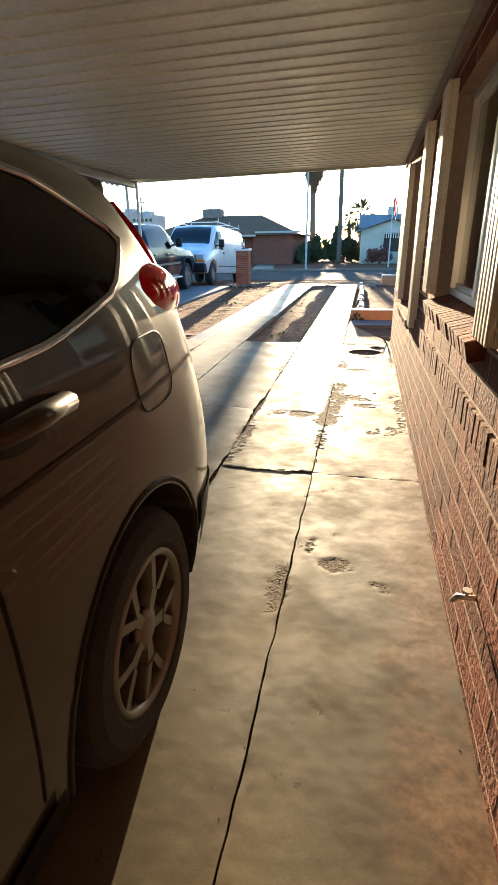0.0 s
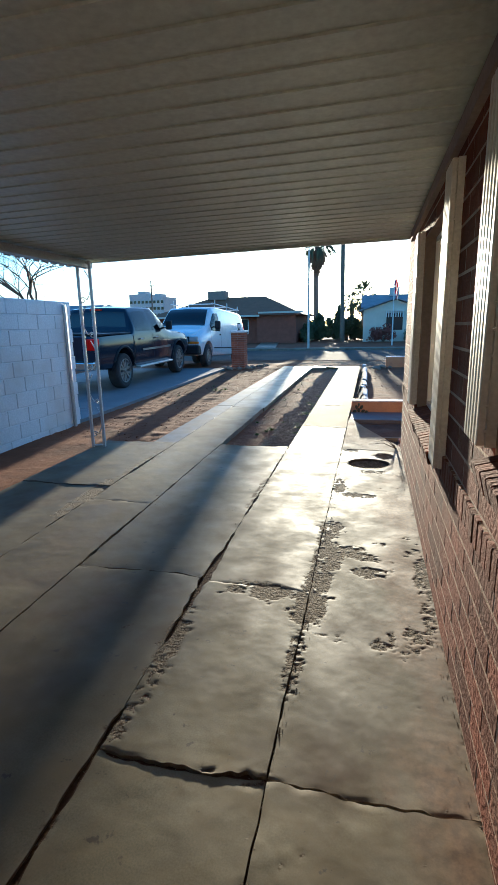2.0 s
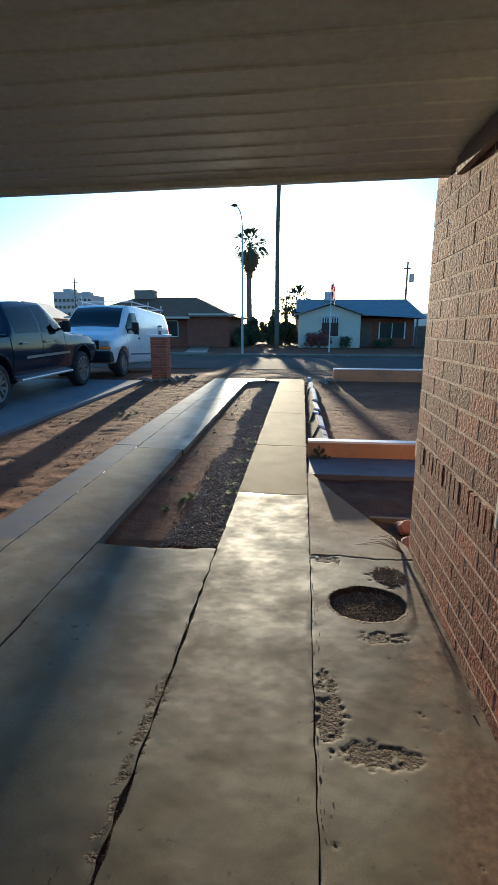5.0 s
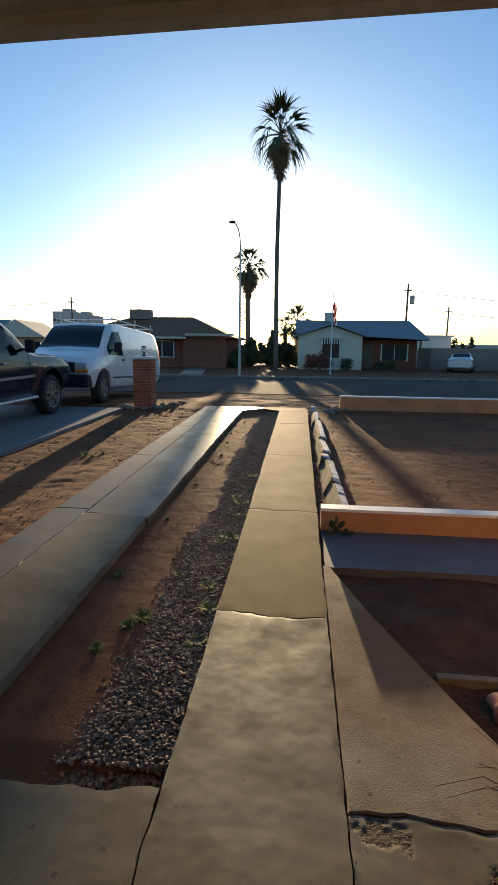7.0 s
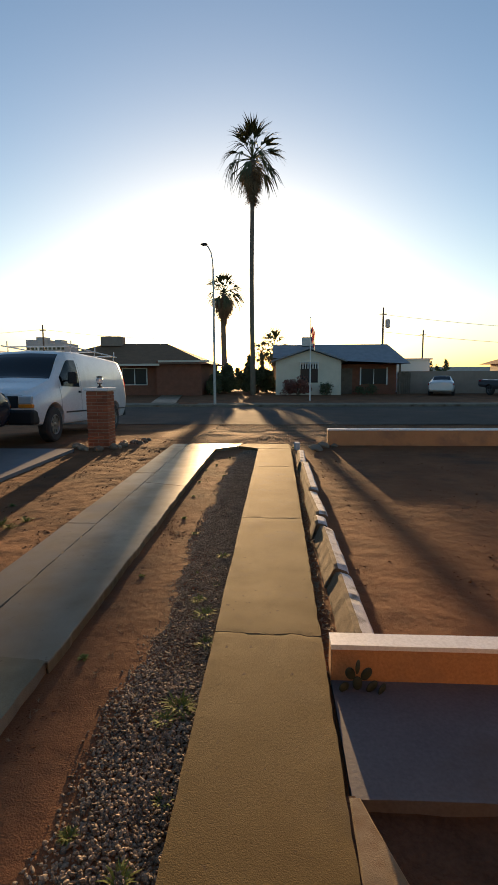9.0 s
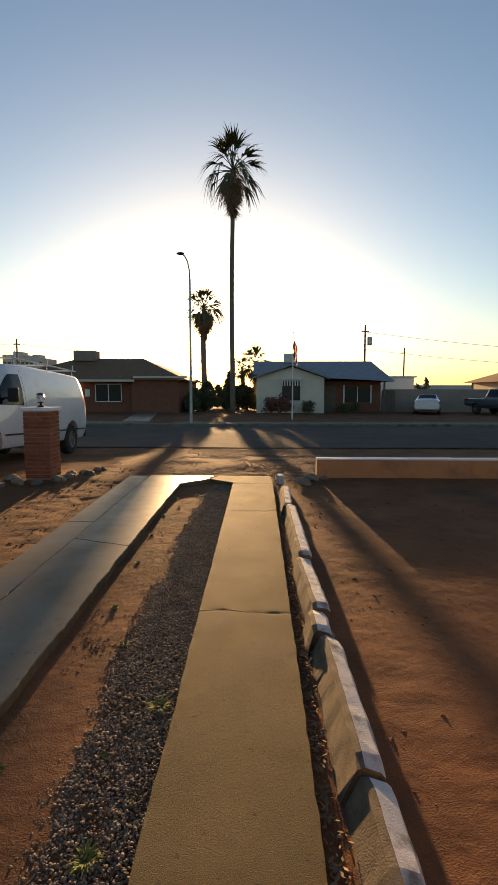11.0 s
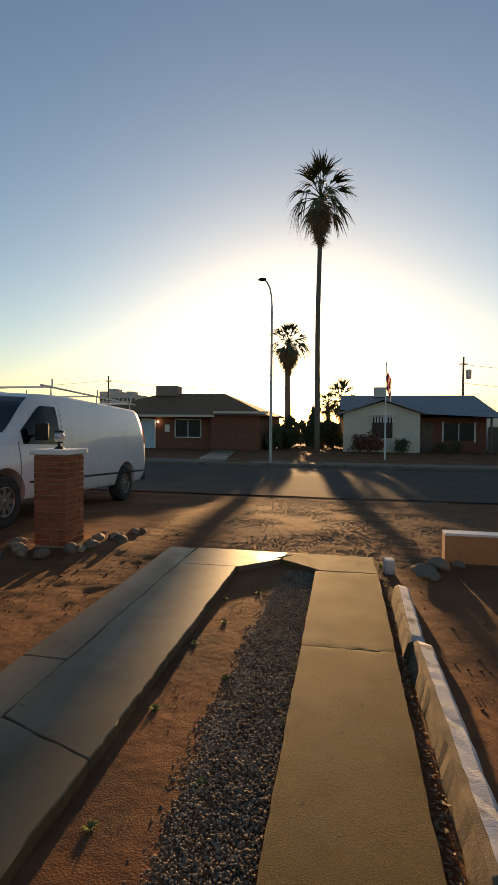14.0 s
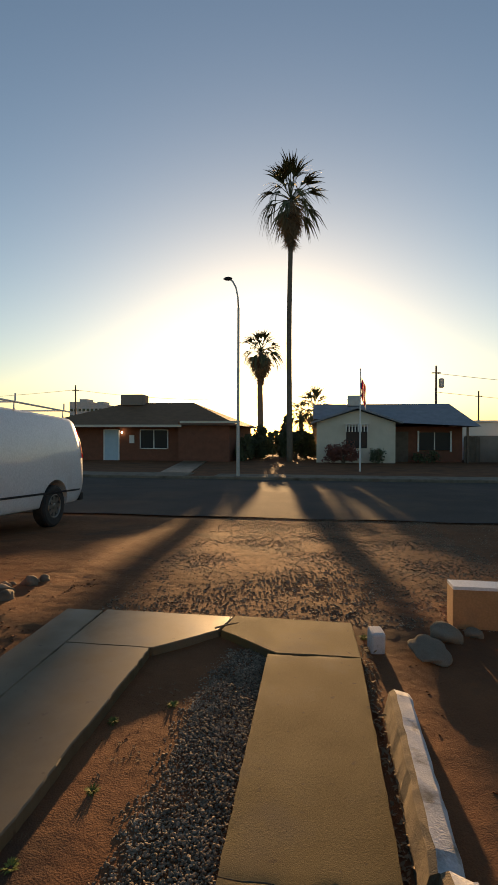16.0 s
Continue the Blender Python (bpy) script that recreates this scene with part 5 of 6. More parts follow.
# ---- palms ----
def frond_mesh(name, blades=15, spread=2.5, length=1.0, petiole=0.9, droop=0.35):
    """A fan leaf that points along +x, its stalk starting at the origin."""
    b = bmesh.new()
    tube(b, [(0, 0, 0), (petiole * 0.5, 0, 0.05), (petiole, 0, 0)], [0.03, 0.022, 0.015], 4)
    for i in range(blades):
        a = (i / (blades - 1) - 0.5) * spread
        L = length * (0.72 + 0.28 * math.cos(a)) * (0.82 + 0.3 * ((i * 7) % 5) / 4)
        d = Vector((math.cos(a), math.sin(a), 0))
        s = Vector((-math.sin(a), math.cos(a), 0))
        prev = None
        for t, w in ((0.0, 0.012), (0.35, 0.040), (0.7, 0.026), (1.0, 0.003)):
            c = Vector((petiole, 0, 0)) + d * (L * t) + Vector((0, 0, -(droop + 0.25 * ((i * 3) % 4)) * L * t * t * t + 0.06 * abs(a) * t))
            cur = (b.verts.new(c - s * w), b.verts.new(c + Vector((0, 0, 0.03 * (1 - t)))), b.verts.new(c + s * w))
            if prev:
                b.faces.new((prev[0], cur[0], cur[1], prev[1]))
                b.faces.new((prev[1], cur[1], cur[2], prev[2]))
            prev = cur
    me = bpy.data.meshes.new(name)
    b.to_mesh(me)
    b.free()
    return me


LEAF_A, LEAF_B, LEAF_C = frond_mesh("frond", 9, 1.05, 0.9, 1.0, 0.35), frond_mesh("frond", 9, 0.9, 0.95, 1.0, 0.9), frond_mesh("frond", 9, 0.9, 1.0, 0.45, 0.3)
for me in (LEAF_A, LEAF_B):
    me.materials.append(FROND)
LEAF_C.materials.append(DEAD)


def fan_palm(label, x, y, height, size, trunk_r, count, skirt, lean, seed, z0=0.1, slim=1.0):
    rnd = random.Random(seed)
    p = thing("palm_tree", label, "palm tree", pose(x, y, z0))
    b = bmesh.new()
    pts, rad = [], []
    for i in range(25):
        t = i / 24
        pts.append((lean * (t ** 1.5) + 0.12 * math.sin(t * 5 + seed) * t, 0.05 * math.sin(4 * t), height * t))
        rad.append(trunk_r * (1.35 - 0.55 * t if t < 0.15 else 1.27 - 0.35 * t) * (1 + 0.05 * (i % 2)))
    tube(b, pts, rad, 12)
    part("trunk", b, BARK, p, "slender grey-brown trunk", smooth=True)
    top = Vector(pts[-1])
    for i in range(count):
        u = (i + 0.5) / count
        el = math.radians(84 - 112 * u ** 0.9 + rnd.uniform(-14, 14))
        az = i * 2.39996 + rnd.uniform(-0.25, 0.25)
        k = size * rnd.uniform(0.75, 1.12)
        m = Matrix.Translation(top + Vector((0, 0, 0.15 * size - 0.25 * size * u))) @ Matrix.Rotation(az, 4, "Z") @ Matrix.Rotation(-el, 4, "Y") @ Matrix.Rotation(rnd.uniform(-0.6, 0.6), 4, "X") @ Matrix.Scale(k, 4)
        part("frond", LEAF_A if u < 0.55 else LEAF_B, FROND, p, m=m)
    for i in range(skirt):
        az = i * 2.39996
        el = math.radians(-34 - 40 * (i / max(1, skirt)) ** 0.7 + rnd.uniform(-12, 10))
        m = Matrix.Translation(top + Vector((0, 0, -size * (0.10 + 1.9 * i / max(1, skirt))))) @ Matrix.Rotation(az, 4, "Z") @ Matrix.Rotation(-el, 4, "Y") @ Matrix.Rotation(rnd.uniform(-1.5, 1.5), 4, "X") @ Matrix.Scale(slim * size * (0.98 - 0.45 * i / max(1, skirt)) * rnd.uniform(0.85, 1.1), 4)
        part("dead_frond", LEAF_C, DEAD, p, "dry hanging frond" if i == 0 else "", m=m)
    return p


fan_palm("tall slender fan palm with shaggy brown skirt", -2.43, 47.0, 17.45, 1.27, 0.15, 40, 100, -0.08, 3, slim=0.9)
fan_palm("shorter fan palm with thick dry skirt", -7.63, 75.0, 12.2, 1.50, 0.31, 46, 130, 0.0, 8, slim=1.0)
fan_palm("low bushy palm behind the pale house", -0.9, 58, 4.2, 1.0, 0.2, 46, 12, 0.1, 5)
fan_palm("low bushy palm behind the pale house", -2.1, 59, 3.7, 0.8, 0.18, 40, 10, 0.1, 6)

# ---- street lamp, flag pole, utility poles ----
lamp = thing("street_lamp", "tall grey street lamp with curved arm", "street lamp", pose(-3.79, 33.75, 0.16) @ Matrix.Scale(0.865, 4))
b = bmesh.new()
tube(b, [(0, 0, 0), (0, 0, 8.0)], [0.085, 0.055], 10)
part("pole", b, GALV, lamp)
b = bmesh.new()
tube(b, [(0, 0, 8.0), (-0.03, 0, 8.5), (-0.12, 0, 8.95), (-0.28, 0, 9.25), (-0.42, 0, 9.36)], 0.04, 8)
part("arm", b, GALV, lamp, smooth=True)
b = bmesh.new()
lathe(b, [(0.03, -0.20), (0.08, -0.10), (0.10, 0.04), (0.06, 0.18), (0.03, 0.22)], "x", 12, (-0.52, 0, 9.38))
part("lamp_head", b, BLACK, lamp, smooth=True)

flag = thing("flag_pole", "white flagpole with a limp red and white flag", "flagpole", pose(1.46, 38.2, 0.16) @ Matrix.Scale(0.895, 4))
b = bmesh.new()
tube(b, [(0, 0, 0), (0, 0, 5.45)], [0.05, 0.03], 8)
lathe(b, [(0.01, 5.45), (0.05, 5.49), (0.05, 5.52), (0.01, 5.56)], "z", 8)
part("pole", b, WHITE, flag)
for k in range(5):
    b = bmesh.new()
    g = []
    for i in range(2):
        g.append([b.verts.new((0.04 + 0.05 * (k + i) + 0.02 * math.sin(j * 1.3), 0.05 * math.sin((k + i) * 2.2 + j * 0.4), 5.1 - 0.13 * j - 0.10 * (k + i) - 0.02 * j * (k + i) * 0.3)) for j in range(9)])
    for j in range(8):
        b.faces.new((g[0][j], g[1][j], g[1][j + 1], g[0][j + 1]))
    bmesh.ops.solidify(b, geom=b.faces[:], thickness=0.006)
    part("flag_stripe", b, FLAG_BLUE if k == 0 else (FLAG_RED if k % 2 else WHITE), flag)


def utility_pole(x, y, h, transformer):
    p = thing("utility_pole", "wooden utility pole with transformer" if transformer else "far wooden utility pole", "utility pole", pose(x, y, 0.1))
    b = bmesh.new()
    tube(b, [(0, 0, 0), (0, 0, h)], [0.17, 0.11], 8)
    part("pole", b, WOOD, p)
    part("cross_arm", nbox(-0.5, 0.5, -0.05, 0.05, h - 0.9, h - 0.78), WOOD, p)
    if transformer:
        b = bmesh.new()
        lathe(b, [(0.2, h - 2.6), (0.32, h - 2.5), (0.32, h - 1.6), (0.2, h - 1.5)], "z", 12, (0.6, 0, 0))
        part("transformer", b, GALV, p, "grey transformer can")
    return p


utility_pole(13.2, 75, 10.2, True)
utility_pole(-37, 85, 9.5, False)
utility_pole(24, 95, 9.0, False)
for k, (a, c) in enumerate((((13.2, 75, 9.4), (60, 95, 8.2)), ((13.2, 75, 7.2), (60, 95, 5.8)), ((-37, 85, 8.9), (-90, 100, 8.6)), ((-37, 85, 8.9), (-12, 90, 7.6)))):
    b = bmesh.new()
    tube(b, [tuple(np.array(a) * (1 - t) + np.array(c) * t - np.array((0, 0, 2.0 * t * (1 - t)))) for t in np.linspace(0, 1, 13)], 0.025, 4)
    tagged(part("power_line", b, BLACK), "thin black overhead power line", "power line", group="power lines")


# ---- bushes ----
def bush(name, label, x, y, z, rx, ry, h, count, leaf, material, seed, category="bush", stems=9):
    """A shrub: stems, and many small leaves in uneven clumps."""
    rnd = random.Random(seed)
    p = thing(name, label, category, pose(x, y, z))
    b = bmesh.new()
    for i in range(stems):
        a, r = rnd.uniform(0, 6.28), rnd.uniform(0.2, 0.75)
        tube(b, [(0.1 * rnd.uniform(-1, 1) * rx, 0.1 * rnd.uniform(-1, 1) * ry, 0), (0.5 * r * rx * math.cos(a), 0.5 * r * ry * math.sin(a), h * 0.4), (r * rx * math.cos(a), r * ry * math.sin(a), h * rnd.uniform(0.6, 0.9))], [0.03, 0.02, 0.006], 5)
    part("stems", b, TWIG, p)
    clumps = []
    for i in range(26):
        a, r = rnd.uniform(0, 6.28), math.sqrt(rnd.random()) * 0.85
        clumps.append((rx * r * math.cos(a), ry * r * math.sin(a), h * (0.15 + 0.7 * rnd.random() * (1 - 0.35 * r)), rnd.uniform(0.25, 0.55)))
    vs, fs = [], []
    for i in range(count):
        cx, cy, cz, cr = rnd.choice(clumps)
        d = Vector((rnd.gauss(0, 1), rnd.gauss(0, 1), rnd.gauss(0, 1))).normalized() * cr * rnd.uniform(0.4, 1.0)
        c = Vector((cx + d.x * min(rx, 1.2), cy + d.y * min(ry, 1.2), max(0.03, cz + d.z * h * 0.4)))
        u = Vector((rnd.gauss(0, 1), rnd.gauss(0, 1), rnd.gauss(0, 1))).normalized()
        w = u.orthogonal().normalized()
        s = leaf * rnd.uniform(0.6, 1.3)
        k = len(vs)
        vs += [c - u * s, c + w * s * 0.45, c + u * s, c - w * s * 0.45]
        fs.append((k, k + 1, k + 2, k + 3))
    me = bpy.data.meshes.new("foliage")
    me.from_pydata([tuple(q) for q in vs], [], fs)
    part("foliage", me, material, p)
    return p


bush("bush", "reddish leafy bush before the pale house", 1.0, 45.4, 0.16, 1.1, 0.7, 1.75, 1500, 0.10, RUST_LEAF, 1)
bush("bush", "small green shrub by the pale house wall", 3.2, 45.8, 0.16, 0.5, 0.4, 1.2, 500, 0.09, LEAF, 2)
bush("bush", "low dark shrub under the porch", 6.3, 47.3, 0.16, 0.9, 0.5, 1.0, 600, 0.09, LEAF, 3)
bush("hedge", "tall overgrown green shrub between the two houses", -3.0, 50.5, 0.16, 0.45, 0.6, 3.6, 2400, 0.12, LEAF, 4, "hedge", 14)
bush("hedge", "rounded green hedge beside the pale house", -1.5, 52.5, 0.16, 0.8, 1.5, 2.1, 2400, 0.12, LEAF, 14, "hedge", 14)
bush("hedge", "dense green hedge beside the brown-roofed house", -5.7, 48.5, 0.16, 0.55, 1.6, 2.2, 1800, 0.12, LEAF, 5, "hedge", 12)
bush("hedge", "dense green hedge beside the path between houses", -5.2, 54.0, 0.16, 0.6, 2.0, 2.3, 1600, 0.12, LEAF, 15, "hedge", 10)
bush("hedge", "low scrub along the path between the houses", -3.8, 57.5, 0.16, 1.6, 1.0, 1.5, 1600, 0.12, LEAF, 6, "hedge", 10)

bush("hedge", "broad dense hedge closing the gap between the houses", -5.0, 51.0, 0.16, 1.5, 0.9, 2.7, 4600, 0.13, LEAF, 16, "hedge", 16)
bush("hedge", "broad dusty hedge beside the pale house", -2.3, 51.5, 0.16, 1.6, 0.9, 2.6, 4600, 0.13, LEAF, 17, "hedge", 16)
# strip of sunlight on the far drive, laid as a paler slab
bm = bmesh.new()
prism(bm, [(-7.6, 35.3), (-6.2, 35.3), (-7.9, 46.2), (-9.5, 46.2)], 0.0, 0.212)
tagged(part("driveway", bm, TRACK_SMOOTH), "concrete drive up to the brown-roofed house, pale for its strip of sunlight", "driveway", kind="structure")

# ---- far setting: neighbours, hotel, trees ----
h3 = thing("house", "tan gabled house with blue-grey roof beyond the vehicles", "house", pose(-30, 52, 0.1, 0, 0, 8))
part("wall", nbox(-9, 5, 0, 9, 0, 2.7), STUCCO, h3)
b = bmesh.new()
vv = [b.verts.new(p) for p in ((-9.6, -0.8, 2.6), (1.2, -0.8, 2.6), (0.4, 4.0, 4.3), (-9.6, 4.0, 4.3), (-9.6, 9.5, 2.6), (1.2, 9.5, 2.6))]
for f in ((0, 1, 2, 3), (3, 2, 5, 4), (1, 5, 2), (0, 3, 4)):
    b.faces.new([vv[i] for i in f])
part("roof", b, GREY_SHINGLE, h3)
b = bmesh.new()
vv = [b.verts.new(p) for p in ((0.2, -1.2, 2.5), (5.6, -1.2, 2.5), (2.9, -1.2, 4.1), (0.2, 6, 2.5), (5.6, 6, 2.5), (2.9, 6, 4.1))]
for f in ((0, 1, 2), (5, 4, 3), (1, 4, 5, 2), (2, 5, 3, 0), (0, 3, 4, 1)):
    b.faces.new([vv[i] for i in f])
part("gable_roof", b, STUCCO, h3)

hotel = thing("apartment_tower", "far pale mid-rise block with rows of windows", "tower block", pose(-90, 200, 0))
for x0, x1, h in ((-8.2, 0.5, 15.6), (0.5, 7.0, 14.4)):
    part("wall", nbox(x0, x1, 0, 14, 0, h), CONCRETE_FAR, hotel)
for x0, x1, h0, h1 in ((-5.5, -2.5, 15.6, 16.9), (2.0, 4.5, 14.4, 15.8)):
    part("roof_plant", nbox(x0, x1, 3, 9, h0, h1), CONCRETE_FAR, hotel)
wm = bpy.data.meshes.new("window")
b = nbox(-0.55, 0.55, -0.06, 0.0, 0, 1.1)
b.to_mesh(wm)
b.free()
wm.materials.append(TINT)
for i in range(9):
    for k in range(5):
        part("window", wm, TINT, hotel, m=pose(-7.4 + 1.72 * i, 0, 1.4 + 2.6 * k))

shed = thing("shed", "pale blue-white flat-roofed shed behind the fence", "shed", pose(10.6, 52, 0.1))
part("wall", nbox(-1.6, 2.0, 0, 4, 0, 2.85), SILVER, shed)
part("roof", nbox(-1.8, 2.2, -0.2, 4.2, 2.85, 2.97), WHITE, shed)
h4 = thing("house", "cream house with brown roof at the street's far end", "house", pose(24, 52, 0.1))
part("wall", nbox(-3, 8, 0, 8, 0, 2.6), STUCCO, h4)
part("roof", hip_roof(-3.8, 9, -0.9, 9, 2.55, 4.0, 3.5), SHINGLE, h4)
part("window", nbox(-1.2, 0.2, -0.04, 0.02, 0.9, 2.1), FAR_GLASS, h4)
gate = thing("wooden_gate", "dark weathered board gate beside the porch", "gate", pose(9.1, 48.6, 0.1))
for i in range(7):
    part("board", nbox(0.15 * i, 0.15 * i + 0.135, 0, 0.03, 0.04, 1.75 + 0.04 * (i % 3)), WOOD, gate)


def far_car(name, label, x, y, turn, paint, kind_):
    c = thing(name, label, "car", pose(x, y, 0.16, 0, 0, turn))
    if kind_ == "sedan":
        rows = [(-2.3, 0.4, 0.7, 0.6, 0.8, 0.85, 0.78, 0.95, 0.65), (-2.15, 0.3, 0.8, 0.6, 0.87, 0.92, 0.84, 1.05, 0.74), (-1.6, 0.25, 0.84, 0.6, 0.9, 0.95, 0.86, 1.10, 0.72), (-0.9, 0.25, 0.85, 0.6, 0.9, 0.95, 0.86, 1.42, 0.58), (0.2, 0.25, 0.85, 0.6, 0.9, 0.94, 0.86, 1.43, 0.58), (1.0, 0.25, 0.85, 0.6, 0.9, 0.93, 0.85, 1.05, 0.74), (2.2, 0.3, 0.75, 0.6, 0.85, 0.75, 0.78, 0.82, 0.65)]
        ax, r, gl, top = (1.35, -1.35), 0.32, (-1.35, 0.7), lines((-1.35, 1.1), (-0.9, 1.34), (0.2, 1.36), (0.7, 1.1))
        gz = 0.99
    else:
        rows = [(-2.8, 0.6, 0.85, 0.8, 0.93, 1.1, 0.9, 1.15, 0.85), (-0.9, 0.45, 0.9, 0.8, 0.97, 1.15, 0.93, 1.2, 0.85), (-0.75, 0.45, 0.9, 0.8, 0.97, 1.15, 0.93, 1.8, 0.7), (0.4, 0.45, 0.9, 0.8, 0.97, 1.15, 0.93, 1.84, 0.7), (1.1, 0.45, 0.9, 0.8, 0.97, 1.15, 0.93, 1.25, 0.82), (2.6, 0.5, 0.85, 0.75, 0.93, 1.05, 0.88, 1.1, 0.75)]
        ax, r, gl, top = (1.7, -1.7), 0.38, (-0.65, 0.85), lines((-0.65, 1.72), (0.4, 1.75), (0.85, 1.42))
        gz = 1.22
    L = Loft(rows)
    part("body", cut_arches(L.mesh(50), [(s, a, r, r + 0.06, 0.92) for s in (1, -1) for a in ax]), paint, c)
    wc_ = {}
    for s in (1, -1):
        for a in ax:
            make_wheel(c, 0.80, a, r, 0.2, s, r * 0.62, 5, "plain", wc_)
        part("side_glass", L.side_patch(gl[0], gl[1], lambda y: gz, top, s, 0.005, 12, 4), TINT, c)
        part("tail_light", L.side_patch(L.y0 + 0.02, L.y0 + 0.3, lambda y: gz - 0.22, lambda y: gz - 0.08, s, 0.012, 4, 2), REDLAMP, c)
    if kind_ == "sedan":
        part("rear_glass", L.top_patch(-1.5, -0.95, 0.62, 0.52), TINT, c)
    return c


far_car("sedan", "small silver-white sedan parked facing the block fence", 11.95, 46.4, -20, SILVER, "sedan")
far_car("pickup_truck", "grey pickup parked beside the sedan", 16.4, 44.0, 200, GREYPAINT, "pickup")


# bare tree over the block wall, and far trees
def bare_tree(label, x, y, h, spread, seed):
    rnd = random.Random(seed)
    t = thing("tree", label, "tree", pose(x, y, slab_z(y) - 0.1))
    b = bmesh.new()
    twigs = bmesh.new()

    def grow(p, d, r, L, depth):
        q = p + d * L * 0.5 + Vector((rnd.uniform(-1, 1), rnd.uniform(-1, 1), 0)) * L * 0.06
        e = p + d * L
        tube(b if depth < 3 else twigs, [p, q, e], [r, r * 0.85, r * 0.65], 6 if depth < 3 else 3, caps=False)
        if depth == 7:
            return
        for k in range(3 if depth < 6 else 2):
            nd_ = (d + Vector((rnd.uniform(-1, 1) * spread, rnd.uniform(-1, 1) * spread, rnd.uniform(-0.35, 0.45)))).normalized()
            grow(e if k else p + d * L * rnd.uniform(0.6, 1), nd_, r * 0.58, L * rnd.uniform(0.6, 0.82), depth + 1)

    grow(Vector((0, 0, 0)), Vector((0.05, 0, 1)).normalized(), 0.11, h * 0.36, 0)
    part("trunk", b, TWIG, t, smooth=True)
    part("twig_crown", twigs, TWIG, t, "fine bare twigs")
    return t


bare_tree("leafless branching tree behind the white block wall", -10.4, 16.6, 4.2, 0.85, 4)
for i, (x, y, rx, h) in enumerate(((13, 110, 9, 5.5), (32, 120, 10, 6.0), (44, 100, 7, 5.0), (-22, 110, 6, 4.0), (-48, 120, 9, 5.0), (-6, 120, 9, 4.2), (2, 105, 6, 4.0))):
    bush("tree", "far dusty green trees on the skyline", x, y, 0, rx, 2.5, h, 1300, 0.38, LEAF, 30 + i, "tree", 12)
blk = bmesh.new()
for x0, x1, h in ((-170, -110, 4.5), (-75, -50, 4.0), (-45, -28, 3.2), (-12, 18, 2.4), (30, 62, 3.6), (70, 110, 4.2), (120, 190, 4.5)):
    box(blk, x0, x1, 150, 158, 0, h)
tagged(part("backdrop", blk, CONCRETE_FAR), "far low rooftops along the skyline", "backdrop", kind="structure")

# ---- small things near the drive ----
rock_a, rock_b, rock_c = rock_mesh("rock", 1, 0.65, 3), rock_mesh("rock", 2, 0.18, 3), rock_mesh("rock", 3, 0.8, 3)
for me in (rock_a, rock_b, rock_c):
    me.polygons.foreach_set("use_smooth", [True] * len(me.polygons))
rnd = random.Random(11)


def rock(x, y, s, material, label, flat=None, group="rocks"):
    me = (flat or rnd.choice((rock_a, rock_c))).copy()
    me.materials.append(material)
    o = part("rock", me, material, None, m=pose(x, y, (slab_z(y) - 0.06) + s * 0.3, rnd.uniform(-12, 12), rnd.uniform(-12, 12), rnd.uniform(0, 360)) @ Matrix.Scale(s, 4))
    return tagged(o, label, "rock", group)


for i in range(16):
    a = rnd.uniform(3.3, 7.2)
    rock(-4.12 + 0.42 * math.cos(a) * rnd.uniform(0.9, 1.4), 17.5 + 0.42 * math.sin(a) * rnd.uniform(0.9, 1.4), rnd.uniform(0.05, 0.10), STONE, "grey-brown rock piled round the pillar's foot", group="rocks at the pillar")
for x, y, s in ((0.48, 7.95, 0.11), (0.66, 7.90, 0.10), (0.60, 8.10, 0.08), (0.82, 8.00, 0.09), (0.76, 8.17, 0.07), (0.55, 7.78, 0.08), (0.98, 8.10, 0.09), (0.70, 7.72, 0.09), (0.90, 7.80, 0.08), (0.46, 7.66, 0.07)):
    rock(x, y, s * rnd.uniform(0.75, 1.05), MAROON, "rounded pinkish rock at the planting bed's corner", group="rocks by the bed")
for i in range(14):
    rock(rnd.uniform(-3.85, -3.35), rnd.uniform(17.7, 18.5), rnd.uniform(0.03, 0.10), STONE, "grey-brown rock in a loose heap behind the pillar", group="rocks at the pillar")
rock(0.40, 17.42, 0.12, CONC_OLD, "pale rounded rock by the low wall")
rock(0.22, 17.12, 0.16, CONC_OLD, "flat broken slab piece by the low wall", rock_b)
rock(0.62, 17.50, 0.07, CONC_OLD, "pale rounded rock by the low wall")
rock(-0.05, 12.3, 0.06, STONE, "loose rock by the edging")
bm = nbox(0.23, 9.0, 8.12, 8.16, 0.10, 0.185, bevel=0.006)
tagged(part("bed_edging", bm, CONC_OLD), "thin concrete strip edging the planting bed", "edging", kind="structure")
b = bmesh.new()
for k in range(9):
    a, L = rnd.uniform(1.6, 3.6), rnd.uniform(0.10, 0.30)
    p0 = Vector((0.34 + 0.03 * rnd.random(), 7.42 + 0.05 * rnd.random(), slab_z(7.4)))
    p1 = p0 + Vector((math.cos(a) * L * 0.5, math.sin(a) * L * 0.5, 0.05 + 0.05 * rnd.random()))
    p2 = p1 + Vector((math.cos(a + 0.4) * L * 0.6, math.sin(a + 0.4) * L * 0.6, 0.03 * rnd.uniform(-1, 1)))
    tube(b, [p0, p1, p2], [0.003, 0.002, 0.001], 4)
tagged(part("dry_stalks", b, TWIG), "dry brown weed stalks at the slab's broken corner", "dry plant")
lv, lf = [], []
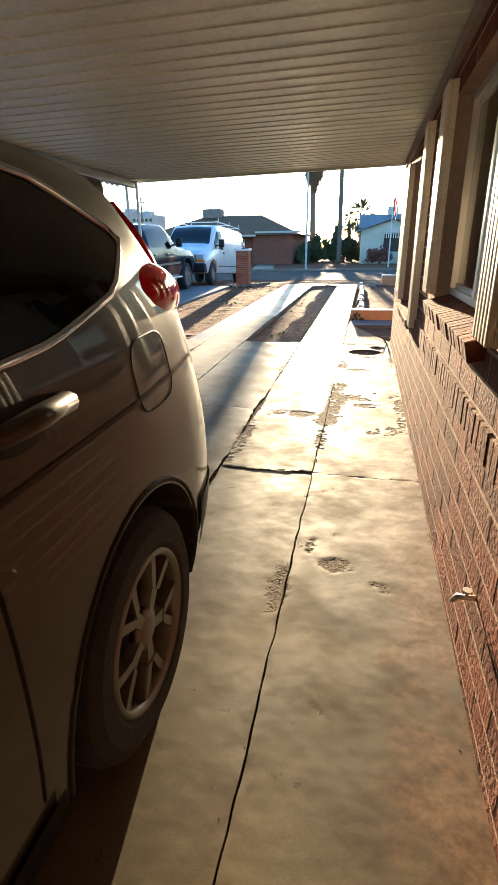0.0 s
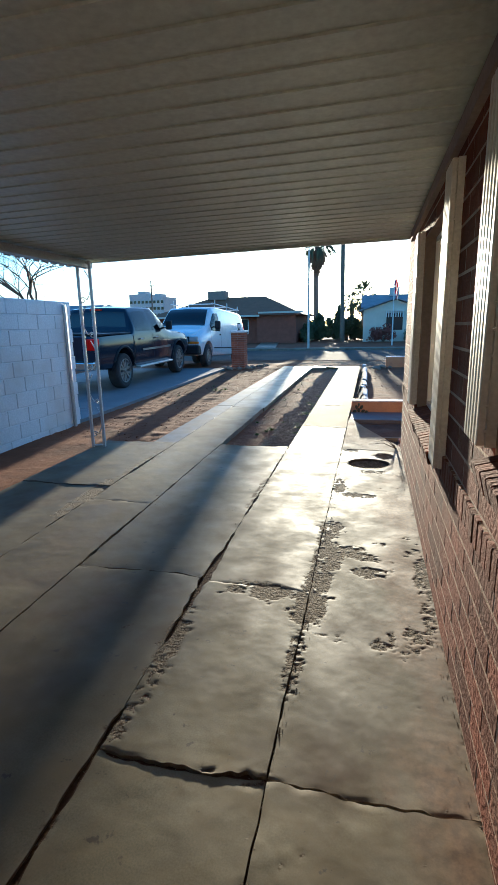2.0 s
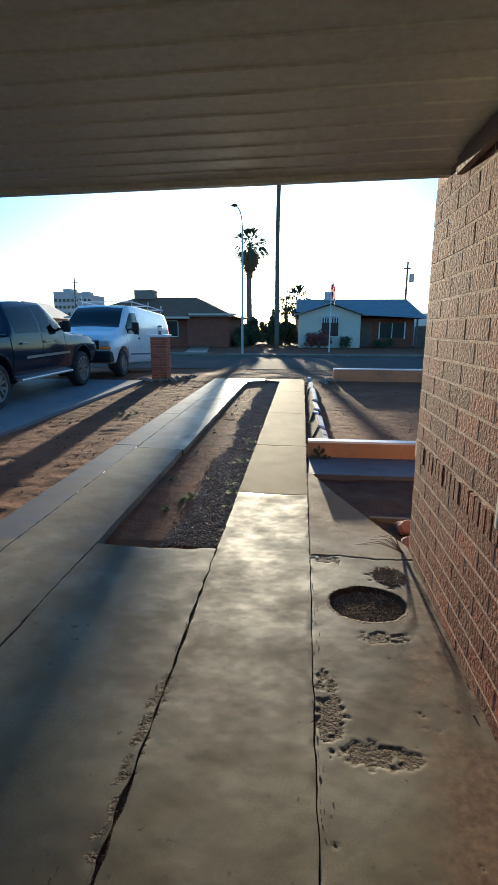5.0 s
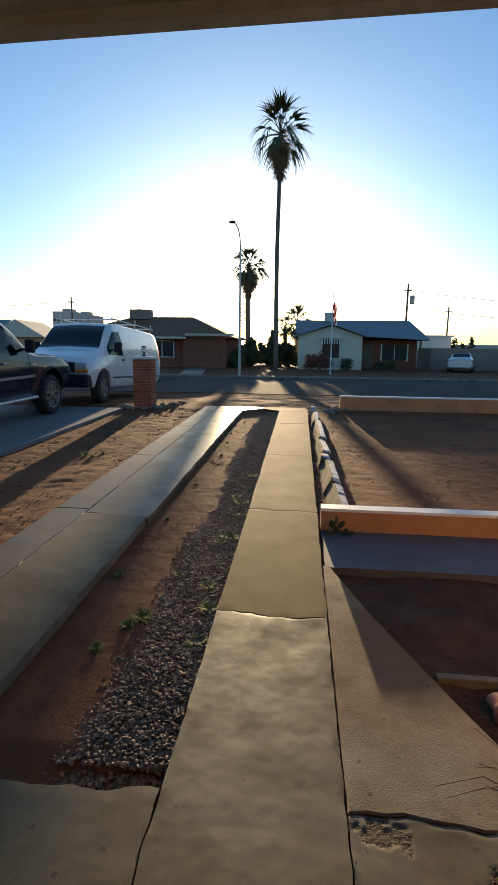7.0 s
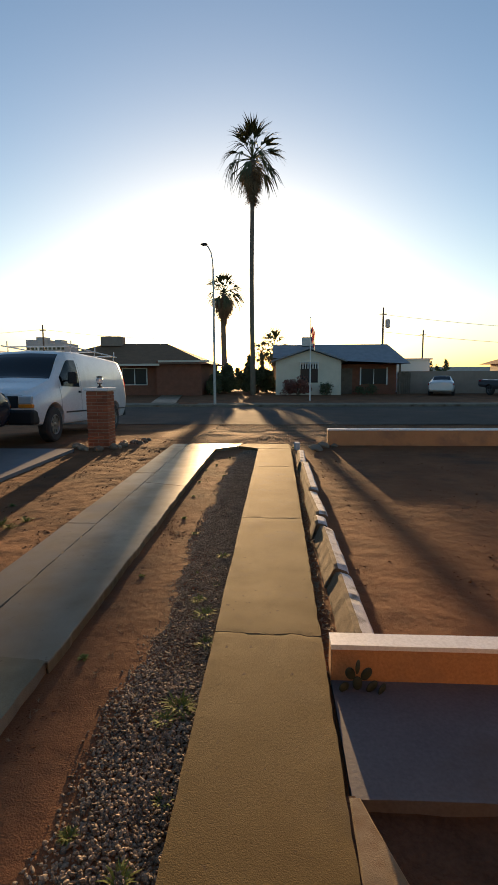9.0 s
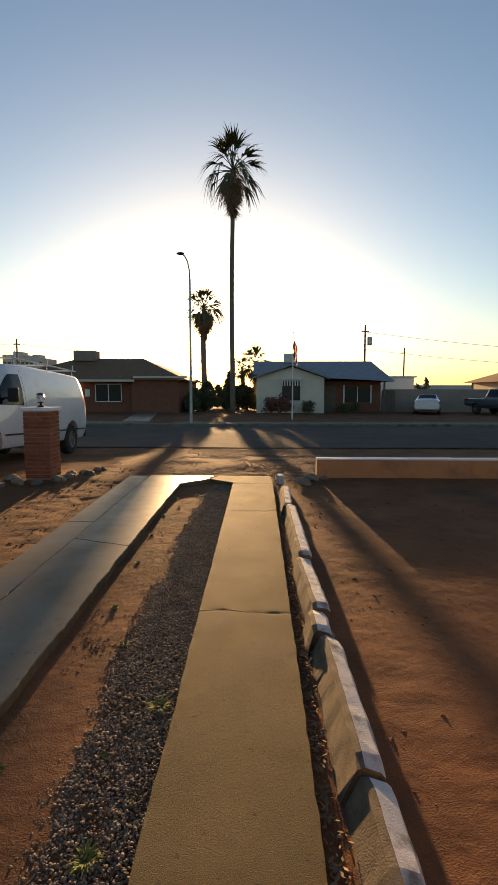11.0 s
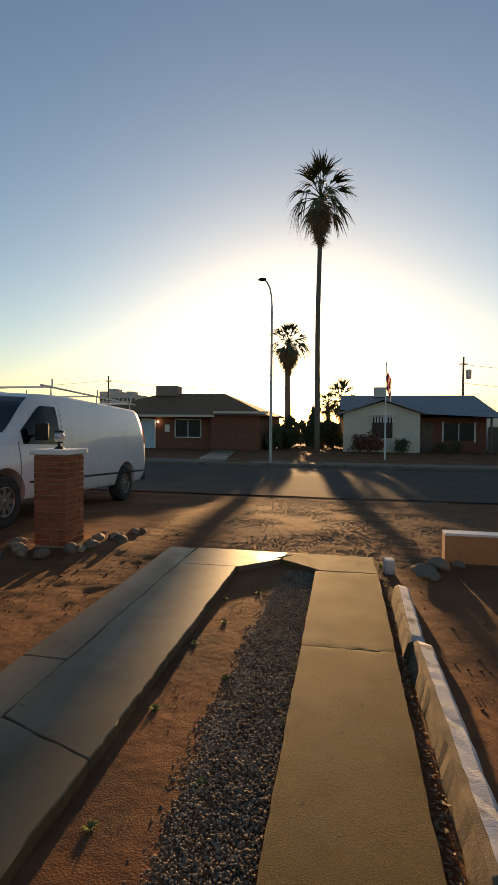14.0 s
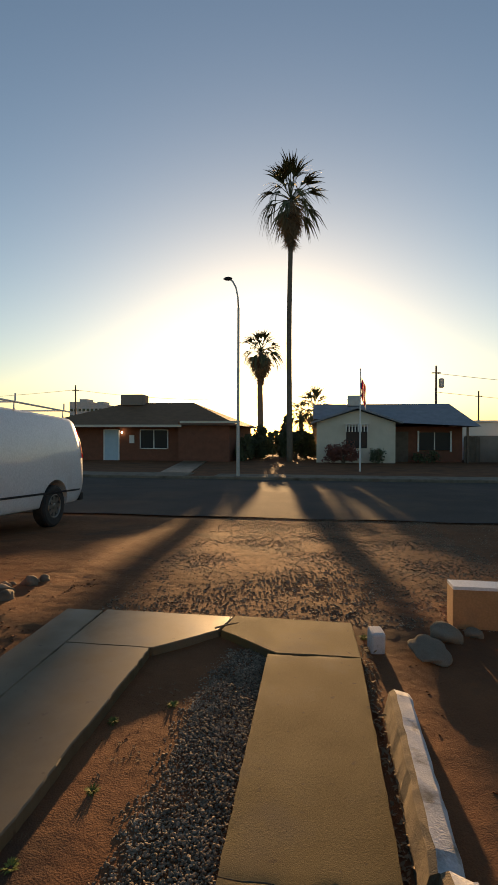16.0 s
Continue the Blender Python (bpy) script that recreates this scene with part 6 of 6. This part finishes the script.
for i in range(1500):
    x, y = -0.215 + rnd.gauss(0, 0.025), rnd.uniform(9.9, 17.2)
    if not -0.25 < x < -0.14:
        continue
    z, a, L = dirt_z(x, y) + rnd.uniform(0.005, 0.025), rnd.uniform(0, 6.28), rnd.uniform(0.006, 0.02)
    d, e = Vector((math.cos(a), math.sin(a), rnd.uniform(-0.5, 0.5))) * L, Vector((-math.sin(a), math.cos(a), rnd.uniform(-0.5, 0.5))) * L * 0.4
    k, c = len(lv), Vector((x, y, z))
    lv += [tuple(c - d), tuple(c + e), tuple(c + d), tuple(c - e)]
    lf.append((k, k + 1, k + 2, k + 3))
me = bpy.data.meshes.new("leaf_litter")
me.from_pydata(lv, [], lf)
tagged(part("leaf_litter", me, DEAD), "dry brown leaf litter beside the edging blocks", "leaves", kind="stuff")
b = bmesh.new()
tube(b, [(-1.30, 17.22, 0.37), (-1.22, 17.28, 0.375), (-1.13, 17.27, 0.40)], [0.008, 0.007, 0.003], 5)
tube(b, [(-1.22, 17.28, 0.375), (-1.20, 17.36, 0.42)], [0.006, 0.002], 5)
tagged(part("stick", b, TWIG), "small dry forked stick on the concrete", "stick")
# hose bib on the brick wall
hb = thing("hose_bib", "pale metal hose tap on the brick wall", "tap", pose(WX, 1.40, 0.47) @ Matrix.Scale(0.68, 4))
b = bmesh.new()
tube(b, [(0.02, 0, 0), (-0.05, 0, 0), (-0.08, 0.01, -0.005), (-0.10, 0.02, -0.04)], [0.013, 0.013, 0.014, 0.012], 8)
part("spout", b, ALU, hb, smooth=True)
b = bmesh.new()
lathe(b, [(0.008, 0.0), (0.008, 0.03), (0.022, 0.035), (0.022, 0.042)], "z", 10, (-0.045, 0, 0))
part("handle", b, ALU, hb)
# pipe rail at the end of the block wall
b = bmesh.new()
tube(b, [(-4.37, 8.40, 0.1), (-4.37, 8.40, 1.97)], 0.028, 8)
tagged(part("gate_post", b, GALV), "thin galvanised post against the white wall", "post")


def cactus(x, y, z):
    c = thing("cactus", "small dark prickly pear against the orange wall", "cactus", pose(x, y, z))
    for i, (dx, dz, a) in enumerate(((0, 0.06, 0), (0.06, 0.13, 35), (-0.05, 0.13, -30), (0.10, 0.04, 70), (-0.09, 0.03, -75), (0.17, 0.02, 80), (0.0, 0.18, 5))):
        b = bmesh.new()
        bmesh.ops.create_uvsphere(b, u_segments=10, v_segments=7, radius=1)
        for v in b.verts:
            v.co = Vector((v.co.x * 0.035, v.co.y * 0.012, v.co.z * 0.05))
        part("pad", b, CACTUS, c, m=pose(dx * 0.7, 0, dz * 0.7, 0, a, 10 * i) @ Matrix.Scale(0.72, 4), smooth=True)


cactus(-0.12, 9.84, 0.21)


def weed(x, y, r, seed):
    rr = random.Random(seed)
    b = bmesh.new()
    root = b.verts.new((0, 0, 0))
    for i in range(150):
        a, L = rr.uniform(0, 6.28), r * rr.uniform(0.2, 0.8)
        d = Vector((math.cos(a), math.sin(a), rr.uniform(0.05, 1.0))).normalized()
        s = Vector((-math.sin(a), math.cos(a), 0)) * rr.uniform(0.0015, 0.0045)
        e = d * L - Vector((0, 0, 0.2 * L))
        v = [b.verts.new(d * L * 0.6 - s), b.verts.new(d * L * 0.6 + s), b.verts.new(e)]
        b.faces.new((root, v[0], v[2], v[1]))
    tagged(part("weed", b, WEED, None, m=pose(x, y, dirt_z(x, y) - 0.005)), "low green weed in the dirt", "weed", group="weeds in the yard")


for i, (x, y, r) in enumerate(((-3.34, 12.4, 0.20), (-3.15, 12.55, 0.14), (-0.95, 9.7, 0.13), (-0.98, 10.6, 0.15), (-1.05, 10.8, 0.11), (-0.96, 11.6, 0.12), (-1.0, 8.9, 0.12), (-0.94, 8.3, 0.12), (-1.62, 9.0, 0.07), (-1.58, 10.1, 0.06), (-1.3, 12.2, 0.07), (-1.5, 15.6, 0.06), (-1.35, 16.3, 0.06), (-1.55, 11.2, 0.05), (-1.45, 8.2, 0.08), (-0.93, 9.2, 0.08), (-1.6, 14.4, 0.06), (-1.62, 15.2, 0.06), (-1.55, 13.6, 0.06), (-1.2, 13.9, 0.06), (-1.3, 14.8, 0.05), (-1.62, 16.1, 0.06), (-0.2, 17.35, 0.07), (-1.5, 12.7, 0.06), (0.9, 8.6, 0.12), (-0.97, 9.71, 0.17), (-1.02, 9.62, 0.12), (-0.92, 10.26, 0.13), (-0.93, 8.63, 0.15), (-1.30, 8.50, 0.14), (-1.36, 8.42, 0.10), (-1.12, 11.27, 0.05), (-1.02, 11.4, 0.05), (-0.95, 11.05, 0.07), (-1.22, 9.05, 0.07), (-3.2, 12.3, 0.16), (-3.6, 13.1, 0.09), (-3.9, 11.6, 0.08))):
    weed(x, y, r, 60 + i)

# clods of dirt
rnd = random.Random(77)
clod = rock_mesh("clod", 9, 0.34)
spots = []
for i in range(5200):
    if i % 3:
        x, y = rnd.uniform(-4.3, -2.68), rnd.uniform(7.6, 18.5)
    elif i % 2:
        x, y = rnd.uniform(-1.69, -1.15), rnd.uniform(7.6, 16.8)
    else:
        x, y = rnd.uniform(0.15, 4.0), rnd.uniform(10.3, 17.0)
    if -1.75 < x < -0.8 and rnd.random() < 0.7:
        continue
    if noise.noise(Vector((x * 1.6, y * 1.6, 3))) + rnd.uniform(-0.3, 0.3) > 0.0:
        spots.append((x, y, dirt_z(x, y) - 0.001, (0.004 + 0.016 * rnd.random() ** 3) * (0.5 if -1.75 < x < -0.8 else 1.0), rnd.uniform(0, 6.28)))
tagged(part("clods", scatter_mesh("clods", clod, spots, DIRT), DIRT), "small reddish clods of dirt over the yard", "dirt", kind="stuff")

# gravel
rnd = random.Random(21)
pebble, chip_stone = rock_mesh("pebble", 5, 0.6), rock_mesh("chip", 6, 0.34)
spots = []
while len(spots) < 58000:
    x, y = rnd.uniform(-1.55, -0.885), rnd.uniform(7.38, 17.05)
    edge = -1.24 - 0.09 * noise.noise(Vector((y * 0.9, 1, 0))) - 0.05 * noise.noise(Vector((y * 5, 4, 0))) + 0.04 * max(0, (y - 15) / 2)
    thin = 0.5 + 0.9 * noise.noise(Vector((x * 3.5, y * 2.2, 5)))
    if x < edge - 0.10 * rnd.random() ** 2 or (x < edge + 0.2 and rnd.random() < 0.55 * thin):
        continue
    rise = 0.016 * min(1.0, max(0.0, (x - edge + 0.02) / 0.12))
    spots.append((x, y, dirt_z(x, y) + rnd.uniform(-0.004, 0.001) + rise * rnd.random(), (rnd.uniform(0.0030, 0.0072) + 0.004 * rnd.random() ** 3) * (1.25 if y < 10 else 1.0), rnd.uniform(0, 6.28)))
tagged(part("gravel", scatter_mesh("gravel", pebble, spots, STONE), STONE), "grey crushed gravel between the two tracks", "gravel", kind="stuff")
spots = []
for i in range(30000):
    y = 17.56 + 6.3 * rnd.random() ** 1.1
    x = rnd.uniform(-2.4, 1.6) + (rnd.gauss(2.5, 1.6) if rnd.random() < 0.25 else 0)
    spots.append((x, y, dirt_z(x, y) + 0.0, rnd.uniform(0.005, 0.013), rnd.uniform(0, 6.28)))
tagged(part("gravel", scatter_mesh("gravel", chip_stone, spots, STONE), STONE), "scattered pale gravel where the drive meets the street", "gravel", kind="stuff")
spots = []
for i in range(1900):
    a, r = rnd.uniform(0, 6.28), math.sqrt(rnd.random())
    spots.append((0.05 + 0.185 * r * math.cos(a), 6.80 + 0.155 * r * math.sin(a), slab_z(6.8) - 0.027 + 0.012 * rnd.random(), rnd.uniform(0.0025, 0.006), rnd.uniform(0, 6.28)))
tagged(part("gravel", scatter_mesh("gravel", pebble, spots, STONE), STONE), "grey gravel inside the round hole in the slab", "gravel", kind="stuff")
spots = []
for i in range(2600):
    if i < 1500:
        y = rnd.uniform(-1, 7.4)
        x = rnd.choice((-0.255, -0.255, -0.875)) + rnd.gauss(0, 0.022)
    elif i < 1800:
        x, y = rnd.uniform(-0.86, -0.26), 4.16 + rnd.gauss(0, 0.06)
    elif i < 2200:
        x, y = 0.41 - abs(rnd.gauss(0, 0.03)), rnd.uniform(0, 7.4)
    else:
        x, y = rnd.uniform(-2.6, -0.2), rnd.choice((2.96, 4.25, 5.3)) + rnd.gauss(0, 0.02)
    if x < 0.41:
        spots.append((x, y, slab_z(y) - 0.002, min(0.0045, 0.0012 + rnd.expovariate(1500)), rnd.uniform(0, 6.28)))
tagged(part("crumbs", scatter_mesh("crumbs", chip_stone, spots, CONC_OLD), CONC_OLD), "loose concrete crumbs and grit along the cracks", "debris", kind="stuff")
spots = []
for i in range(5200):
    x, y = rnd.uniform(-4.3, 3.2), rnd.uniform(7.6, 17.6)
    if -2.65 < x < -1.68 or -1.3 < x < 0.02 or (x < -1.0 and x > -1.75 and i % 3) or (x > -0.2 and y < 10.1):
        continue
    spots.append((x, y, dirt_z(x, y) - 0.001, (0.003 + min(0.02, rnd.expovariate(260))) * (0.5 if -1.75 < x < -0.8 else 1.0), rnd.uniform(0, 6.28)))
tagged(part("clods", scatter_mesh("clods", clod, spots, DIRT), DIRT), "small dirt clods and pebbles over the yard", "dirt", kind="stuff")
# crumbly soil and dead tufts in the strip between the tracks
rnd = random.Random(314)
spots, tufts = [], []
for i in range(9000):
    x, y = rnd.uniform(-1.68, -1.22), rnd.uniform(9.2, 17.0)
    clump = noise.noise(Vector((x * 4.5, y * 3.2, 8))) + 0.5 * noise.noise(Vector((x * 13, y * 11, 2)))
    if clump + rnd.uniform(-0.35, 0.25) > 0.05:
        s = 0.0025 + 0.010 * rnd.random() ** 3
        spots.append((x, y, dirt_z(x, y) - 0.001 - 0.45 * s, s, rnd.uniform(0, 6.28)))
    if clump > 0.36 and rnd.random() < 0.10:
        tufts.append((x, y))
tagged(part("clods", scatter_mesh("clods", clod, spots, DIRT), DIRT), "crumbly reddish soil between the two concrete tracks", "dirt", kind="stuff")
tv, tf = [], []
for x, y in tufts:
    for j in range(9):
        a, L = rnd.uniform(0, 6.28), rnd.uniform(0.010, 0.034)
        k, z = len(tv), dirt_z(x, y)
        dx, dy = math.cos(a), math.sin(a)
        tv += [(x - 0.0016 * dy, y + 0.0016 * dx, z - 0.002), (x + 0.0016 * dy, y - 0.0016 * dx, z - 0.002), (x + dx * L, y + dy * L, z + L * rnd.uniform(0.1, 0.6))]
        tf.append((k, k + 1, k + 2))
me = bpy.data.meshes.new("dry_grass")
me.from_pydata(tv, [], tf)
tagged(part("dry_grass", me, DEAD), "short dead grass tufts in the dirt strip", "grass", kind="stuff")

spots = []
for i in range(900):
    a, r = rnd.uniform(0, 6.28), math.sqrt(rnd.random())
    x, y = 0.22 + 0.10 * r * math.cos(a), 7.12 + 0.11 * r * math.sin(a)
    spots.append((x, y, slab_z(y) - 0.002, rnd.uniform(0.0015, 0.0045), rnd.uniform(0, 6.28)))
tagged(part("crumbs", scatter_mesh("crumbs", chip_stone, spots, DUSTY_LIT), DUSTY_LIT), "brown grit in the broken corner of the slab", "debris", kind="stuff")

# ---- bricks and blocks, piece by piece ----
def piece_mesh(name, sx, sy, sz, bevel, material):
    b = nbox(-sx / 2, sx / 2, -sy / 2, sy / 2, -sz / 2, sz / 2)
    bmesh.ops.bevel(b, geom=b.edges[:], offset=bevel, segments=1, affect="EDGES")
    me = bpy.data.meshes.new(name)
    b.to_mesh(me)
    b.free()
    me.materials.append(material)
    return me


COURSE, LONG = 0.104, 0.305
brick_me = piece_mesh("brick", 0.05, LONG - 0.012, COURSE - 0.012, 0.0016, BRICK)
rnd = random.Random(44)
near_n, rest = 0, []


def lay(m, near):
    global near_n
    if near and near_n < 290:
        part("brick", brick_me, BRICK, house, m=m)
        near_n += 1
    else:
        rest.append(m)


def covered(y, z):
    for y0, y1, z0, z1 in ((W1[0], W1[1], W1[2] - 0.08, W1[3]), (W2[0], W2[1], W2[2] - 0.08, W2[3])):
        if y0 <= y <= y1 and z0 <= z <= z1:
            return True
    return False


z = -0.014
row = 0
while z < 2.45:
    if 0.86 < z < 0.97:
        z += COURSE
        row += 1
        continue
    y = -1.5 + (LONG / 2 if row % 2 else 0)
    while y < WEND:
        y0, y1 = y, min(y + LONG, WEND)
        # trim at openings
        for a, c, z0, z1 in ((W1[0], W1[1], W1[2] - 0.08, W1[3]), (W2[0], W2[1], W2[2] - 0.08, W2[3])):
            if z0 <= z <= z1:
                if y0 < a < y1:
                    y1 = a
                elif y0 < c < y1:
                    y0 = c
                elif a <= y0 and y1 <= c:
                    y1 = y0
        if y1 - y0 > 0.03:
            k = (y1 - y0 - 0.012) / (LONG - 0.012)
            m = pose(WX + 0.025 + max(-0.0014, min(0.0001, rnd.gauss(-0.0005, 0.0005))), (y0 + y1) / 2, z, 0, 0, max(-0.2, min(0.2, rnd.gauss(0, 0.12)))) @ Matrix.Diagonal((1, k, 1, 1))
            lay(m, 0.5 < y < 6.6 and z < 1.3)
        y += LONG
    z += COURSE
    row += 1
# belt course of upright bricks, and the sloping sills
soldier = piece_mesh("brick", 0.10, 0.058, 0.108, 0.003, BRICK)
sill_me = piece_mesh("sill_brick", 0.20, 0.060, 0.075, 0.003, BRICK)
y = -1.5
while y < WEND - 0.03:
    if not (W1[0] - 0.02 < y < W1[1] + 0.02):
        part("belt_brick", soldier, BRICK, house, m=pose(WX + 0.036 + rnd.gauss(0, 0.0012), y, 0.915 + rnd.gauss(0, 0.001), rnd.gauss(0, 0.8), 0, 0))
    y += 0.068
for y0, y1, z0, z1 in (W1, W2):
    y = y0 + 0.035
    while y < y1:
        part("sill_brick", sill_me, BRICK, house, m=pose(WX + 0.035 + rnd.gauss(0, 0.002), y, z0 - 0.052, rnd.gauss(0, 0.6), -14, 0))
        y += 0.068
vs = np.array([v.co for v in brick_me.vertices])
fs = [tuple(p.vertices) for p in brick_me.polygons]
av, af = [], []
for m in rest:
    o = len(av)
    r3, tr = np.array(m.to_3x3()), np.array(m.translation)
    av += (vs @ r3.T + tr).tolist()
    af += [tuple(i + o for i in f) for f in fs]
me = bpy.data.meshes.new("bricks")
me.from_pydata(av, [], af)
tagged(part("bricks", me, BRICK, house), kind="stuff")

# pillar bricks
pb = piece_mesh("brick", 0.207, 0.10, 0.057, 0.004, PILLAR_BRICK)
pc = piece_mesh("brick", 0.215, 0.10, 0.057, 0.004, PILLAR_BRICK)
for c in range(16):
    zz = 0.034 + 0.0677 * c
    for q in range(4):
        R = Matrix.Rotation(q * math.pi / 2, 4, "Z")
        if (c + q) % 2:
            for j in (-1, 1):
                part("brick", pb, PILLAR_BRICK, pil, m=R @ pose(j * 0.109, -0.162 + rnd.gauss(0, 0.001), zz))
        else:
            part("brick", pc, PILLAR_BRICK, pil, m=R @ pose(0, -0.162 + rnd.gauss(0, 0.001), zz))

# white blocks
blk_me = piece_mesh("block", 0.19, 0.392, 0.192, 0.006, WHITE_BLOCK)
rest = []
for c in range(11):
    zz = -0.08 + 0.2 * c
    y = -4.0 + (0.2 if c % 2 else 0.0)
    while y < 8.59:
        y1 = min(y + 0.4, 8.62)
        m = pose(-4.5 + rnd.gauss(0, 0.0015), (y + y1) / 2, zz, 0, 0, rnd.gauss(0, 0.15)) @ Matrix.Diagonal((1, (y1 - y - 0.008) / 0.392, 1, 1))
        if y > -1:
            part("block", blk_me, WHITE_BLOCK, bw, m=m)
        y += 0.4
